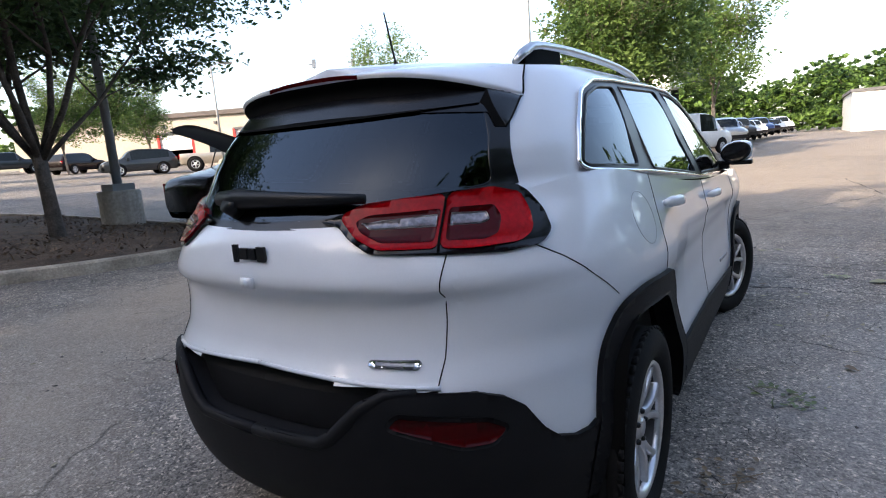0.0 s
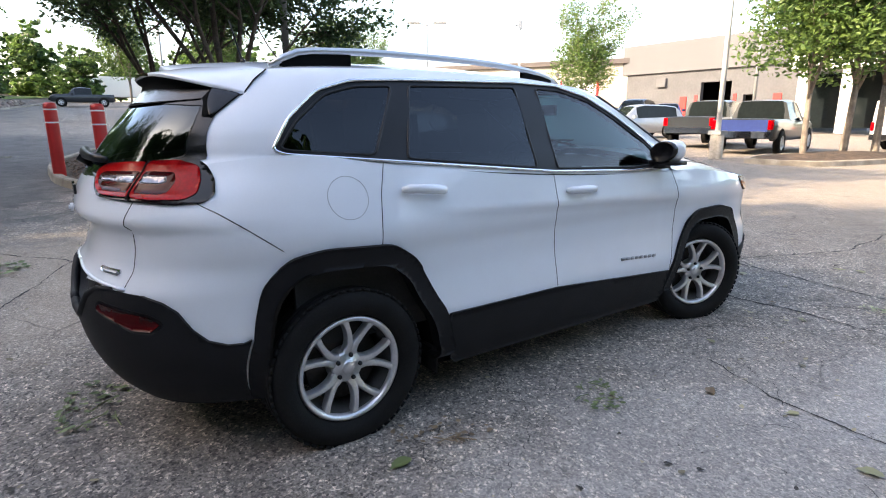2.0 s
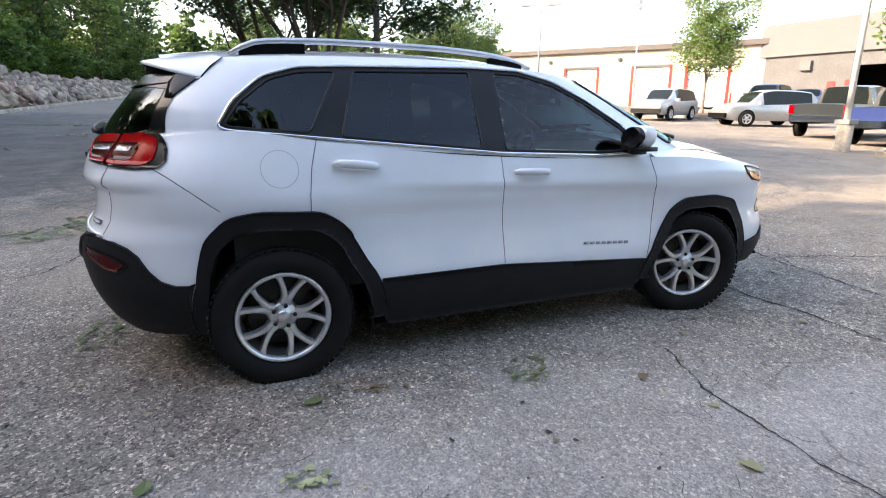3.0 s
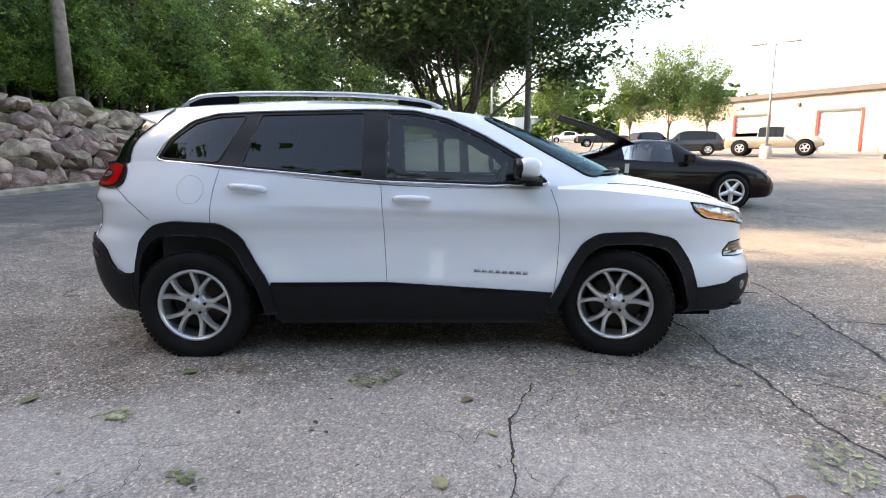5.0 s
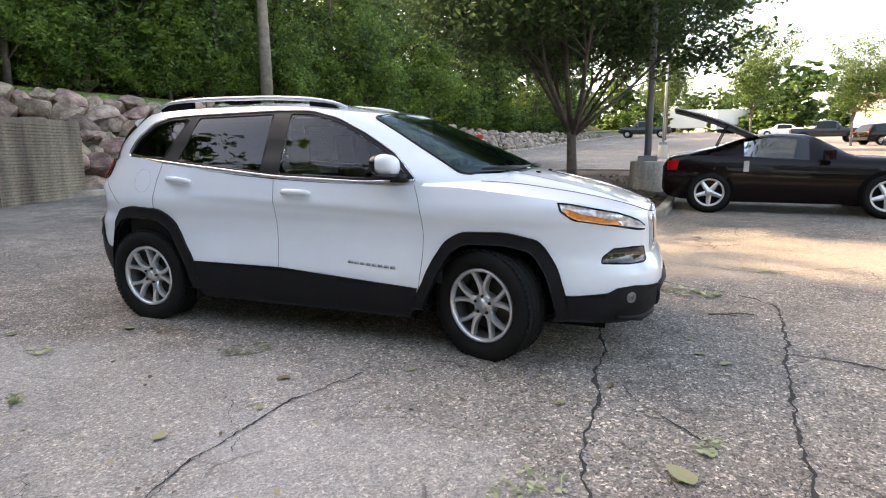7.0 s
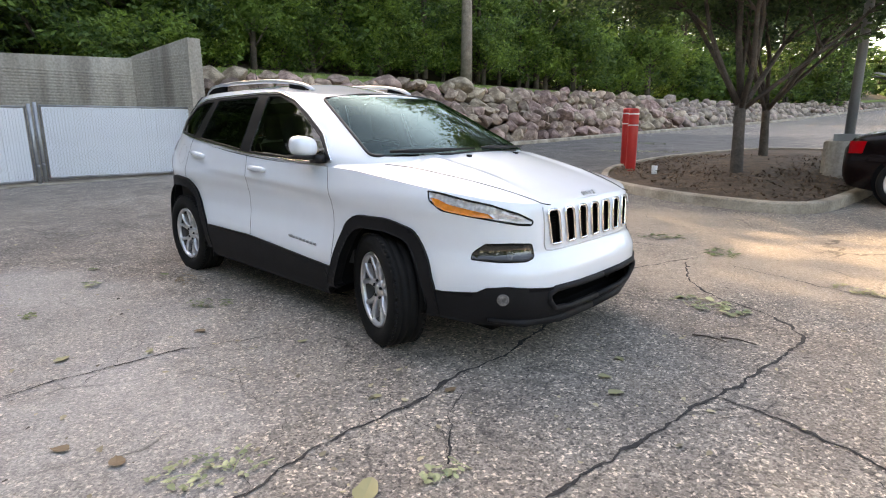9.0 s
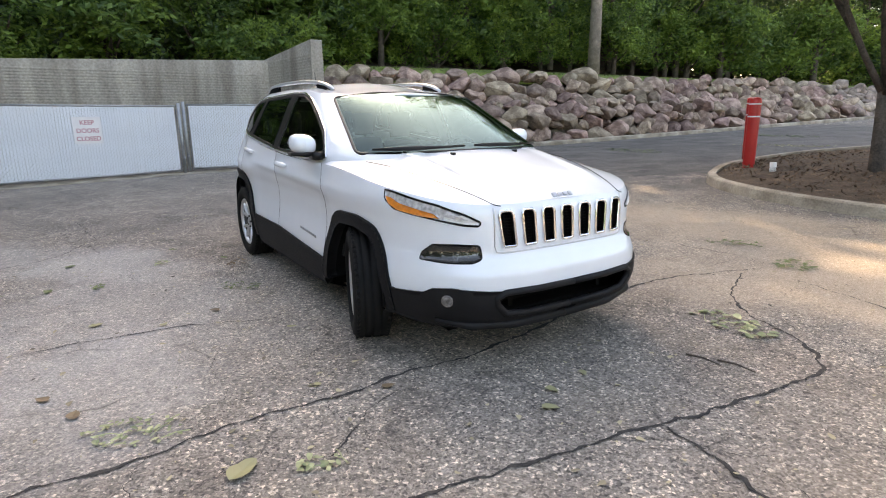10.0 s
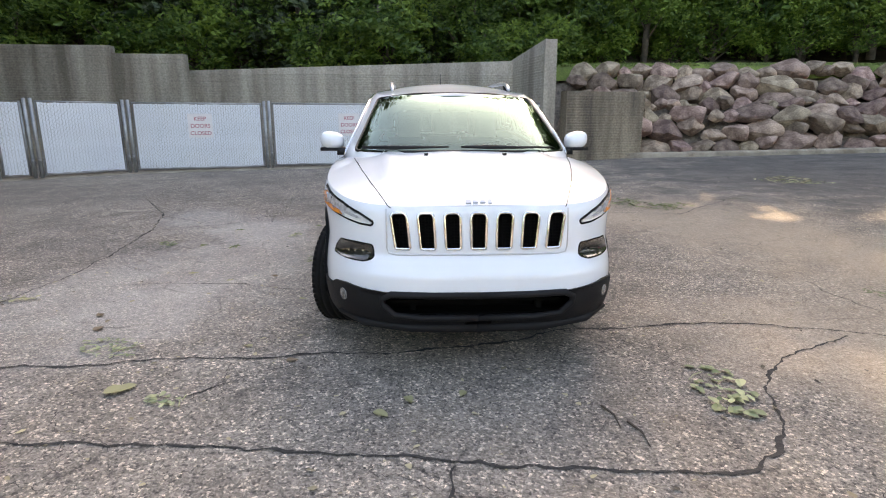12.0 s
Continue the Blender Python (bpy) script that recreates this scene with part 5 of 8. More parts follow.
    piece("steering_wheel", *moved(join(tube([(0.185 * math.cos(a), 0.185 * math.sin(a), 0) for a in [2 * math.pi * i / 28 for i in range(28)]], 0.015, 7, True), boxl(-0.17, 0.17, -0.03, 0.03, -0.01, 0.01), boxl(-0.03, 0.03, -0.17, 0.02, -0.01, 0.01)), Matrix.Translation((0.68, 0.36, 1.05)) @ Matrix.Rotation(radians(-66), 4, "Y") @ Matrix.Rotation(math.pi / 2, 4, "Z")), TRIM, SUV)
    piece("cabin_floor", *boxl(-1.9, 1.3, -0.55, 0.55, 0.42, 0.46), DARK, SUV, smooth=False)
    for sg in (1, -1):
        piece("door_card", *boxl(-1.55, 1.05, sg * 0.80 - 0.01, sg * 0.80 + 0.01, 0.46, 1.085), SEATM, SUV, smooth=False)
    piece("rear_view_mirror", *moved(boxl(-0.02, 0.02, -0.12, 0.12, -0.035, 0.035), Matrix.Translation((0.62, 0, 1.455))), TRIM, SUV)


suv_front()


# ---- woods, trees ----
def rnd(a, b):
    return random.uniform(a, b)


def leaf_quads(points, size, spread, per, flat=0.6):
    """Small folded leaves in clumps round the points."""
    vs, fs = [], []
    for p in points:
        for _ in range(per):
            while True:
                d = Vector((rnd(-1, 1), rnd(-1, 1), rnd(-1, 1)))
                if d.length < 1:
                    break
            c = Vector(p) + Vector((d.x * spread, d.y * spread, d.z * spread * flat))
            a = Vector((rnd(-1, 1), rnd(-1, 1), rnd(-0.7, 0.5))).normalized()
            b = a.cross(Vector((rnd(-1, 1), rnd(-1, 1), rnd(-1, 1)))).normalized()
            s = size * rnd(0.65, 1.25)
            n = a.cross(b)
            i = len(vs)
            vs += [c - a * s, c + b * s * 0.48 + n * s * 0.15, c + a * s, c - b * s * 0.48 + n * s * 0.15]
            fs += [(i, i + 1, i + 2), (i, i + 2, i + 3)]
    return vs, fs


def limbs(height, trunk_r, fork, spread, n_main, droop=0.0, levels=2):
    """Trunk and branches of a tree, and the twig ends that carry leaves."""
    lumps, ends = [], []
    lean = Vector((rnd(-0.03, 0.03), rnd(-0.03, 0.03), 0)) * height
    pts = [Vector((0, 0, -0.15)), Vector((0, 0, 0.05)), Vector((0, 0, fork * 0.6)) + lean * 0.3, Vector((0, 0, fork)) + lean * 0.5]
    lumps.append(tube(pts, [trunk_r * 1.45, trunk_r * 1.2, trunk_r, trunk_r * 0.95], 10))
    top = pts[-1]

    def grow_limb(p, d, length, r, lev):
        path, rr = [p], [r]
        k = 5
        for i in range(k):
            d = (d + Vector((rnd(-0.2, 0.2), rnd(-0.2, 0.2), rnd(-0.08, 0.16) - droop * 0.1))).normalized()
            p = p + d * length / k
            path.append(p)
            rr.append(max(r * (1 - (i + 1) / k * 0.72), 0.006))
            if lev < levels and i >= 1:
                for _ in range(2 if lev == 0 else 2):
                    sd = (d + Vector((rnd(-1, 1), rnd(-1, 1), rnd(-0.5, 0.55)))).normalized()
                    grow_limb(p, sd, length * rnd(0.32, 0.52), rr[-1] * 0.6, lev + 1)
            if lev >= 1:
                ends.append(p + Vector((rnd(-0.1, 0.1), rnd(-0.1, 0.1), rnd(-0.1, 0.1))))
        ends.append(p)
        lumps.append(tube(path, rr, (8, 5, 4)[min(lev, 2)]))
    for i in range(n_main):
        a = 2 * math.pi * (i + rnd(-0.25, 0.25)) / n_main
        tilt = rnd(0.35, 0.95) * spread
        d = Vector((math.cos(a) * tilt, math.sin(a) * tilt, 1)).normalized()
        grow_limb(top + Vector((0, 0, -rnd(0, fork * 0.18))), d, (height - fork) * rnd(0.75, 1.0) * (1.0 if tilt < 0.6 else 0.85), trunk_r * rnd(0.42, 0.6), 0)
    grow_limb(top, Vector((rnd(-0.15, 0.15), rnd(-0.15, 0.15), 1)).normalized(), (height - fork) * 0.95, trunk_r * 0.6, 0)
    return join(*lumps), ends


def broadleaf(name, label, height, trunk_r, fork, spread, n_main, leaf, clump, per, leafm, bark, seed, keep=1.0, category="tree", group="", fill=None):
    random.seed(seed)
    wood, ends = limbs(height, trunk_r, fork, spread, n_main)
    ends = [e for e in ends if random.random() < keep]
    t = thing(name, pose(0, 0, -50), label, category, group)
    piece("trunk", *wood, bark, t)
    crown = [leaf_quads(ends, leaf, clump, per)]
    if fill:
        # hanging outer clumps of the crown: radii, height of its middle, count, leaves in each
        rx, ry, rz, zc, n, k = fill
        pts = []
        off = Vector((seed * 1.3, 0, 0))
        while len(pts) < n:
            d = Vector((random.gauss(0, 1), random.gauss(0, 1), random.gauss(0, 1))).normalized()
            q = random.random() ** 0.45 * (0.86 + 0.34 * noise.noise(d * 2.1 + off))
            p = Vector((d.x * rx * q, d.y * ry * q, zc + d.z * rz * q * (0.72 if d.z < 0 else 1.0)))
            if noise.noise(p * 0.75 + off) > -0.22:
                pts.append(p)
        crown.append(leaf_quads(pts, leaf, clump * 1.05, k))
    piece("crown", *join(*crown), leafm, t, smooth=False)
    return t


def shrubby(name, label, height, width, leaf, n, leafm, seed, low=0.0, category="tree", group="woods", conifer=False):
    """A woodland tree seen as a wall of leaf: slim trunk, crown of uneven clumps nearly to the ground."""
    random.seed(seed)
    t = thing(name, pose(0, 0, -50), label, category, group)
    wood = [tube([(0, 0, -0.3), (0.05, 0.0, height * 0.4), (0.1, 0.1, height * 0.9)], [0.16, 0.12, 0.03], 8)]
    pts = []
    if conifer:
        for k in range(n):
            z = low + (height - low) * (k / n)
            r = width * (1 - (z - low) / (height - low)) ** 0.8 + 0.1
            a = k * 2.4 + rnd(-0.4, 0.4)
            for q in (0.35, 0.6, 0.85, 1.0):
                pts.append((r * q * math.cos(a), r * q * math.sin(a), z - r * q * 0.25 + rnd(-0.1, 0.1)))
    else:
        blobs = [(rnd(-0.6, 0.6) * width, rnd(-0.6, 0.6) * width, rnd(low + 0.8, height * 0.92), rnd(0.35, 0.75) * width) for _ in range(16)]
        for bx, by, bz, br in blobs:
            wood.append(tube([(0.03, 0, max(0.3, bz - br * 1.3)), (bx * 0.6, by * 0.6, bz - br * 0.5), (bx, by, bz)], [0.05, 0.035, 0.012], 5))
        for k in range(n):
            bx, by, bz, br = random.choice(blobs)
            d = Vector((random.gauss(0, 1), random.gauss(0, 1), random.gauss(0, 1))).normalized() * br * random.random() ** 0.35
            pts.append((bx + d.x, by + d.y, max(low, bz + d.z * 0.8)))
    piece("trunk", *join(*wood), BARK, t)
    piece("crown", *leaf_quads(pts, leaf, 0.34 if not conifer else 0.28, 9), leafm, t, smooth=False)
    return t


def put(tree, spots):
    """The tree at its first spot and copies of it at the others: (x, y, z, turn, scale)."""
    for i, (x, y, z, turn, sc) in enumerate(spots):
        m = pose(x, y, z, 0, 0, turn)
        if i == 0:
            tree.matrix_world = m
            tree.scale = (sc, sc, sc)
        else:
            o = copy_thing(tree, m)
            o.scale = (sc, sc, sc)


ISLAND = broadleaf("pear_tree", "island pear tree with forked dark trunk and dense green crown", 7.2, 0.10, 1.35, 1.25, 7, 0.066, 0.42, 11, LEAF, BARK, 3, 0.95, "tree", "", (4.7, 4.4, 3.2, 4.8, 2300, 14))
put(ISLAND, [(0.74, 8.35, ground_z(0, 8.35) + 0.12, 20, 1.0)])
ISLAND2 = broadleaf("pear_tree", "second island pear tree with forked dark trunk and wide crown", 7.0, 0.09, 1.35, 1.2, 7, 0.062, 0.40, 12, LEAF, BARK, 8, 0.9, "tree", "", (3.9, 3.9, 2.9, 4.8, 1700, 13))
put(ISLAND2, [(0.2, 12.3, ground_z(0, 12.3) + 0.1, 130, 1.0)])


# ---- rock retaining wall ----
def wall_line(s):
    """Foot of the rock wall at distance s along it: point and outward normal."""
    fx = curve((3.0, -13.0), (4.5, -12.75), (8, -12.1), (13, -11.2), (20, -10.5), (30, -9.8), (42, -8.6), (60, -5.0), (85, 3.0))
    y = s
    x = fx(y)
    t = Vector((fx(y + 0.5) - fx(y - 0.5), 1.0, 0)).normalized()
    return Vector((x, y, 0)), Vector((t.y, -t.x, 0))


def boulder(seed, sub=2):
    random.seed(seed)
    bm = bmesh.new()
    bmesh.ops.create_icosphere(bm, subdivisions=sub, radius=0.5)
    off = Vector((seed * 3.1, seed * 1.7, 0))
    cuts = [(Vector((rnd(-1, 1), rnd(-1, 1), rnd(-1, 1))).normalized(), rnd(0.25, 0.40)) for _ in range(15)]
    for v in bm.verts:
        v.co *= 1 + 0.12 * noise.noise(v.co * 2.0 + off)
        for n, d in cuts:
            k = v.co.dot(n)
            if k > d:
                v.co -= n * (k - d) * 0.97
        v.co *= 1.22 + 0.03 * noise.noise(v.co * 7 + off)
    me = bpy.data.meshes.new("boulder")
    bm.to_mesh(me)
    bm.free()
    me.materials.append(ROCK)
    me.polygons.foreach_set("use_smooth", [True] * len(me.polygons))
    me.set_sharp_from_angle(angle=radians(22))
    return me


def rock_wall():
    v, f = [], []
    ss = [4.1 + 0.8 * i for i in range(101)]
    prof = [(0.70, 0.0), (0.1, 0.22), (-0.40, 0.6), (-0.62, 1.2), (-0.95, 1.42), (-1.45, 1.6), (-1.9, 2.1), (-2.25, 2.6), (-2.9, 2.86)]
    def hh(s):
        return curve((5, 1.05), (9, 1.0), (18, 0.88), (30, 0.72), (45, 0.5), (60, 0.3), (90, 0.15))(s)
    for s in ss:
        p, n = wall_line(s)
        g = ground_z(p.x, p.y)
        for o, h in prof:
            v.append(p + n * o + Vector((0, 0, g + h * hh(s) - 0.02)))
    k = len(prof)
    for i in range(len(ss) - 1):
        for j in range(k - 1):
            f.append((i * k + j, i * k + j + 1, (i + 1) * k + j + 1, (i + 1) * k + j))
    wall = piece("rock_wall", v, f, GRAVEL)
    tagged(wall, "tiered retaining wall of brown and grey field boulders", "retaining wall", kind="structure")
    meshes = [boulder(20 + i, 3) for i in range(14)]
    coarse = [boulder(20 + i, 2) for i in range(8)]
    random.seed(5)
    far = []
    count = 0
    rows = [(0.12, 0.24, 0.66), (-0.08, 0.70, 0.66), (-0.30, 1.14, 0.60), (-0.62, 1.46, 0.40), (-1.32, 1.72, 0.60), (-1.52, 2.15, 0.62), (-1.80, 2.55, 0.58)]
    for ri, (o, h, size) in enumerate(rows):
        s = 4.15 + 0.12 * ri
        while s < 66:
            w = size * (rnd(0.75, 1.1) if random.random() < 0.4 else rnd(1.1, 1.75))
            s += w * 0.5
            p, n = wall_line(s)
            q = hh(s)
            sc = w * (0.75 + 0.25 * q) * (1.0 if q > 0.6 else 0.9)
            pos = p + n * (o + rnd(-0.1, 0.1)) + Vector((0, 0, ground_z(p.x, p.y) + h * q + rnd(-0.13, 0.13)))
            m = Matrix.Translation(pos) @ Euler((rnd(-0.25, 0.25), rnd(-0.25, 0.25), math.atan2(n.y, n.x) + math.pi / 2 + rnd(-0.3, 0.3))).to_matrix().to_4x4() @ Matrix.Diagonal((sc * 1.22, sc * rnd(0.85, 1.05), min(sc * rnd(0.72, 0.95), 0.70), 1))
            if s < 33 and count < 300:
                ob = new("boulder", random.choice(meshes))
                ob.parent = wall
                ob.matrix_local = m
                count += 1
            else:
                far.append((m, random.choice(coarse)))
            s += w * 0.5 - 0.05
    vs, fs = [], []
    for m, me in far:
        o = len(vs)
        vs += [m @ x.co for x in me.vertices]
        fs += [tuple(i + o for i in pl.vertices) for pl in me.polygons]
    piece("far_boulders", vs, fs, mat("far_field_stone", (0.40, 0.315, 0.255), 0.9, var=0.35, scale=2.6, fine=22, bump=0.6, bump_scale=9, tint=(0.15, 0.12, 0.10), per="island", hue=0.02), wall, kind="stuff")
    # kerb at the foot
    v, f = [], []
    for s in ss:
        p, n = wall_line(s)
        g = ground_z(p.x, p.y)
        for o, h in ((0.95, -0.05), (0.93, 0.10), (0.90, 0.13), (0.72, 0.14), (0.70, 0.0)):
            v.append(p + n * o + Vector((0, 0, g + h)))
    for i in range(len(ss) - 1):
        for j in range(4):
            f.append((i * 5 + j, i * 5 + j + 1, (i + 1) * 5 + j + 1, (i + 1) * 5 + j))
    tagged(piece("kerb_rock_wall", v, f, KERB, smooth=False), "pale concrete kerb along the rock wall", "kerb", kind="structure")
    # grass and wood floor on top
    v, f = [], []
    prof = [(-1.90, 2.35), (-2.08, 2.78), (-2.5, 2.90), (-3.6, 2.99), (-5.5, 3.15), (-7.5, 3.6), (-12, 5.2), (-30, 6.5), (-120, 7.5)]
    for s in ss:
        p, n = wall_line(s)
        g = ground_z(p.x, p.y)
        for j, (o, h) in enumerate(prof):
            v.append(p + n * o + Vector((0, 0, g + h * (hh(s) if h < 4 else max(hh(s), 0.5)))))
    k = len(prof)
    bank, wood = [], []
    for i in range(len(ss) - 1):
        for j in range(k - 1):
            (bank if j < 4 else wood).append((i * k + j, i * k + j + 1, (i + 1) * k + j + 1, (i + 1) * k + j))
    tagged(piece("grass_bank", v, bank, GRASS), "narrow strip of lawn above the rocks", "grass", kind="structure")
    tagged(piece("woodland_ground", v, wood, SOIL), "dark leaf litter floor of the woods", "ground", kind="structure")
    # tufts that soften the grass edge
    random.seed(9)
    vs, fs = [], []
    for _ in range(16000):
        s = 4.2 + 40 * random.random() ** 1.5
        p, n = wall_line(s)
        c = p + n * rnd(-4.6, -2.05)
        g = ground_z(p.x, p.y) + (2.80 + max(0, -(c - p).dot(n) - 2.05) * 0.11) * hh(s) - 0.01
        a = rnd(0, 6.28)
        h = rnd(0.03, 0.09)
        i = len(vs)
        d = Vector((math.cos(a), math.sin(a), 0)) * 0.03
        vs += [c + d + Vector((0, 0, g)), c - d + Vector((0, 0, g)), c + Vector((rnd(-0.05, 0.05), rnd(-0.05, 0.05), g + h))]
        fs.append((i, i + 1, i + 2))
    tagged(piece("grass_tufts", vs, fs, leaf_mat("grass_blade", (0.07, 0.12, 0.02), (0.16, 0.20, 0.05), 0.2), smooth=False), "short grass along the bank", "grass", kind="stuff")


rock_wall()


# ---- concrete walls and gates of the yard ----
def ribbed(name, p0, p1, h0, h1, z0, thick=0.28, rib=0.075, label="", jog=None, face=None):
    """Board-marked concrete wall between two points, with shallow horizontal ribs; jog: (share, height) steps along its top, with the height at the end of a sloping one."""
    p0, p1 = Vector(p0), Vector(p1)
    d = (p1 - p0)
    L = d.length
    d.normalize()
    n = Vector((-d.y, d.x, 0))
    lumps = []
    cols = [(0, h0), *(jog or []), (1, h1)]
    for i in range(len(cols) - 1):
        a, h = cols[i][:2]
        b = cols[i + 1][0]
        if b - a < 1e-6:
            continue
        h2 = (cols[i][2] if len(cols[i]) > 2 else h) if jog else h1
        q = [p0 + d * L * a, p0 + d * L * b]
        prof, z = [(0.0, 0.0)], 0.05
        while z < min(h, h2) - 0.08:
            prof += [(z, 0.0), (z + 0.006, 0.012), (z + rib * 0.55, 0.012), (z + rib * 0.55 + 0.006, 0.0)]
            z += rib
        prof.append((None, 0.0))
        k = len(prof)
        v = []
        for p, top in ((q[0], h), (q[1], h2)):
            for sgn in (0, 1):
                for zz, o in prof:
                    v.append(p + n * (thick + o if sgn else -o) + Vector((0, 0, z0 + (top if zz is None else zz))))
        f = []
        for j in range(k - 1):
            f += [(j, 2 * k + j, 2 * k + j + 1, j + 1), (k + j, k + j + 1, 3 * k + j + 1, 3 * k + j)]
            f += [(j, j + 1, k + j + 1, k + j), (2 * k + j, 3 * k + j, 3 * k + j + 1, 2 * k + j + 1)]
        f.append((k - 1, 3 * k - 1, 4 * k - 1, 2 * k - 1))
        lumps.append((v, f))
    ob = piece(name, *join(*lumps), face or CONC, smooth=False)
    return tagged(ob, label or "weathered board-marked concrete retaining wall", "wall", kind="structure")


ribbed("wall_yard_side", (-10.85, 3.72, 0), (-14.05, 3.32, 0), 3.46, 3.17, 0.0, 0.34)
ribbed("wall_yard_back", (-14.0, 3.7, 0), (-13.7, -24.0, 0), 3.18, 3.5, 0.0, 0.3, jog=[(0.0, 3.17, 2.78), (0.399, 3.27), (0.479, 3.51)])
ribbed("wall_low_return", (-11.0, 4.10, 0), (-11.62, 6.60, 0), 2.0, 2.0, 0.1, 0.35, label="low board-marked concrete wall beside the rocks", face=CONC_OLD)
ribbed("wall_low_end", (-11.64, 6.59, 0), (-13.2, 7.3, 0), 2.0, 2.0, 0.1, 0.3, label="end of the low concrete wall", face=CONC_OLD)
# panel joints of the back wall, and the dark stains that run down it
for i in range(8):
    y = 2.2 - 1.62 * i - 0.2 * (i % 2)
    tagged(piece("wall_joint", *boxl(-13.985 + 0.011 * (3.7 - y) / 27, -13.955, y - 0.045, y + 0.045, 0.02, 3.15 - 0.39 * min(1.0, (3.7 - y) / 11.05)), CONC, smooth=False), "narrow pilaster between panels of the concrete wall", "wall joint", "wall joints", kind="structure")


def chain_gate(p0, p1, sign=False, z0=0.0):
    """Chain-link gate with pale slats woven in, framed by steel tube, on two posts."""
    p0, p1 = Vector(p0), Vector(p1)
    d = p1 - p0
    L = d.length
    ang = math.degrees(math.atan2(d.y, d.x))
    g = thing("gate", pose(p0.x, p0.y, z0, 0, 0, ang), "chain-link yard gate filled with pale grey privacy slats" + (" and a sign" if sign else ""), "gate", "yard gates")
    H = 1.68
    for x in (0.06, L - 0.06):
        piece("gate_post", *tube([(x, 0, 0), (x, 0, H + 0.07)], 0.038, 10), GALV, g)
        piece("hinge", *tube([(x, -0.05, 0.35), (x, -0.05, 0.42)], 0.03, 8), GALV, g)
    fr = [(0.14, 0, 0.07), (L - 0.14, 0, 0.07), (L - 0.14, 0, H), (0.14, 0, H)]
    piece("gate_frame", *tube(fr, 0.026, 8, True), GALV, g)
    n = int((L - 0.34) / 0.06)
    w = (L - 0.34) / n
    me = mesh_of("slat", *boxl(-w * 0.46, w * 0.46, -0.004, 0.004, 0.095, H - 0.025), SLAT, smooth=False)
    for i in range(n):
        o = new("slat", me)
        o.parent = g
        o.matrix_local = pose(0.17 + w * (i + 0.5), rnd(-0.004, 0.004), rnd(-0.008, 0.008))
    wires = []
    pitch = 0.085
    k = int((L + H) / pitch)
    for s in (1, -1):
        for i in range(k):
            x = 0.16 + i * pitch - H * 0.5 * 0 - (H if s > 0 else 0) + (0 if s > 0 else 0)
            a, b = (x, 0.1), (x + H - 0.15, H - 0.05)
            if s < 0:
                a, b = (0.16 + i * pitch, 0.1), (0.16 + i * pitch - (H - 0.15), H - 0.05)
            t0, t1 = 0.0, 1.0
            dx = b[0] - a[0]
            lo, hi = 0.15, L - 0.15
            for bound, sgn in ((lo, 1), (hi, -1)):
                t = (bound - a[0]) / dx
                if sgn * dx > 0:
                    t0 = max(t0, t)
                else:
                    t1 = min(t1, t)
            if t1 - t0 > 0.02:
                pa = (a[0] + dx * t0, -0.011, a[1] + (b[1] - a[1]) * t0)
                pb = (a[0] + dx * t1, -0.011, a[1] + (b[1] - a[1]) * t1)
                wires.append(tube([pa, pb], 0.0022, 3))
    if wires:
        piece("chain_mesh", *join(*wires), GALV, g, kind="stuff")
    if sign:
        sg = piece("gate_sign", *boxl(L * 0.5 - 0.29, L * 0.5 + 0.29, -0.026, -0.018, 0.83, 1.43), SIGN, g, "white warning sign with faded red words", smooth=False)
        for i, word in enumerate(("KEEP", "DOORS", "CLOSED")):
            cu = bpy.data.curves.new("sign_word", "FONT")
            cu.body, cu.size, cu.align_x, cu.extrude, cu.offset = word, 0.135, "CENTER", 0.001, 0.002
            o = new("sign_word", cu)
            dg = bpy.context.evaluated_depsgraph_get()
            me = bpy.data.meshes.new_from_object(o.evaluated_get(dg))
            bpy.data.objects.remove(o)
            me.materials.clear()
            me.materials.append(SIGN_RED)
            o = new("sign_word", me)
            o.parent = sg
            o.matrix_local = pose(L * 0.5, -0.0275, 1.26 - 0.18 * i, 90, 0, 0)
    return g


random.seed(2)
POSTS = [(-7.55, -9.35), (-7.95, -8.7), (-9.25, -7.25), (-10.25, -4.12), (-11.35, 0.05), (-11.05, 3.62)]
for i in range(len(POSTS) - 1):
    chain_gate(POSTS[i], POSTS[i + 1], i in (2, 3), (0.02, 0.02, 0.02, 0.035, 0.07)[i])
# low concrete strip along the foot of the gates
v, f = [], []
for i, (x, y) in enumerate(POSTS):
    h = (0.02, 0.02, 0.02, 0.03, 0.045, 0.075)[i]
    v += [Vector((x + 0.30, y, -0.05)), Vector((x + 0.28, y, h - 0.004)), Vector((x - 0.25, y - 0.1, h)), Vector((x - 0.27, y - 0.1, -0.05))]
    if i:
        f += [(4 * i - 4 + k, 4 * i - 3 + k, 4 * i + 1 + k, 4 * i + k) for k in range(3)]
tagged(piece("gate_threshold", v, f, KERB, smooth=False), "concrete strip under the gates", "kerb", kind="structure")


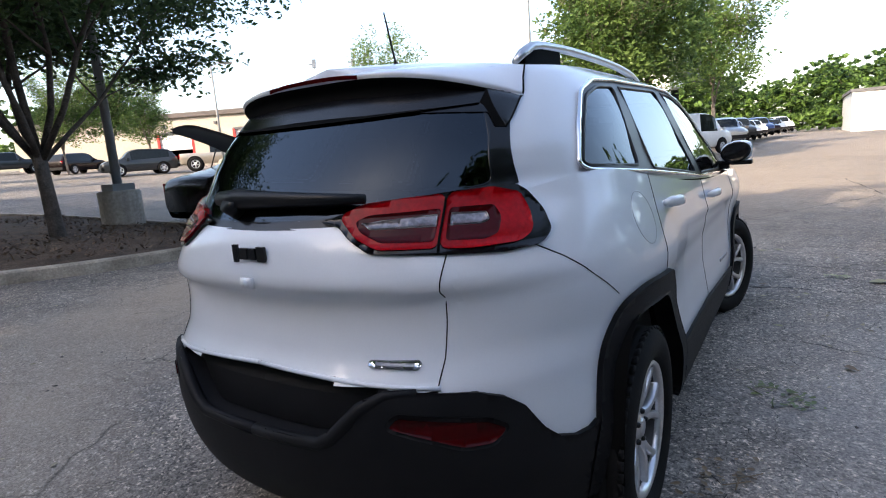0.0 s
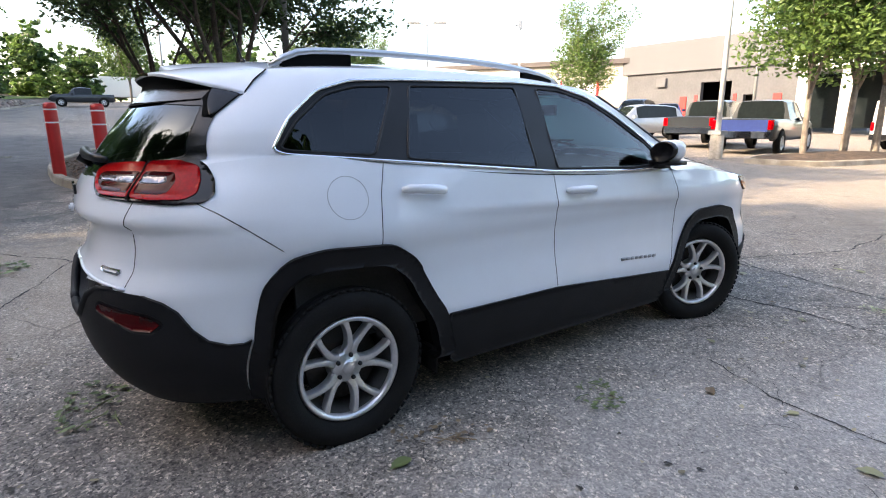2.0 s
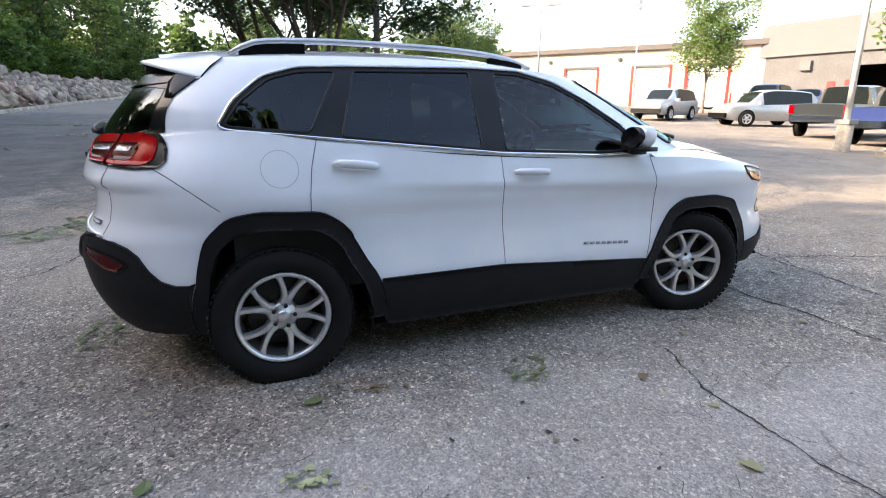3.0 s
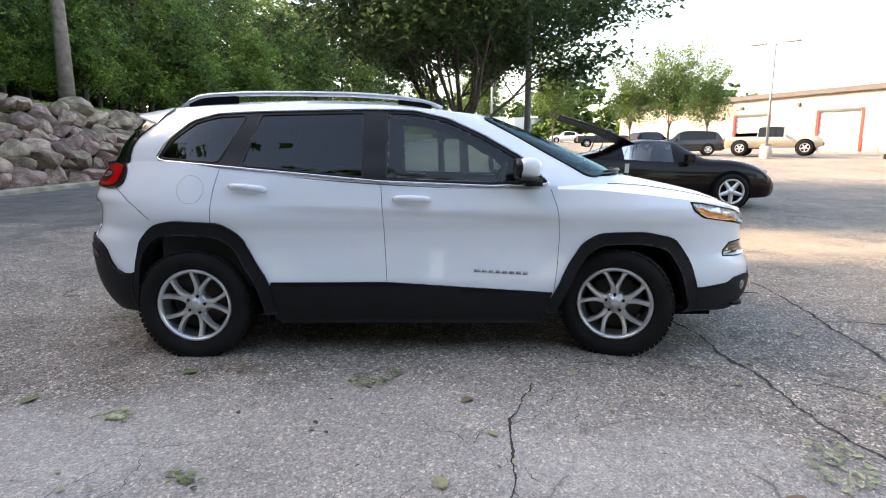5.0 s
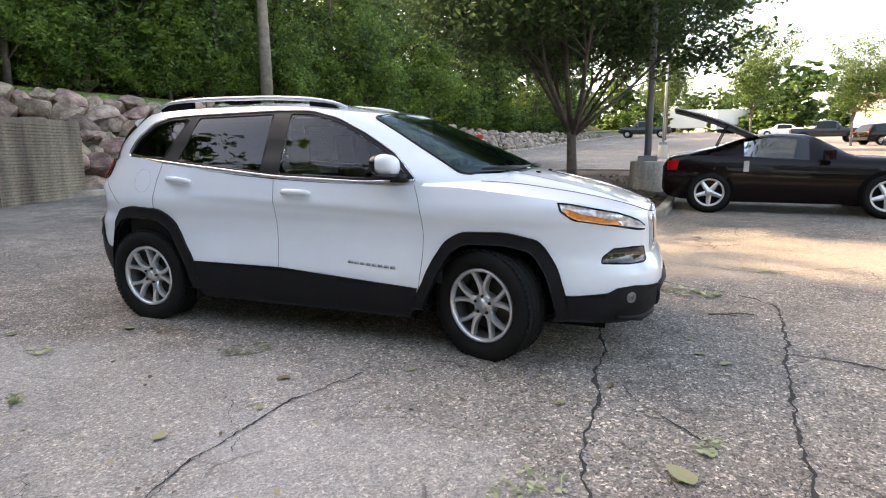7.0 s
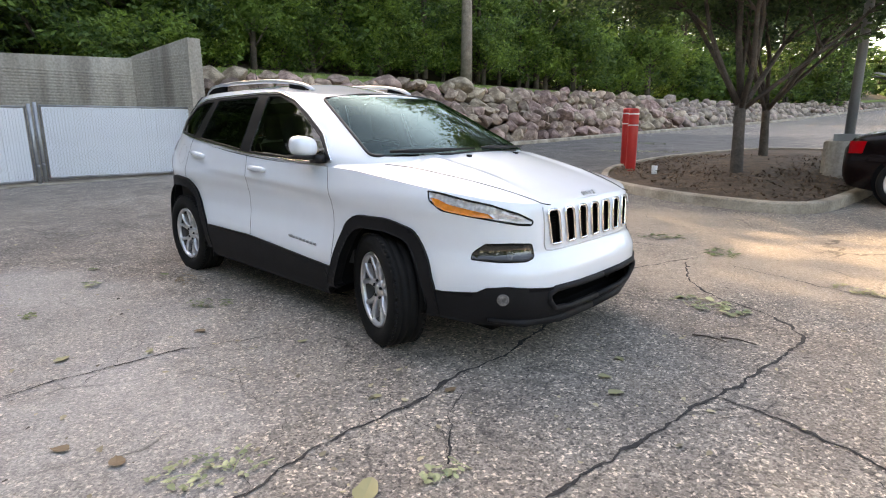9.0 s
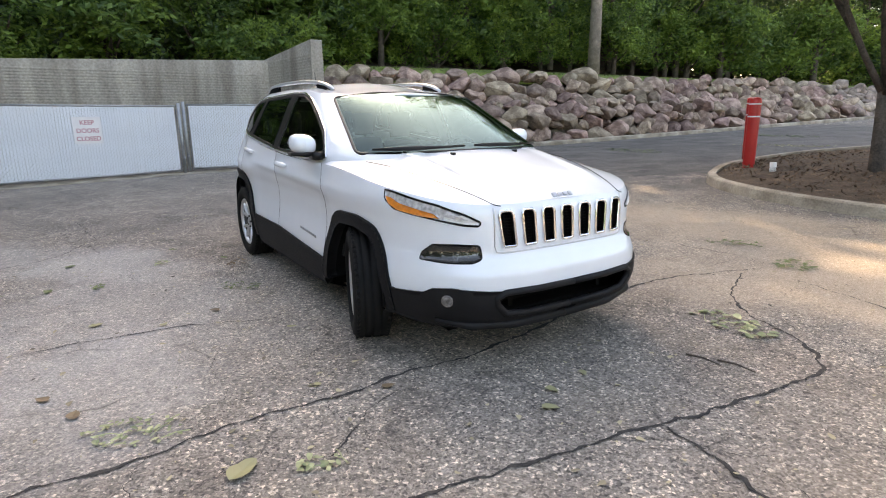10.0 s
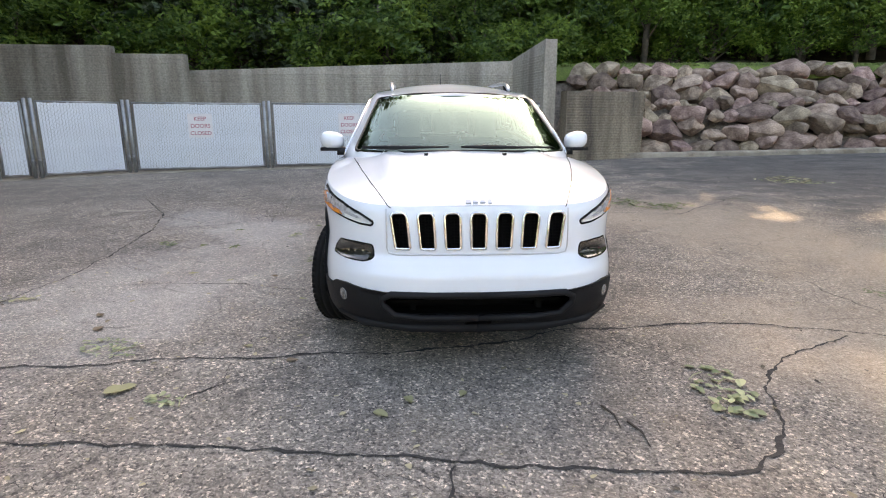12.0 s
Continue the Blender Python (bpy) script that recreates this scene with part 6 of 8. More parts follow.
# ---- island with kerb, mulch, bollards ----
def island(name, outline_pts, label, mulch_h=0.16, kerb_h=0.15):
    pts = [Vector((x, y, 0)) for x, y in rounded(outline_pts, 1.3, 8)]
    n = len(pts)
    c = sum(pts, Vector()) / n
    v, f = [], []
    prof = [(0.0, -0.06), (0.012, kerb_h - 0.02), (0.03, kerb_h), (0.15, kerb_h), (0.155, kerb_h - 0.04)]
    ring2 = [Vector((*q, 0)) for q in grow([(p.x, p.y) for p in pts], -1.0)]
    for p, q in zip(pts, ring2):
        dirn = (q - p).normalized()
        for o, h in prof:
            r = p + dirn * o
            v.append(r + Vector((0, 0, ground_z(r.x, r.y) + h)))
    k = len(prof)
    for i in range(n):
        j = (i + 1) % n
        for a in range(k - 1):
            f.append((i * k + a, i * k + a + 1, j * k + a + 1, j * k + a))
    tagged(piece("kerb_" + name, v, f, KERB, smooth=False), "worn concrete kerb round " + label, "kerb", kind="structure")
    v, f = [], []
    rings = 6
    for r in range(rings + 1):
        t = r / rings
        for p, q in zip(pts, ring2):
            e = p + (q - p).normalized() * 0.15
            e = e.lerp(c, t)
            z = ground_z(e.x, e.y) + kerb_h - 0.05 + mulch_h * math.sin(t * 1.57) + 0.03 * noise.noise(e * 2.5) * (t > 0)
            v.append(Vector((e.x, e.y, z)))
    for r in range(rings):
        for i in range(n):
            j = (i + 1) % n
            f.append((r * n + i, r * n + j, (r + 1) * n + j, (r + 1) * n + i))
    tagged(piece("mulch_" + name, v, f, MULCH), "dark bark mulch of " + label, "mulch", kind="structure")


island("near_island", [(-2.2, 8.9), (-1.2, 6.7), (0.5, 5.75), (2.5, 5.45), (2.85, 8.0), (2.8, 13.0), (2.3, 16.5), (-1.0, 16.5), (-2.3, 12.0)], "the near planted island")


random.seed(83)
vs, fs = [], []
while len(vs) < 4 * 3800:
    x, y = rnd(-2.0, 2.8), rnd(5.7, 13.5)
    if not inside([(-1.9, 8.9), (-1.0, 7.0), (0.5, 6.1), (2.4, 5.8), (2.6, 8.0), (2.6, 13.0), (-1.9, 12.0)], x, y):
        continue
    c = Vector((x, y, ground_z(x, y) + 0.115 + 0.10 * min(1.0, 0.8 * min(x + 2.0, 2.8 - x, y - 5.6)) + rnd(0.0, 0.03)))
    a = Vector((rnd(-1, 1), rnd(-1, 1), rnd(-0.5, 0.5))).normalized() * rnd(0.015, 0.05)
    b = a.cross(Vector((rnd(-0.4, 0.4), rnd(-0.4, 0.4), 1))).normalized() * rnd(0.006, 0.016)
    i = len(vs)
    vs += [c - a - b, c + a - b, c + a + b, c - a + b]
    fs.append((i, i + 1, i + 2, i + 3))
tagged(piece("mulch_chips", vs, fs, mat("shredded_bark", (0.17, 0.112, 0.072), 0.95, var=0.4, scale=6, fine=60, per="island"), smooth=False), "loose shredded bark chips on the planted island", "mulch", kind="stuff")


def bollard(x, y, h=1.35, lean=0.0):
    b = thing("bollard", pose(x, y, ground_z(x, y), lean, 0, 0), "red plastic bollard sleeve with a white band", "bollard", "red bollards")
    piece("sleeve", *revolve([(0.10, 0.0), (0.105, 0.02), (0.105, h - 0.06), (0.098, h - 0.02), (0.07, h), (0, h + 0.005)], 24, "z"), RED, b)
    for z in (h - 0.13, h - 0.36):
        piece("band", *revolve([(0.1055, z), (0.1075, z + 0.003), (0.1075, z + 0.022), (0.1055, z + 0.025)], 24, "z"), WHITE_P, b)
    return b


bollard(-1.43, 8.58, 1.42)
bollard(-2.08, 9.7, 1.42, 2.0)
pipe = thing("stub_pipe", pose(-0.62, 7.9, ground_z(-0.6, 7.9) + 0.1), "short white pipe standing in the mulch", "pipe")
piece("pipe", *tube([(0, 0, -0.05), (0, 0, 0.22)], 0.055, 14), WHITE_P, pipe)


def lamp_post(x, y, h, base_h, base_r, arms, label, square=0.07, z=None, paint=POLE):
    z = ground_z(x, y) if z is None else z
    t = thing("street_lamp", pose(x, y, z), label, "lamp post", "lot lights")
    b = 0.06
    piece("base", *revolve([(base_r, 0), (base_r, base_h - 0.03), (base_r - 0.03, base_h), (0, base_h)], 24, "z"), CONC, t, "concrete footing")
    piece("base_plate", *boxl(-0.2, 0.2, -0.2, 0.2, base_h, base_h + 0.12), POLE, t, smooth=False)
    piece("pole", *tube([(0, 0, base_h + 0.1), (0, 0, h)], [square * 1.15, square * 0.85], 10), paint, t)
    for a in arms:
        d = Vector((math.cos(a), math.sin(a), 0))
        piece("arm", *tube([(0, 0, h - 0.1), d * 0.5 + Vector((0, 0, h + 0.05))], 0.03, 6), POLE, t)
        m = Matrix.Translation(d * 0.9 + Vector((0, 0, h + 0.06))) @ Matrix.Rotation(a, 4, "Z")
        piece("lamp_head", *moved(boxl(-0.42, 0.42, -0.17, 0.17, -0.05, 0.06), m), POLE, t, smooth=False)
    return t


lamp_post(2.25, 9.3, 8.0, 0.78, 0.36, (0.6, 0.6 + math.pi), "grey steel lamp post on a tall concrete footing", z=ground_z(2.2, 9.3))


# ---- woods behind the walls, shade trees behind the lot, far trees ----
WOOD = [shrubby("woodland_tree", "tall dense deciduous woodland tree above the wall", h, w, 0.112, n, LEAF_WOOD, sd, 1.3) for h, w, n, sd in ((10.5, 2.7, 950, 11), (8.5, 2.6, 850, 12), (12.0, 3.0, 1050, 13))]
WOOD_BACK = [shrubby("woodland_tree", "tall woodland tree deep in the shade of the woods", h, w, 0.19, n, LEAF_WOOD, sd, 0.3) for h, w, n, sd in ((11.5, 3.2, 520, 17), (13.0, 3.4, 560, 18))]
UNDER = shrubby("understorey_bush", "leafy undergrowth bush at the edge of the woods", 3.4, 2.0, 0.115, 480, leaf_mat("bright_leaf", (0.040, 0.095, 0.014), (0.17, 0.27, 0.04), 0.42), 14, 0.0, "bush")
SAPLING = shrubby("maple_sapling", "bright green young maple at the edge of the woods", 5.6, 1.7, 0.105, 620, leaf_mat("maple_leaf", (0.07, 0.14, 0.02), (0.17, 0.27, 0.045), 0.45), 19, 1.1)
FIR = shrubby("spruce", "dark green spruce with drooping boughs", 9.5, 2.3, 0.16, 150, LEAF_FIR, 15, 0.3, "tree", "woods", True)
random.seed(31)
lists = [[], [], [], [], [], [], []]
for row, (o, step) in enumerate(((-6.2, 3.2), (-9.5, 3.6), (-13.5, 4.2))):
    s = 3.0 + row
    while s < 75:
        p, n = wall_line(max(s, 5.0))
        p = p + Vector((0, min(0, s - 5.0), 0))
        q = p + n * (o + rnd(-0.8, 0.8)) + Vector((rnd(-0.7, 0.7), rnd(-0.7, 0.7), 0))
        z = ground_z(p.x, p.y) + 3.3 * (1.0 if s < 20 else max(0.2, 1 - (s - 20) / 45))
        k = random.choice((0, 1, 2, 2)) if row == 0 and s < 40 else random.choice((5, 6))
        lists[k].append((q.x, q.y, z, rnd(0, 360), rnd(0.9, 1.15) * (1.0, 1.1, 1.2)[row] * ((0.68, 0.78, 0.78)[row] if 6.8 < s < 11.5 else 1.0)))
        if row == 0:
            for e in range(2):
                lists[3].append((q.x + rnd(-0.4, 1.4) * n.x, q.y + rnd(-1.7, 1.7), z - 0.3, rnd(0, 360), rnd(0.6, 1.0) * (1.0 if s < 24 else 1.45)))
        elif row == 1:
            lists[3].append((q.x + 1.2 * n.x, q.y + rnd(-1.2, 1.2), z - 0.3, rnd(0, 360), rnd(1.2, 1.6)))
        s += step * rnd(0.85, 1.2) * (1 + s / 60)
for row, x in enumerate((-17.2, -20.5, -25.0)):
    y = 5.0
    while y > -34:
        if row == 0:
            k = 4 if (y < 0 and random.random() < 0.4) else random.choice((0, 1, 2)) if y > -22 else 5
        else:
            k = random.choice((5, 6))
        lists[k].append((x + rnd(-0.9, 0.9), y, 2.2, rnd(0, 360), rnd(0.95, 1.12) * (0.95, 1.2, 1.3)[row]))
        if row < 2:
            lists[3].append((x + 1.4 + rnd(-0.4, 0.4), y + rnd(-1, 1), 2.0, rnd(0, 360), rnd(0.7, 1.1) * (1.0, 1.5)[row]))
        y -= rnd(2.5, 3.3)
for i in range(13):
    p, n = wall_line(6.0 + 2.0 * i)
    q = p + n * rnd(-16.5, -14.5)
    lists[3].append((q.x, q.y, ground_z(p.x, p.y) + 2.9, rnd(0, 360), rnd(1.7, 2.1)))
put(WOOD[0], lists[0])
put(UNDER, lists[3])
put(FIR, lists[4])
put(WOOD[1], lists[1])
put(WOOD[2], lists[2])
put(WOOD_BACK[0], lists[5])
put(WOOD_BACK[1], lists[6] + [(-15.5, 47.0, 1.8, 40, 0.95), (-12.0, 51.0, 1.8, 130, 0.95), (-9.0, 56.0, 1.8, 220, 0.9), (-6.0, 61.0, 1.8, 300, 0.9)])
put(SAPLING, [(x, y, ground_z(x, y) + dz, a, sc) for x, y, dz, a, sc in ((-16.9, 21.5, 2.9, 20, 1.15), (-17.0, 15.0, 3.0, 140, 0.95), (-14.9, 29.0, 2.2, 250, 1.2), (-17.8, 9.0, 3.2, 60, 0.9), (-16.2, 25.0, 2.6, 310, 0.9), (-13.6, 37.0, 1.6, 190, 1.3))])
# tall trees out of view beside the lot, added for their reflections and shade
TALL = shrubby("tall_tree", "tall broad deciduous tree on the sunny side", 11.6, 3.3, 0.32, 480, LEAF_WOOD, 16, 1.0, "tree", "shade trees")
put(TALL, [(x, y, 0.0, 47 * i, s) for i, (x, y, s) in enumerate(((-29, -21.5, 1.3), (-25, -19.4, 1.3), (-21.4, -19.9, 1.3), (-18, -18.8, 1.3), (-14.6, -19.2, 1.3), (-11.4, -17.3, 1.28), (-8.0, -14.6, 1.1), (-4.6, -12.9, 1.1), (-1.6, -11.2, 0.78), (1.4, -11.7, 0.74), (4.4, -11.6, 0.70), (-6.6, -17.2, 1.2), (-2.4, -15.4, 1.0), (1.6, -15.6, 0.85), (5.4, -15.6, 0.8), (8.4, -12.6, 0.55), (12.0, -13.2, 0.62), (15.8, -12.8, 0.6), (19.6, -13.4, 0.7), (23.6, -12.8, 0.7)))])
tagged(piece("yard_back_ground", [(-14.2, 4.0, 2.2), (-14.2, -60, 2.2), (-17.0, -60, 2.9), (-17.0, 4.5, 2.9), (-22.0, 5.0, 4.8), (-22.0, -60, 4.8), (-60, -60, 6.0), (-60, 9, 6.0)], [(0, 3, 2, 1), (3, 4, 5, 2), (4, 7, 6, 5)], SOIL), "leaf litter floor behind the yard wall", "ground", kind="structure")
# a pale tall trunk on the bank
t = thing("bare_tree", pose(-14.6, 18.4, 3.2), "tall bare grey trunk standing on the grass bank", "tree")
piece("trunk", *tube([(0, 0, -0.3), (0.02, 0, 2.5), (-0.05, 0.05, 6.0), (0.1, 0.0, 11)], [0.30, 0.26, 0.22, 0.15], 12), BARK_PALE, t)
random.seed(7)
piece("crown", *leaf_quads([(rnd(-2.2, 2.2), rnd(-2.2, 2.2), rnd(6.5, 12)) for _ in range(260)], 0.14, 0.5, 9), LEAF_WOOD, t, smooth=False)
# lot trees
LOT = broadleaf("lot_tree", "young green street tree in a mulch island", 6.8, 0.085, 1.9, 0.42, 5, 0.095, 0.40, 3, leaf_mat("sunlit_leaf", (0.048, 0.105, 0.02), (0.15, 0.235, 0.05), 0.45), BARK_PALE, 21, 0.8, "tree", "lot trees", (2.5, 2.5, 3.0, 4.1, 740, 9))
put(LOT, [(x, y, ground_z(x, y) + dz, a, s) for x, y, dz, a, s in ((16.7, 4.8, 0.2, 10, 0.95), (18.6, 4.4, 0.2, 100, 1.12), (19.7, 3.9, 0.2, 220, 1.15), (26.6, 22.2, 0.3, 70, 0.92), (14.3, 38.4, 0.4, 30, 0.75), (16.8, 37.6, 0.4, 140, 0.88), (20.4, 39.2, 0.4, 250, 0.78), (32, 3, 0.4, 0, 1.2), (9.0, 41, 0.6, 60, 0.9), (3.5, 44, 0.8, 260, 0.9))])
FAR = shrubby("far_tree", "distant tree in hazy summer leaf", 8.6, 3.3, 0.42, 430, LEAF_WOOD, 41, 0.0, "tree", "far trees")
random.seed(77)
spots = []
for i in range(22):
    a = radians(-12 + 2.3 * i * 0.9)
    d = rnd(95, 125)
    spots.append((-3 + d * math.cos(a), d * math.sin(a), 0.5, rnd(0, 360), rnd(0.9, 1.5)))
for i in range(16):
    a = radians(58 + 3.0 * i)
    d = rnd(78, 98)
    spots.append((d * math.cos(a), d * math.sin(a), ground_z(0, d * math.sin(a)), rnd(0, 360), rnd(0.7, 1.1)))
for x, y in ((34, -14), (40, -17), (47, -14), (55, -16), (63, -13), (72, -15), (82, -12)):
    spots.append((x, y, 0, rnd(0, 360), rnd(0.9, 1.2)))
put(FAR, spots)


# ---- other vehicles ----
CARGLASS = mat("dark_car_glass", (0.012, 0.016, 0.017), 0.08, var=0.2, spec=0.28)


def paint_of(name, c, metal=0.2):
    return mat(name, c, 0.3, metal, var=0.06, coat=0.6, fine=120, spec=0.2)


def small_wheel_meshes(r, rim_r, w=0.2):
    ty = mesh_of("tyre", *revolve([(rim_r, w / 2 - 0.02), (rim_r + 0.02, w / 2), (r - 0.03, w / 2), (r, w / 2 - 0.03), (r, -w / 2 + 0.03), (r - 0.03, -w / 2), (rim_r, -w / 2)], 28), RUBBER)
    sp = [revolve([(rim_r, w / 2 - 0.01), (rim_r - 0.02, w / 2 - 0.005), (rim_r - 0.035, w / 2 - 0.03), (rim_r - 0.04, 0)], 28)]
    for i in range(5):
        a = 2 * math.pi * i / 5
        m = Matrix.Rotation(a, 4, "Y")
        sp.append(moved(([Vector(p) for p in ((0.0, w / 2 - 0.03, -0.05), (rim_r - 0.02, w / 2 - 0.015, -0.028), (rim_r - 0.02, w / 2 - 0.015, 0.028), (0.0, w / 2 - 0.03, 0.05), (0.0, w / 2 - 0.07, -0.05), (rim_r - 0.02, w / 2 - 0.06, -0.03), (rim_r - 0.02, w / 2 - 0.06, 0.03), (0, w / 2 - 0.07, 0.05))], [(0, 1, 2, 3), (0, 4, 5, 1), (3, 2, 6, 7)]), m))
    sp.append(revolve([(0, w / 2 - 0.02), (0.06, w / 2 - 0.025), (0.07, w / 2 - 0.05)], 16))
    rim = mesh_of("rim", *join(*sp), ALLOY)
    dk = mesh_of("brake_disc", *revolve([(0, 0.0), (rim_r - 0.03, 0.0)], 20), DARK)
    return ty, rim, dk


def vehicle(name, label, place, width, st, paint, wheels, wr, rim_r, category="car", tail=(), head=(), bump=CLAD, group="parked vehicles", pane=None):
    """st: stations along x (rear to front): (x, z_bottom, z_belt, z_top, top share of width, width share, glass) where glass marks the span to the next
    station: 's' side window, 'e' sloping screen, '' none."""
    car = thing(name, place, label, category, group)
    W = width / 2
    v, body, glassf = [], [], []
    names = [curve(*[(q[0], q[m]) for q in st]) for m in range(1, 6)]
    fine = []
    for i in range(len(st) - 1):
        kk = 4 if st[i + 1][0] - st[i][0] > 0.15 else 2
        for j in range(kk):
            x = st[i][0] + (st[i + 1][0] - st[i][0]) * j / kk
            fine.append((x, *[c(x) for c in names], st[i][6]))
    st = fine + [st[-1]]
    for x, zb, zl, zt, tw, ws, g in st:
        w = W * ws
        mid = zb + (zl - zb) * 0.55
        cab = zt - zl > 0.2
        sec = [(w * 0.90, zb), (w * 0.985, zb + 0.10), (w, mid), (w * 0.985, zl - 0.06), (w * 0.955, zl), (w * tw + (0.03 if cab else 0), zt - (0.05 if cab else 0.012)), (w * tw * (0.9 if cab else 0.8), zt), (w * tw * 0.45, zt + 0.018), (0, zt + 0.024)]
        v += [Vector((x, y, z)) for y, z in sec]
    k = 9
    for i in range(len(st) - 1):
        for j in range(k - 1):
            q = (i * k + j, (i + 1) * k + j, (i + 1) * k + j + 1, i * k + j + 1)
            g = st[i][6]
            (glassf if (g == "s" and j == 4) or (g == "e" and j >= 6) else body).append(q)
    n = len(st)
    v += [Vector((st[0][0], 0, st[0][1])), Vector((st[-1][0], 0, st[-1][1]))]
    body.append(tuple(range(k)) + (n * k,))
    body.append((tuple((n - 1) * k + j for j in range(k)) + (n * k + 1,))[::-1])
    both_ = lambda f: join((v, f), mirrored((v, f)))
    ob = piece("body", *both_(body), paint, car)
    bm = bmesh.new()
    bm.from_mesh(ob.data)
    bmesh.ops.delete(bm, geom=[x for x in bm.verts if not x.link_faces], context="VERTS")
    bmesh.ops.remove_doubles(bm, verts=bm.verts[:], dist=1e-4)
    cr = bm.edges.layers.float.get("crease_edge")
    bm.to_mesh(ob.data)
    bm.free()
    ob.data.set_sharp_from_angle(angle=radians(38))
    runs = []
    for q in glassf:
        a, screen = q[0] // k, q[0] % k >= 5
        if runs and runs[-1][1] == screen and a - runs[-1][0] <= 1:
            runs[-1][0] = a
            runs[-1][2].append(q)
        else:
            runs.append([a, screen, [q]])
    for a, screen, faces in runs:
        halves = [(v, faces), mirrored((v, faces))]
        for lump in [join(*halves)] if screen else halves:
            g = piece("windscreen" if screen else "side_window", *lump, pane or CARGLASS, car)
            bm = bmesh.new()
            bm.from_mesh(g.data)
            bmesh.ops.delete(bm, geom=[x for x in bm.verts if not x.link_faces], context="VERTS")
            bmesh.ops.remove_doubles(bm, verts=bm.verts[:], dist=1e-4)
            bm.to_mesh(g.data)
            bm.free()
    ty, rim, dk = small_wheel_meshes(wr, rim_r)
    for x in wheels:
        for sg in (1, -1):
            # flat near-black disc on the body stands in for the shaded arch opening
            piece("wheel_arch", *moved(([Vector((wr * 1.16 * math.cos(a), 0.0, wr * 1.16 * math.sin(a))) for a in [math.pi * 2 * i / 24 for i in range(24)]], [tuple(range(24))]), Matrix.Translation((x, sg * (W + 0.002), wr + 0.02))), DARK, car)
            w = new("wheel", ty)
            w.parent = car
            w.matrix_local = pose(x, sg * (W - 0.05), wr, 0, 17, 0 if sg > 0 else 180)
            for nm, me in (("rim", rim), ("brake_disc", dk)):
                o = new(nm, me)
                o.parent = w
    x0, x1 = st[0][0], st[-1][0]
    for nm, x, zb in () if bump is None else (("rear_bumper", x0, st[0][1]), ("front_bumper", x1, st[-1][1])):
        d = -1 if x < 0 else 1
        piece(nm, *boxl(min(x, x + d * 0.09), max(x, x + d * 0.09), -W * 0.9, W * 0.9, zb + 0.02, zb + 0.24), bump, car, smooth=False)
    for lamps, m_, nm in ((tail, LENSR, "tail_lamp"), (head, CLEARL, "headlamp")):
        for (xa, xb, ya, yb, za, zb) in lamps:
            for sg in (1, -1):
                piece(nm, *boxl(xa, xb, min(sg * ya, sg * yb), max(sg * ya, sg * yb), za, zb), m_, car, smooth=False)
    for sg in (1, -1):
        fx = [s for s in st if s[6] == "s"]
        if fx:
            xm = fx[-1][0] + 0.35
            zm = fx[-1][2]
            piece("door_mirror", *boxl(xm - 0.07, xm + 0.07, min(sg * (W - 0.02), sg * (W + 0.18)), max(sg * (W - 0.02), sg * (W + 0.18)), zm, zm + 0.15), paint, car, smooth=False)
    return car


def at(x, y, yaw, dz=0.0):
    return pose(x, y, ground_z(x, y) + dz, 0, 0, yaw)


BLACK = mat("black_pearl_paint", (0.006, 0.0026, 0.003), 0.25, var=0.06, coat=0.25, fine=120, spec=0.12)
SILVER = paint_of("silver_paint", (0.42, 0.44, 0.46), 0.6)
GOLD = paint_of("champagne_paint", (0.46, 0.40, 0.32), 0.5)
NAVY = paint_of("navy_paint", (0.02, 0.04, 0.12))
DGREEN = paint_of("dark_grey_paint", (0.03, 0.035, 0.04))
WHITEV = paint_of("plain_white_paint", (0.74, 0.74, 0.72), 0.0)
BLUE = paint_of("blue_paint", (0.03, 0.07, 0.2))

SUV_ST = [(-2.25, 0.35, 0.95, 0.99, 0.85, 0.90, ""), (-2.18, 0.28, 1.02, 1.10, 0.84, 0.95, "e"), (-1.75, 0.26, 1.04, 1.56, 0.74, 1.0, "s"), (-0.95, 0.25, 1.02, 1.64, 0.74, 1.0, "s"), (-0.05, 0.25, 0.99, 1.66, 0.73, 1.0, "s"), (0.55, 0.25, 0.98, 1.56, 0.72, 1.0, "e"), (1.15, 0.25, 0.99, 1.08, 0.85, 1.0, ""), (1.7, 0.26, 0.94, 1.02, 0.86, 0.97, ""), (2.1, 0.30, 0.84, 0.90, 0.85, 0.90, ""), (2.22, 0.36, 0.74, 0.78, 0.8, 0.82, "")]
CAR_ST = [(-2.2, 0.35, 0.86, 0.90, 0.85, 0.88, ""), (-2.1, 0.26, 0.93, 1.00, 0.86, 0.94, ""), (-1.55, 0.24, 0.94, 1.03, 0.86, 1.0, "e"), (-1.05, 0.22, 0.93, 1.34, 0.72, 1.0, "s"), (-0.2, 0.22, 0.91, 1.43, 0.72, 1.0, "s"), (0.35, 0.22, 0.9, 1.38, 0.72, 1.0, "e"), (1.0, 0.22, 0.88, 0.97, 0.86, 1.0, ""), (1.7, 0.24, 0.80, 0.87, 0.86, 0.96, ""), (2.1, 0.28, 0.70, 0.75, 0.85, 0.88, ""), (2.2, 0.34, 0.6, 0.63, 0.8, 0.8, "")]
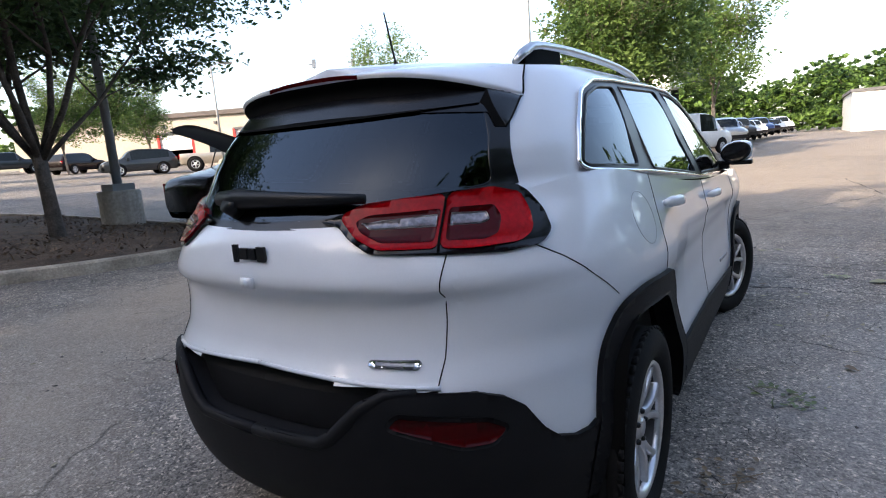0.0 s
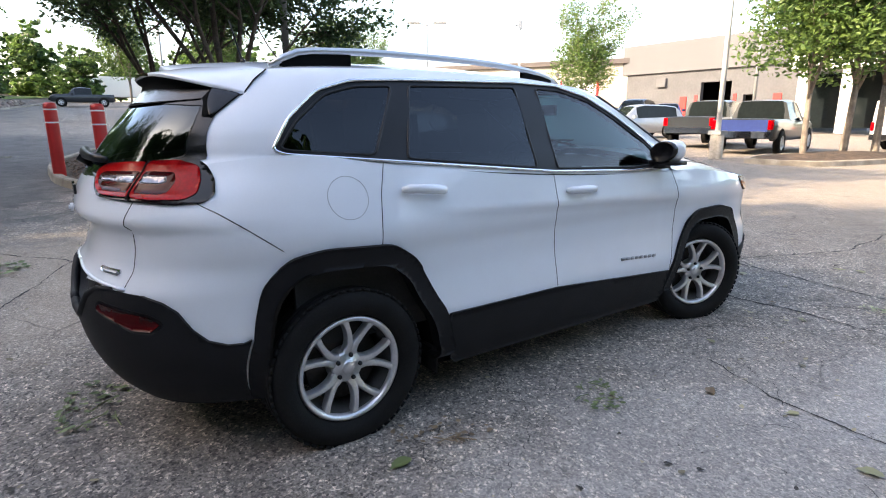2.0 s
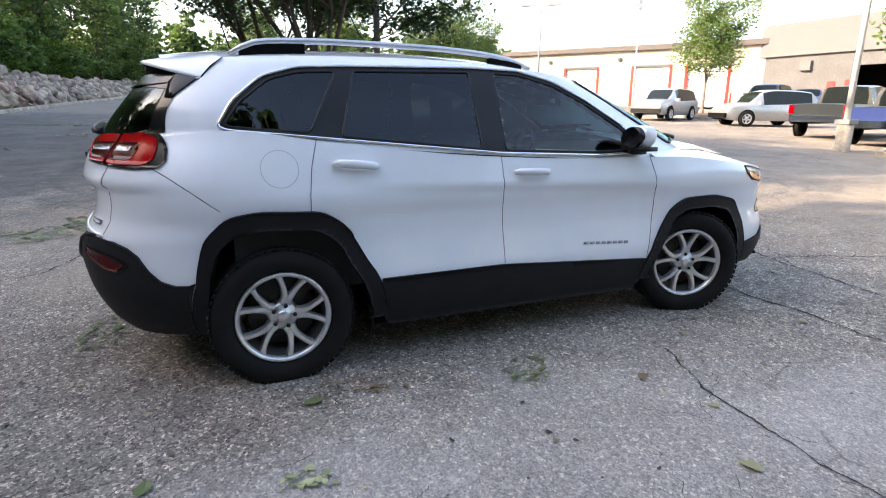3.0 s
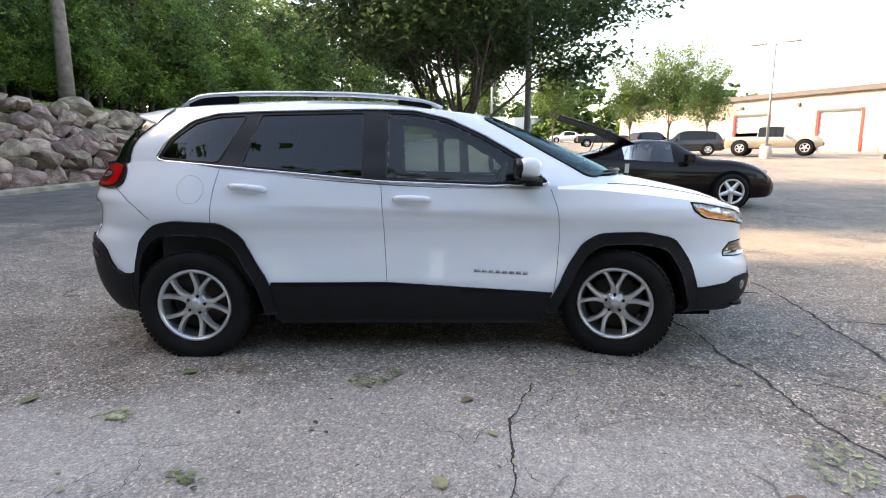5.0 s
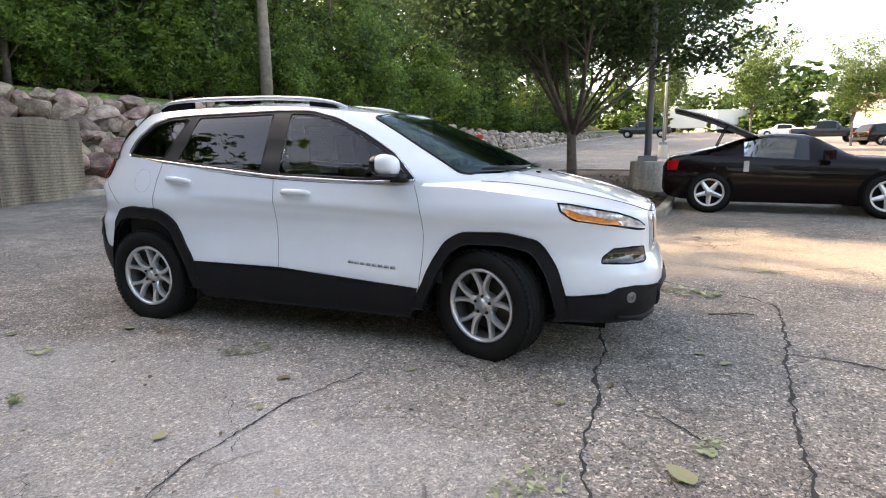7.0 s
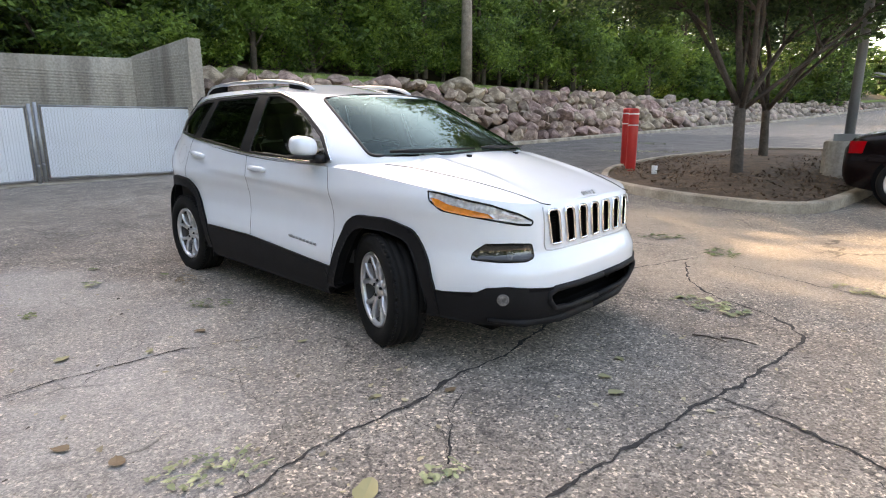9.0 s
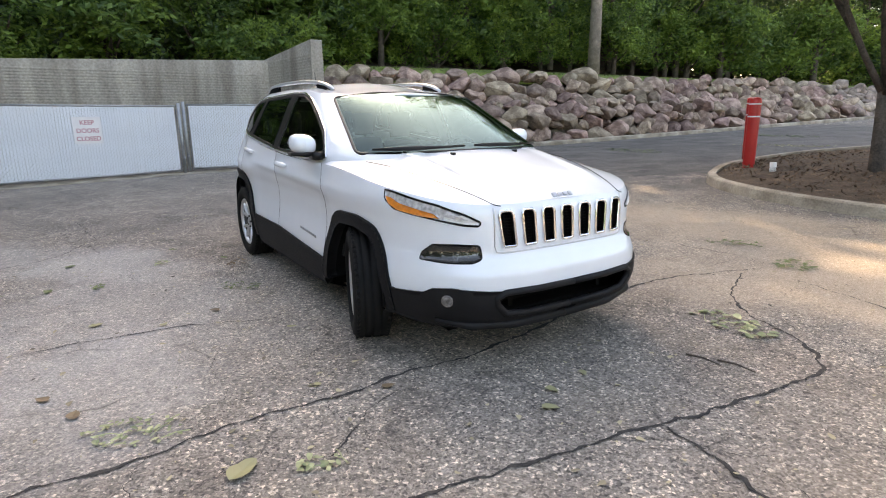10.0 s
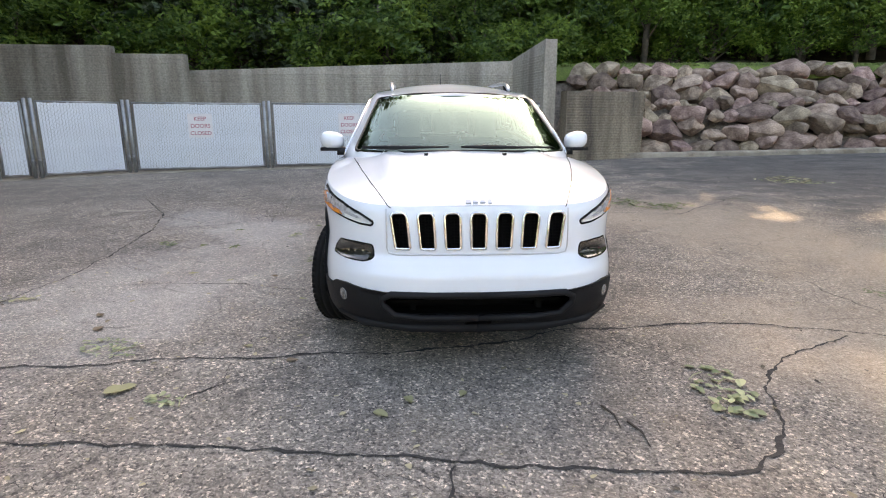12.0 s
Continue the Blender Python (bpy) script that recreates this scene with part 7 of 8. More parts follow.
PICK_ST = [(-2.85, 0.55, 1.12, 1.16, 0.94, 0.96, ""), (-2.8, 0.48, 1.16, 1.19, 0.95, 1.0, ""), (-0.95, 0.46, 1.16, 1.19, 0.95, 1.0, "e"), (-0.88, 0.46, 1.16, 1.80, 0.74, 1.0, "s"), (-0.1, 0.46, 1.15, 1.86, 0.74, 1.0, "s"), (0.55, 0.46, 1.14, 1.80, 0.73, 1.0, "e"), (1.15, 0.46, 1.14, 1.24, 0.88, 1.0, ""), (2.2, 0.48, 1.08, 1.18, 0.88, 0.97, ""), (2.6, 0.52, 0.98, 1.04, 0.86, 0.9, ""), (2.68, 0.56, 0.86, 0.9, 0.85, 0.88, "")]
VAN_ST = [(-2.75, 0.42, 1.15, 2.02, 0.84, 0.97, ""), (-2.6, 0.36, 1.16, 2.06, 0.84, 1.0, "s"), (-1.9, 0.36, 1.16, 2.06, 0.84, 1.0, ""), (0.1, 0.36, 1.16, 2.06, 0.84, 1.0, "s"), (0.95, 0.36, 1.15, 2.0, 0.82, 1.0, "s"), (1.35, 0.36, 1.14, 1.8, 0.78, 1.0, "e"), (1.85, 0.38, 1.12, 1.26, 0.86, 0.98, ""), (2.45, 0.42, 1.0, 1.08, 0.86, 0.93, ""), (2.6, 0.46, 0.85, 0.88, 0.84, 0.88, "")]
COUPE_ST = [(-2.08, 0.38, 0.78, 0.80, 0.8, 0.80, ""), (-1.98, 0.26, 0.90, 0.95, 0.85, 0.92, ""), (-1.65, 0.20, 0.97, 1.03, 0.80, 1.0, ""), (-1.25, 0.18, 0.98, 1.11, 0.70, 1.015, ""), (-0.78, 0.17, 0.96, 1.25, 0.64, 0.985, "s"), (-0.25, 0.17, 0.92, 1.335, 0.63, 0.955, "s"), (0.18, 0.17, 0.90, 1.305, 0.63, 0.95, "e"), (0.52, 0.17, 0.89, 1.14, 0.67, 0.96, "e"), (0.88, 0.18, 0.88, 0.96, 0.84, 0.98, ""), (1.3, 0.19, 0.86, 0.94, 0.86, 1.01, ""), (1.75, 0.20, 0.76, 0.84, 0.85, 0.97, ""), (2.05, 0.22, 0.62, 0.68, 0.82, 0.86, ""), (2.2, 0.26, 0.5, 0.53, 0.8, 0.70, "")]

coupe = vehicle("sports_coupe", "black sports coupe with its rear hatch raised, parked beside the island", at(4.65, 7.62, -4), 1.84, COUPE_ST, BLACK, (-1.29, 1.27), 0.335, 0.245, tail=((-2.0, -1.66, 0.64, 0.885, 0.72, 0.89),), head=((1.72, 1.98, 0.66, 0.80, 0.64, 0.74),), bump=None, pane=glass("coupe_glass", (0.75, 0.85, 0.85), clear=0.36, ior=1.42))
hv, hf = [], []
for i in range(9):
    t = i / 8
    for j in range(7):
        y = (j - 3) / 3
        hv.append(Vector((-0.52 - 1.42 * t, y * (0.56 - 0.12 * t), 1.31 + 0.56 * t - 0.04 * y * y + 0.05 * math.sin(3.1 * t))))
hf = [(i * 7 + j, i * 7 + j + 1, (i + 1) * 7 + j + 1, (i + 1) * 7 + j) for i in range(8) for j in range(6)]
low = ([p - Vector((0.02, 0, 0.045)) for p in hv], [tuple(reversed(q)) for q in hf])
hatch = piece("hatch", *join((hv, hf), low), TRIM, coupe, "raised black hatch")
piece("hatch_glass", [p + Vector((0.0, 0, 0.008)) for p in hv], [q for n_, q in enumerate(hf) if n_ % 6 not in (0, 5) and n_ // 6 < 6], CARGLASS, hatch)
for sg in (1, -1):
    piece("gas_strut", *tube([(-1.25, sg * 0.52, 1.02), (-1.05, sg * 0.50, 1.50)], 0.012, 6), TRIM, coupe)
    piece("door_handle", *boxl(-0.78, -0.70, sg * 0.905 - 0.012, sg * 0.905 + 0.012, 0.70, 0.88), SATIN, coupe, smooth=False)
v1 = vehicle("pickup_truck", "lifted champagne crew-cab pickup parked across the lot", at(22.0, 32.9, -36, 0.12), 1.95, PICK_ST, GOLD, (-1.9, 1.75), 0.46, 0.28, "pickup", tail=((-2.87, -2.8, 0.78, 0.96, 0.9, 1.15),), head=((2.6, 2.7, 0.6, 0.85, 0.85, 1.0),), bump=CHROME)
two_tone = vehicle("pickup_truck", "blue and dark green pickup truck with chrome bumper", at(19.8, 7.4, 10), 2.0, PICK_ST, DGREEN, (-1.9, 1.75), 0.40, 0.24, "pickup", tail=((-2.87, -2.8, 0.80, 0.97, 0.85, 1.15),), bump=CHROME)
piece("tailgate", *boxl(-2.885, -2.845, -0.80, 0.80, 0.72, 1.16), paint_of("deep_blue_paint", (0.03, 0.05, 0.17)), two_tone, "blue tailgate", smooth=False)
vehicle("pickup_truck", "black pickup truck with chrome rear bumper", at(21.2, 10.2, 10), 1.95, PICK_ST, DGREEN, (-1.9, 1.75), 0.39, 0.24, "pickup", tail=((-2.87, -2.8, 0.80, 0.97, 0.85, 1.15),), bump=CHROME)
vehicle("damaged_suv", "silver-white SUV with crumpled dark front end", at(23.5, 15.7, 158), 1.8, SUV_ST, SILVER, (-1.3, 1.3), 0.345, 0.23, tail=((-2.24, -2.1, 0.66, 0.84, 0.85, 1.05),), bump=DARK)
vehicle("small_suv", "pale silver compact SUV parked facing the lane", at(22.1, 20.6, 200), 1.82, SUV_ST, SILVER, (-1.3, 1.3), 0.345, 0.23, head=((2.02, 2.2, 0.55, 0.78, 0.72, 0.82),))
vehicle("dark_suv", "dark blue SUV parked by the far building", at(17.6, 36.0, 160, 0.05), 1.85, SUV_ST, DGREEN, (-1.3, 1.3), 0.35, 0.23, tail=((-2.24, -2.1, 0.66, 0.84, 0.85, 1.05),))
vehicle("dark_suv", "dark SUV beside the small lot trees", at(30.0, 20.6, 200, 0.4), 1.85, SUV_ST, DGREEN, (-1.3, 1.3), 0.35, 0.23)
vehicle("blue_sedan", "blue sedan beside the service building", at(33.0, 20.2, 215, 0.4), 1.8, CAR_ST, BLUE, (-1.3, 1.3), 0.32, 0.21)
vehicle("cargo_van", "long white cargo van parked along the lane", at(27.8, 3.9, -29, 0.02), 2.0, VAN_ST, WHITEV, (-1.75, 1.65), 0.37, 0.2, "van", tail=((-2.78, -2.7, 0.8, 0.95, 0.8, 1.15),))
vehicle("pickup_truck", "black pickup truck beyond the lane", at(17.4, 56.0, -8), 1.95, PICK_ST, DGREEN, (-1.9, 1.75), 0.39, 0.24, "pickup", tail=((-2.87, -2.8, 0.80, 0.97, 0.85, 1.15),), bump=CHROME)
vehicle("dark_suv", "black SUV parked across the lot", at(19.8, 49.0, 20), 1.85, SUV_ST, BLACK, (-1.3, 1.3), 0.35, 0.23, tail=((-2.24, -2.1, 0.66, 0.84, 0.85, 1.05),))
vehicle("white_sedan", "white sedan at the far side of the lot", at(16.3, 69.5, 170), 1.8, CAR_ST, WHITEV, (-1.3, 1.3), 0.32, 0.21)
vehicle("pickup_truck", "dark pickup truck far down the lot", at(1.75, 66.0, 176), 1.95, PICK_ST, DGREEN, (-1.9, 1.75), 0.39, 0.24, "pickup")
for i, (x, y, yaw, st, pt, lab) in enumerate(((38, 5.4, 200, SUV_ST, SILVER, "silver SUV in the row by the trees"), (41, 5.6, 195, CAR_ST, GOLD, "tan sedan in the row by the trees"), (44.5, 5.6, 200, SUV_ST, DGREEN, "dark SUV in the row by the trees"), (48, 5.4, 200, CAR_ST, SILVER, "silver sedan in the row by the trees"), (51.5, 5.2, 200, CAR_ST, WHITEV, "white sedan in the row by the trees"), (55, 4.6, 200, SUV_ST, NAVY, "navy SUV in the row by the trees"), (59, 4.0, 200, CAR_ST, BLACK, "black sedan in the row by the trees"), (63.5, 3.4, 200, CAR_ST, SILVER, "grey sedan in the row by the trees"), (68, 2.6, 200, SUV_ST, WHITEV, "white SUV in the row by the trees"))):
    x, y = 36 + 4.2 * i, -1.3 + (39.2 + 4.2 * i) * math.tan(radians(6.3 - 0.55 * i))
    vehicle("parked_car", lab, at(x, y, yaw, 0.25 + 0.03 * i), 1.8, st, pt, (-1.3, 1.3), 0.33, 0.21)
for i, (x, y, yaw) in enumerate(((13.5, 80.0, 10), (6.5, 84.0, 5))):
    tr = thing("box_trailer", at(x, y, yaw), "plain white box trailer at the edge of the lot", "trailer")
    piece("box", *boxl(-3.2, 3.2, -1.2, 1.2, 0.6, 3.1), WHITEV, tr, smooth=False)
    for xx in (-2.0, -1.1):
        piece("wheel", *moved(revolve([(0, 1.22), (0.42, 1.22), (0.45, 1.15), (0.45, -1.15), (0, -1.22)], 20), Matrix.Translation((xx, 0, 0.45))), RUBBER, tr)


# ---- service building ----
def building():
    b = thing("service_building", pose(0, 0, 0), "long pale block service building with red door frames", "building")
    p0, p1 = Vector((29.5, 55.5, 0)), Vector((43.6, 30.6, 0))
    d = (p1 - p0)
    L = d.length
    ang = math.atan2(d.y, d.x)
    z0 = 1.3
    m = Matrix.Translation((p0.x, p0.y, z0)) @ Matrix.Rotation(ang, 4, "Z")
    # facade towards -y in its own frame
    H = 5.2
    doors = [(3.2, 3.6), (11.2, 3.6), (18.3, 3.6), (23.3, 3.6)]
    lumps, x = [], -14.0
    for dx, w in doors:
        lumps.append(boxl(x, dx - w / 2, 0, 0.4, -0.5, H))
        lumps.append(boxl(dx - w / 2, dx + w / 2, 0, 0.4, 3.7, H))
        x = dx + w / 2
    lumps.append(boxl(x, L, 0, 0.4, -0.5, H))
    lumps.append(boxl(-14, -13.6, 0.4, 18, -0.5, H))
    for lump in lumps:
        piece("wall", *moved(lump, m), BLD_W, b, smooth=False)
    piece("roof", *moved(boxl(-14.3, L + 0.1, -0.35, 18, H, H + 0.45), m), mat("dark_eave", (0.10, 0.085, 0.08), 0.8, var=0.1), b, smooth=False)
    for i, (dx, w) in enumerate(doors):
        dr = piece("overhead_door", *moved(join(*[boxl(dx - w / 2, dx + w / 2, 0.18, 0.24, 0.02 + 0.62 * k + (2.0 if i == 0 else 0), 0.60 + 0.62 * k + (2.0 if i == 0 else 0)) for k in range(6 if i else 3)]), m), WHITE_P, b, "white sectional door", smooth=False)
        for s in (-1, 1):
            piece("door_frame", *moved(boxl(dx + s * w / 2 - 0.12, dx + s * w / 2 + 0.12, -0.05, 0.1, 0, 3.8), m), RED, dr, smooth=False)
        piece("door_head", *moved(boxl(dx - w / 2, dx + w / 2, -0.05, 0.1, 3.65, 3.85), m), BLD_G, dr, smooth=False)
        piece("door_bollard", *moved(tube([(dx + w / 2 + 0.5, -0.9, 0), (dx + w / 2 + 0.5, -0.9, 1.2)], 0.09, 8), m), RED, b)
    # near-black sheet stands in for the unlit inside behind the doors
    piece("interior_back", *moved(boxl(-13, L, 6, 6.2, -0.5, H), m), DARK, b, smooth=False)
    for x in (-6, 2, 7.5, 15, 21):
        piece("wall_lamp", *moved(boxl(x, x + 0.3, -0.2, 0, 4.3, 4.6), m), BLD_G, b, smooth=False)
    # taller grey block turned towards the lane
    g = thing("grey_showroom", pose(0, 0, 0), "grey block workshop with a flat grey cladding band", "building")
    q0, q1 = Vector((43.2, 31.0, 0)), Vector((43.0, 15.8, 0))
    d = q1 - q0
    L2 = d.length
    m2 = Matrix.Translation((q0.x, q0.y, 1.0)) @ Matrix.Rotation(math.atan2(d.y, d.x), 4, "Z")
    holes = [(8.4, 2.6), (11.2, 1.0)]
    lumps, x = [], -0.5
    for dx, w in holes:
        lumps.append(boxl(x, dx - w / 2, 0, 0.4, -0.5, 4.4))
        lumps.append(boxl(dx - w / 2, dx + w / 2, 0, 0.4, 3.4 if w > 2 else 2.3, 4.4))
        x = dx + w / 2
    lumps += [boxl(x, L2, 0, 0.4, -0.5, 4.4), boxl(-0.5, -0.1, 0.4, 12, -0.5, 4.4), boxl(L2 - 0.4, L2, 0.4, 12, -0.5, 4.4)]
    piece("wall", *moved(join(*lumps), m2), BLD_G, g, smooth=False)
    piece("cladding_band", *moved(boxl(-0.7, L2 + 0.2, -0.25, 12, 4.4, 6.9), m2), BLD_C, g, smooth=False)
    # near-black sheet in place of the shade inside the open bay
    piece("dark_bay", *moved(boxl(2, L2 - 1, 3.0, 3.2, -0.5, 4.4), m2), DARK, g, smooth=False)
    for dx in (6.75, 10.05):
        piece("door_frame", *moved(boxl(dx - 0.13, dx + 0.13, -0.06, 0.1, 0, 2.4), m2), RED, g, smooth=False)
    for dx in (5.3, 13.0):
        piece("red_panel", *moved(boxl(dx, dx + 0.6, -0.08, 0, 0.6, 2.3), m2), RED, g, smooth=False)
    piece("wall_unit", *moved(boxl(3.0, 3.9, -0.3, 0, 3.2, 3.9), m2), BLD_C, g, smooth=False)
    # entrance portico
    e = thing("entrance_portico", pose(0, 0, 0), "pale entrance portico with square columns and dark glazing", "building")
    m3 = m2 @ Matrix.Translation((L2, 0, 0))
    piece("canopy", *moved(boxl(0.0, 9.0, -3.0, 2.0, 3.6, 4.6), m3), WHITE_P, e, smooth=False)
    for x in (0.6, 3.2, 8.2):
        piece("column", *moved(boxl(x, x + 0.7, -2.8, -2.1, -0.5, 3.6), m3), WHITE_P, e, smooth=False)
    piece("glazing", *moved(boxl(0.2, 9.0, 0.2, 0.3, -0.2, 3.5), m3), CARGLASS, e, smooth=False)
    piece("parapet", *moved(boxl(1.0, 9.5, 0.5, 10, 4.6, 6.6), m3), BLD_C, e, smooth=False)
    piece("sign_panel", *moved(boxl(3.2, 4.6, 0.42, 0.5, 5.3, 5.9), m3), mat("sign_blue", (0.02, 0.22, 0.5), 0.4, var=0.05), e, smooth=False)
    # small winged boxes by the service building's corner; the slim white poles are added as support
    for x, y, h in ((23.4, 24.75, 6.45), (27.6, 25.15, 6.95)):
        t = thing("floodlight", at(x, y, -40), "small grey floodlight on a slim white pole", "lamp post")
        piece("pole", *tube([(0, 0, 0), (0, 0, h - 0.2)], [0.05, 0.035], 8), WHITE_P, t)
        piece("lamp_box", *boxl(-0.12, 0.12, -0.14, 0.14, h - 0.25, h + 0.25), GALV, t, smooth=False)
        piece("visor", *boxl(-0.34, -0.12, -0.10, 0.10, h - 0.06, h + 0.0), GALV, t, smooth=False)
    w = thing("white_shed", pose(76, -9, 0.6), "plain white far warehouse at the end of the lane", "building")
    piece("wall", *boxl(-3, 22, -16, 3.5, -0.8, 3.6), WHITE_P, w, smooth=False)
    piece("roof", *boxl(-3.2, 22.2, -16.2, 3.7, 3.6, 3.9), BLD_C, w, smooth=False)


building()


# ---- far islands and lamp posts ----
island("lane_island", [(14.0, 5.4), (15.2, 3.7), (18.8, 3.0), (22.0, 2.8), (22.5, 4.0), (19.6, 5.0), (16.5, 6.0)], "the island beside the lane", 0.2)
island("far_island", [(24.5, 21.5), (27.0, 18.6), (29.5, 20.0), (29.0, 23.5), (26.0, 24.0)], "the far planted island", 0.2)
lamp_post(20.05, 30.4, 6.75, 0.75, 0.34, (-0.7, -0.7 + math.pi), "tall pale lamp post with two flat heads", 0.075)
lamp_post(14.9, 6.55, 10.5, 0.75, 0.2, (1.2, 1.2 + math.pi), "tall white lamp post beside the pickups", 0.07, paint=WHITE_P)
lamp_post(3.0, 28.0, 5.5, 0.7, 0.25, (0.2, 0.2 + math.pi), "slim white lamp post in the middle of the lot", 0.06)
lamp_post(30.0, 13.0, 10.0, 0.7, 0.3, (0.9, 0.9 + math.pi), "tall grey lamp post beyond the lane", 0.08)


# ---- cracks, leaves and litter on the asphalt ----
TAR = mat("crack_tar", (0.036, 0.033, 0.031), 0.9, var=0.4, scale=20, fine=90, bump=0.4)


def crack(pts, w, seed):
    """A ragged crack along a few bends of the lot."""
    random.seed(seed)
    path = []
    for i in range(len(pts) - 1):
        a, b = Vector((*pts[i], 0)), Vector((*pts[i + 1], 0))
        k = max(2, int((b - a).length / 0.022))
        for j in range(k):
            path.append(a.lerp(b, j / k))
    vs, fs = [], []
    o1, o2 = rnd(0, 50), rnd(0, 50)
    for i, p in enumerate(path):
        d = (path[min(i + 3, len(path) - 1)] - path[max(i - 3, 0)]).normalized()
        n = Vector((-d.y, d.x, 0))
        wob = 0.05 * noise.noise(Vector((i * 0.05, o1, 0))) + 0.024 * noise.noise(Vector((i * 0.22, o2, 0))) + 0.010 * noise.noise(Vector((i * 0.8, o2, 5.0)))
        ww = w * max(0.08, 0.22 + 0.95 * abs(noise.noise(Vector((i * 0.09, o2, 3.0)))) + 0.35 * noise.noise(Vector((i * 0.5, o1, 7.0))))
        for s in (-1, 1):
            q = p + n * (wob + s * ww * rnd(0.7, 1.3))
            vs.append(Vector((q.x, q.y, ground_z(q.x, q.y) + 0.004)))
    fs = [(2 * i, 2 * i + 1, 2 * i + 3, 2 * i + 2) for i in range(len(path) - 1)]
    ob = piece("asphalt_crack", vs, fs, TAR, smooth=False)
    return tagged(ob, "dark open crack running through the asphalt", "crack", "asphalt cracks", kind="structure")


CRACKS = [([(2.25, -4.6), (2.22, -3.3), (2.1, -2.35), (2.03, -1.6), (2.05, -0.6), (1.95, 0.2), (1.77, 0.65), (1.73, 1.6), (1.92, 2.3), (2.1, 2.6)], 0.016),
          ([(2.75, -3.6), (2.88, -2.1), (2.97, -1.15), (3.13, -0.27), (3.24, 0.48), (3.29, 0.80), (3.27, 0.98), (3.18, 1.15), (3.05, 1.25), (2.91, 1.30), (2.70, 1.40), (2.53, 1.53), (2.26, 1.82), (2.05, 2.37)], 0.015),
          ([(3.16, -0.2), (3.42, -0.25), (3.82, -0.38), (4.6, -0.7), (6.0, -0.6), (9.0, -2.4)], 0.016),
          ([(1.4, -4.2), (0.95, -3.45), (-0.1, -3.35), (-1.8, -3.55), (-3.0, -3.9), (-4.5, -4.8), (-6.4, -4.9)], 0.014),
          ([(0.54, -2.7), (0.52, -2.05), (0.56, -1.75), (0.75, -1.3)], 0.008), ([(-1.8, -3.5), (-2.3, -2.6), (-3.1, -2.2), (-4.6, -2.4)], 0.008),
          ([(-3.2, -4.0), (-3.9, -3.4), (-4.3, -2.7)], 0.009), ([(12.9, -2.1), (9.2, -2.5)], 0.02), ([(-5.0, 1.0), (-2.9, 1.6), (-2.2, 3.3), (-3.6, 5.0)], 0.010),
          ([(-2.8, -3.78), (-2.53, -3.38), (-2.21, -3.09)], 0.009), ([(-3.6, -1.97), (-3.84, -1.17), (-4.32, 0.0)], 0.009), ([(2.53, -1.52), (2.29, -1.27), (2.15, -1.0)], 0.005), ([(4.4, 2.8), (3.4, 2.2), (2.4, 2.5)], 0.008)]
for i, (pts, w) in enumerate(CRACKS):
    crack(pts, w * 1.2, 100 + i)

# fine hairline cracks too small to count
random.seed(55)
vs, fs = [], []
for _ in range(420):
    x, y = rnd(-6, 8), rnd(-4.5, 5)
    head = rnd(0, 6.28)
    last = None
    for k in range(int(rnd(10, 40))):
        head += rnd(-0.12, 0.12)
        a = head + rnd(-0.9, 0.9)
        x, y = x + 0.022 * math.cos(a), y + 0.022 * math.sin(a)
        n = Vector((-math.sin(head), math.cos(head), 0)) * rnd(0.0004, 0.0022)
        c = Vector((x, y, ground_z(x, y) + 0.003))
        i = len(vs)
        vs += [c - n, c + n]
        if k:
            fs.append((i - 2, i - 1, i + 1, i))
tagged(piece("hairline_cracks", vs, fs, TAR, smooth=False), "fine hairline cracks all over the asphalt", "crack", kind="stuff")

LEAF_DRY = [leaf_mat("fallen_green", (0.07, 0.10, 0.03), (0.17, 0.21, 0.08), 0.1), leaf_mat("fallen_yellow", (0.20, 0.20, 0.09), (0.42, 0.39, 0.22), 0.1), leaf_mat("fallen_brown", (0.12, 0.08, 0.045), (0.25, 0.17, 0.09), 0.05), leaf_mat("torn_pale_green", (0.10, 0.14, 0.06), (0.42, 0.44, 0.24), 0.1)]


def leaf_shape(s):
    """A pointed leaf lying on the ground, folded a little along its midrib."""
    out = []
    bend = rnd(-0.25, 0.25)
    for i in range(14):
        a = 2 * math.pi * i / 14
        r = s * rnd(0.88, 1.08)
        x, y = r * math.cos(a), r * 0.62 * math.sin(a) * (1 - 0.35 * math.cos(a))
        out.append(Vector((x * (1.2 if i == 0 else 1.0), y + bend * x * x / s, 0.005 + 0.30 * abs(y) * rnd(0.6, 1.2) + 0.10 * s * (x / s) ** 2)))
    return out + [Vector((0, 0, 0.005))], [(14, i, (i + 1) % 14) for i in range(14)]


def lone_leaf(x, y, s, k, label):
    random.seed(int(x * 100) + int(y * 37))
    v, f = leaf_shape(s)
    ob = piece("fallen_leaf", v, f, LEAF_DRY[k], smooth=False)
    ob.matrix_world = pose(x, y, ground_z(x, y) + 0.002, 0, 0, rnd(0, 360))
    tagged(ob, label, "leaf", "fallen leaves")


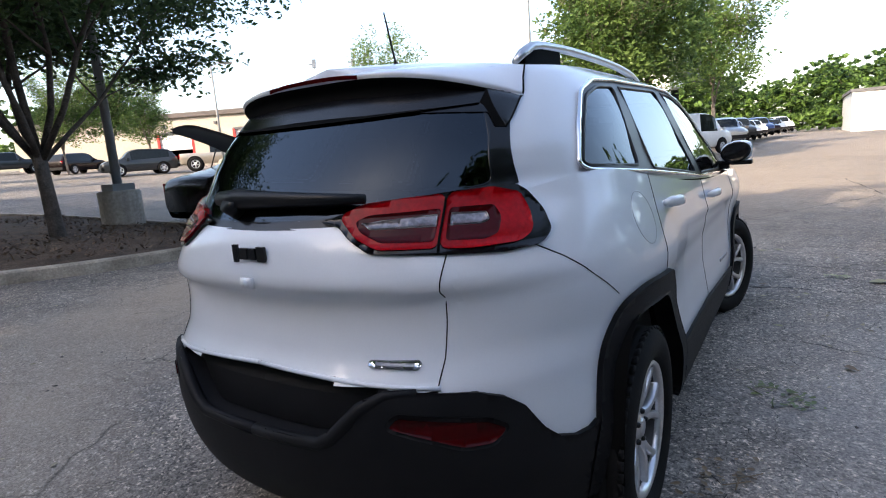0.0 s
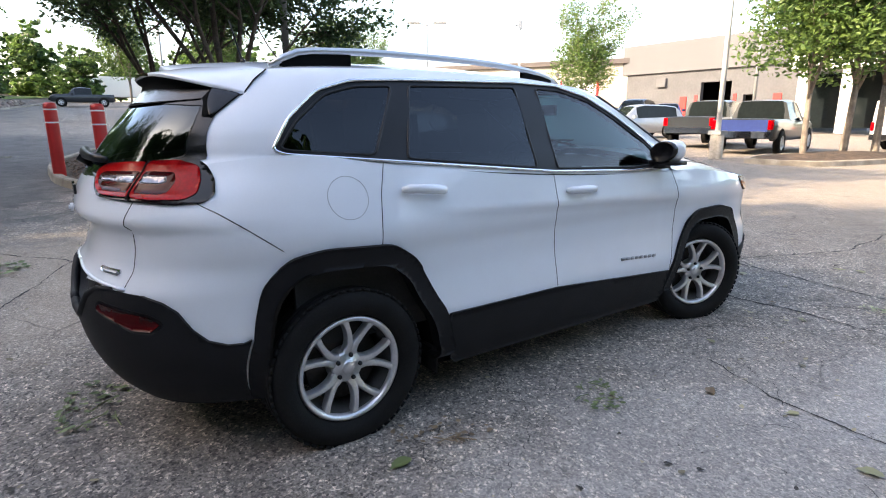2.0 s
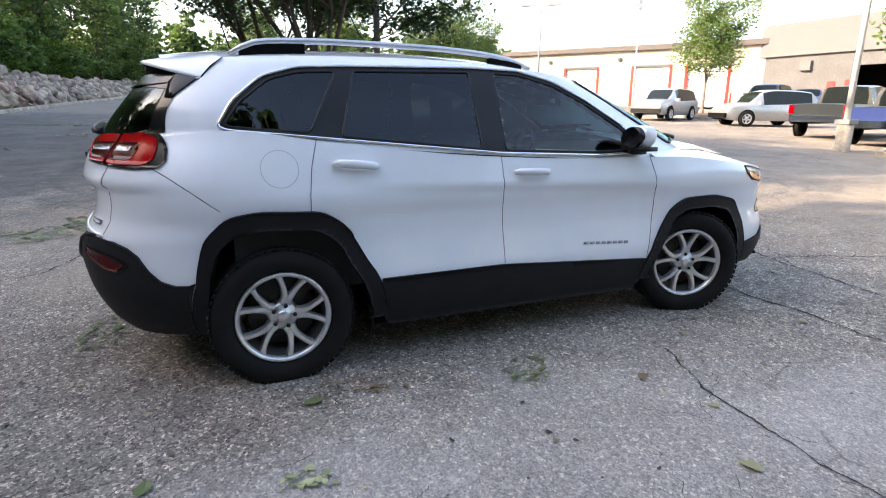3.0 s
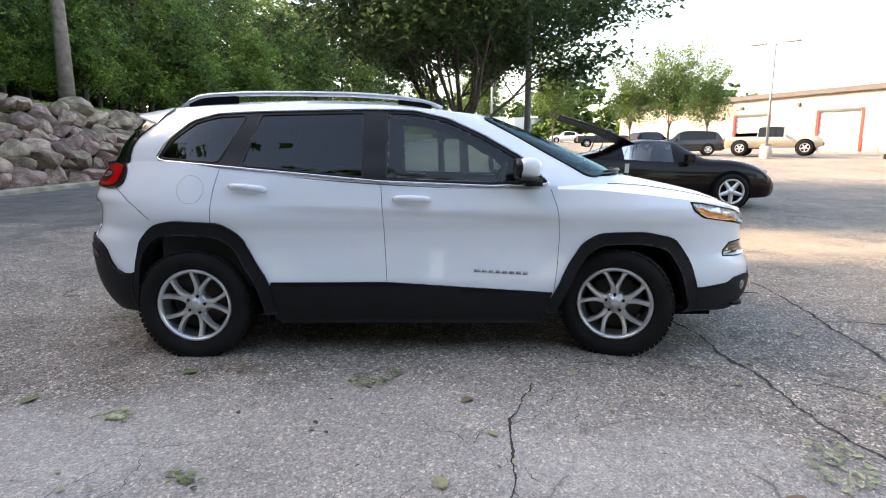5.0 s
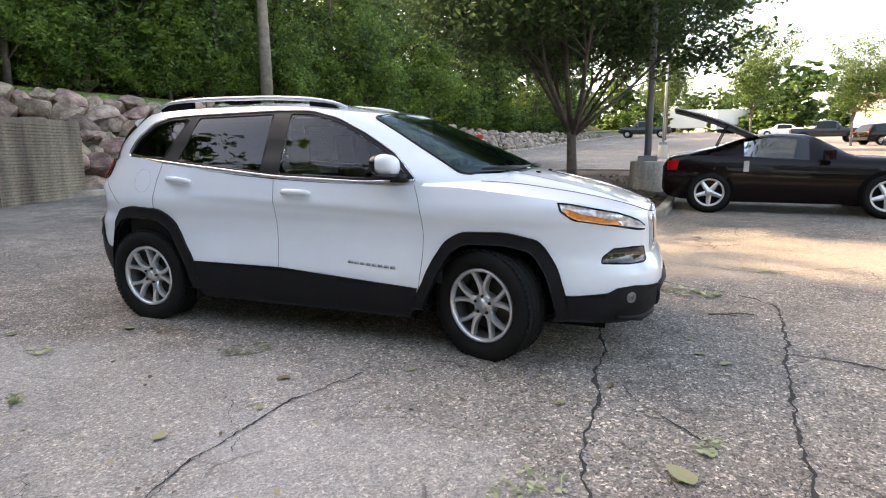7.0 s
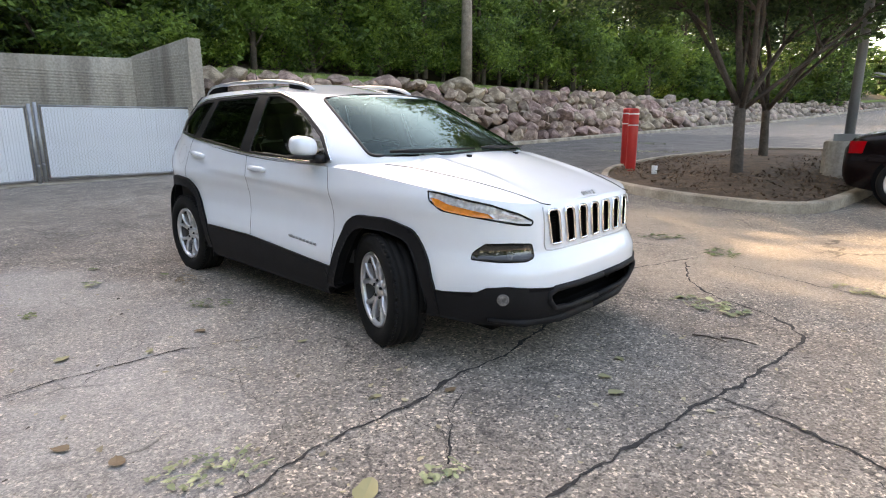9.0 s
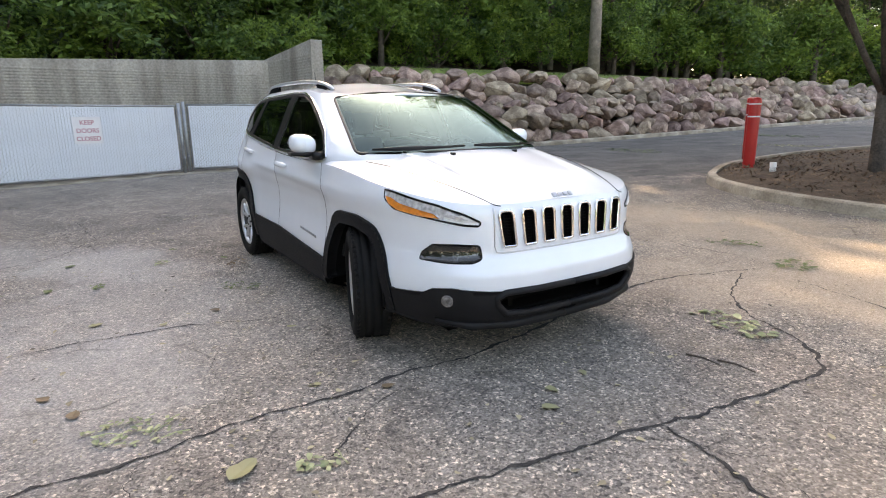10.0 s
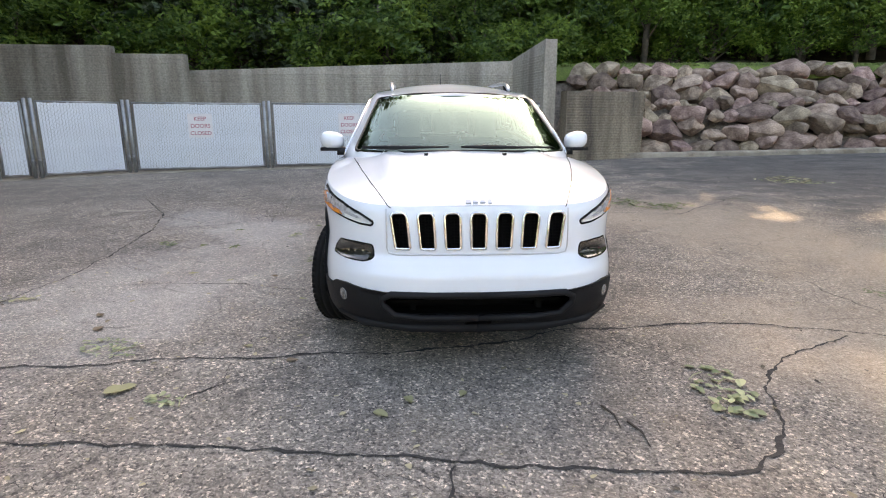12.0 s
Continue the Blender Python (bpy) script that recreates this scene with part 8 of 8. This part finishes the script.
for x, y, s, k, lb in ((2.43, -1.85, 0.075, 1, "large pale yellow leaf lying on the asphalt"), (-1.28, -1.15, 0.05, 0, "green leaf lying beside the rear wheel"), (2.12, -1.04, 0.035, 2, "small reddish leaf lying on the asphalt"), (3.15, -2.0, 0.06, 1, "yellow leaf lying on cracked asphalt"), (-1.72, 0.55, 0.07, 1, "pale leaf lying behind the car"), (3.62, -0.95, 0.05, 1, "pale folded leaf on the asphalt"), (3.7, -1.1, 0.045, 1, "small pale leaf on the asphalt"), (0.35, -1.55, 0.04, 2, "small brown leaf on the asphalt"), (2.75, -0.5, 0.04, 1, "small yellow leaf ahead of the car"), (3.35, -2.65, 0.05, 2, "curled brown leaf on the asphalt"), (-0.9, -2.6, 0.05, 0, "green leaf on the pale dusty patch"), (-1.75, -2.45, 0.05, 0, "green leaf near the pale dusty patch"), (1.55, -2.42, 0.045, 2, "dry orange-brown leaf on the asphalt"), (1.28, -2.55, 0.04, 2, "curled brown leaf lying near the crack"), (2.62, -0.37, 0.035, 1, "small pale leaf ahead of the bumper"), (2.58, -0.1, 0.03, 1, "tiny pale leaf ahead of the bumper"), (0.22, -2.29, 0.045, 1, "yellow leaf lying on pale asphalt"), (0.46, -1.9, 0.03, 1, "small yellowed leaf beside a crack"), (-1.96, -1.53, 0.045, 0, "green leaf lying behind the rear wheel"), (1.89, -1.35, 0.03, 1, "small pale leaf near the front wheel"), (1.0, -1.19, 0.03, 1, "small yellow leaf beside the sill")):
    lone_leaf(x, y, s, k, lb)


def leaf_heap(x, y, r, n, s, k, label):
    random.seed(int(abs(x) * 91 + abs(y) * 13))
    lumps = []
    for _ in range(n):
        a, q = rnd(0, 6.28), r * math.sqrt(random.random())
        m = pose(q * math.cos(a) * 1.5, q * math.sin(a) * 0.75, rnd(0.0, 0.012), rnd(-11, 11), rnd(-11, 11), rnd(0, 360))
        lumps.append(moved(leaf_shape(s * rnd(0.3, 0.85)), m))
    for _ in range(3):
        a, x0, y0 = rnd(0, 6.28), rnd(-r, r), rnd(-0.6 * r, 0.6 * r)
        dx, dy = 0.35 * r * math.cos(a), 0.35 * r * math.sin(a)
        lumps.append(tube([(x0 - dx, y0 - dy, 0.008), (x0, y0 + 0.01, 0.013), (x0 + dx, y0 + dy, 0.008)], 0.003, 4))
    ob = piece("leaf_litter", *join(*lumps), LEAF_DRY[k], smooth=False)
    ob.matrix_world = pose(x, y, ground_z(x, y) + 0.003, 0, 0, rnd(0, 180))
    tagged(ob, label, "leaves", "leaf litter", kind="stuff")


for x, y, r, n, s, k in ((1.88, -2.16, 0.17, 60, 0.026, 3), (2.65, 1.2, 0.20, 44, 0.05, 3), (-3.1, 3.1, 0.45, 120, 0.05, 0), (-2.85, 3.45, 0.3, 60, 0.05, 0), (-5.2, 6.9, 0.5, 110, 0.06, 1), (-2.24, 0.15, 0.22, 60, 0.03, 0), (-0.18, -1.27, 0.15, 40, 0.025, 0), (2.2, 2.9, 0.2, 40, 0.04, 0), (0.2, 1.2, 0.2, 25, 0.03, 0), (-1.0, -1.05, 0.16, 30, 0.025, 2), (3.4, 2.3, 0.15, 25, 0.04, 1), (-6.5, 11.5, 0.9, 160, 0.06, 0), (-4.0, 15.0, 0.9, 140, 0.06, 1), (-6.0, 19.0, 1.2, 160, 0.07, 0), (-1.0, -3.0, 0.12, 25, 0.03, 0), (0.9, -3.4, 0.13, 30, 0.03, 1), (2.56, -1.56, 0.08, 16, 0.03, 3), (-1.38, -1.71, 0.10, 14, 0.035, 3), (-0.81, -2.26, 0.07, 12, 0.03, 0), (-4.94, 6.84, 0.45, 60, 0.06, 3), (1.42, 3.25, 0.2, 40, 0.035, 0)):
    leaf_heap(x, y, r, n, s, k, "scattered torn green leaves and twigs on asphalt")

# loose bits, stones and chaff
random.seed(66)
lumps = []
for _ in range(4200):
    x, y = rnd(-7, 9), rnd(-4.5, 6)
    if abs(x) < 2.3 and abs(y) < 0.9 and random.random() < 0.7:
        continue
    m = pose(x, y, ground_z(x, y) + 0.002, rnd(-15, 15), rnd(-15, 15), rnd(0, 360))
    lumps.append(moved(leaf_shape(0.005 + 0.016 * random.random() ** 2.5), m))
tagged(piece("chaff", *join(*lumps), leaf_mat("chaff_bits", (0.035, 0.026, 0.018), (0.42, 0.36, 0.22), 0.05), smooth=False), "small dry leaf scraps strewn over the lot", "litter", kind="stuff")
random.seed(67)
st = []
for i in range(2):
    x, y = ((2.75, 0.55), (2.9, 0.62))[i]
    b = thing("twig", pose(x, y, ground_z(x, y) + 0.004), "dry broken twig lying on the asphalt", "twig", "twigs")
    piece("stick", *tube([(0, 0, 0.006), (0.09, 0.03, 0.008), (0.2, 0.02, 0.006)], [0.006, 0.005, 0.003], 6), BARK, b)
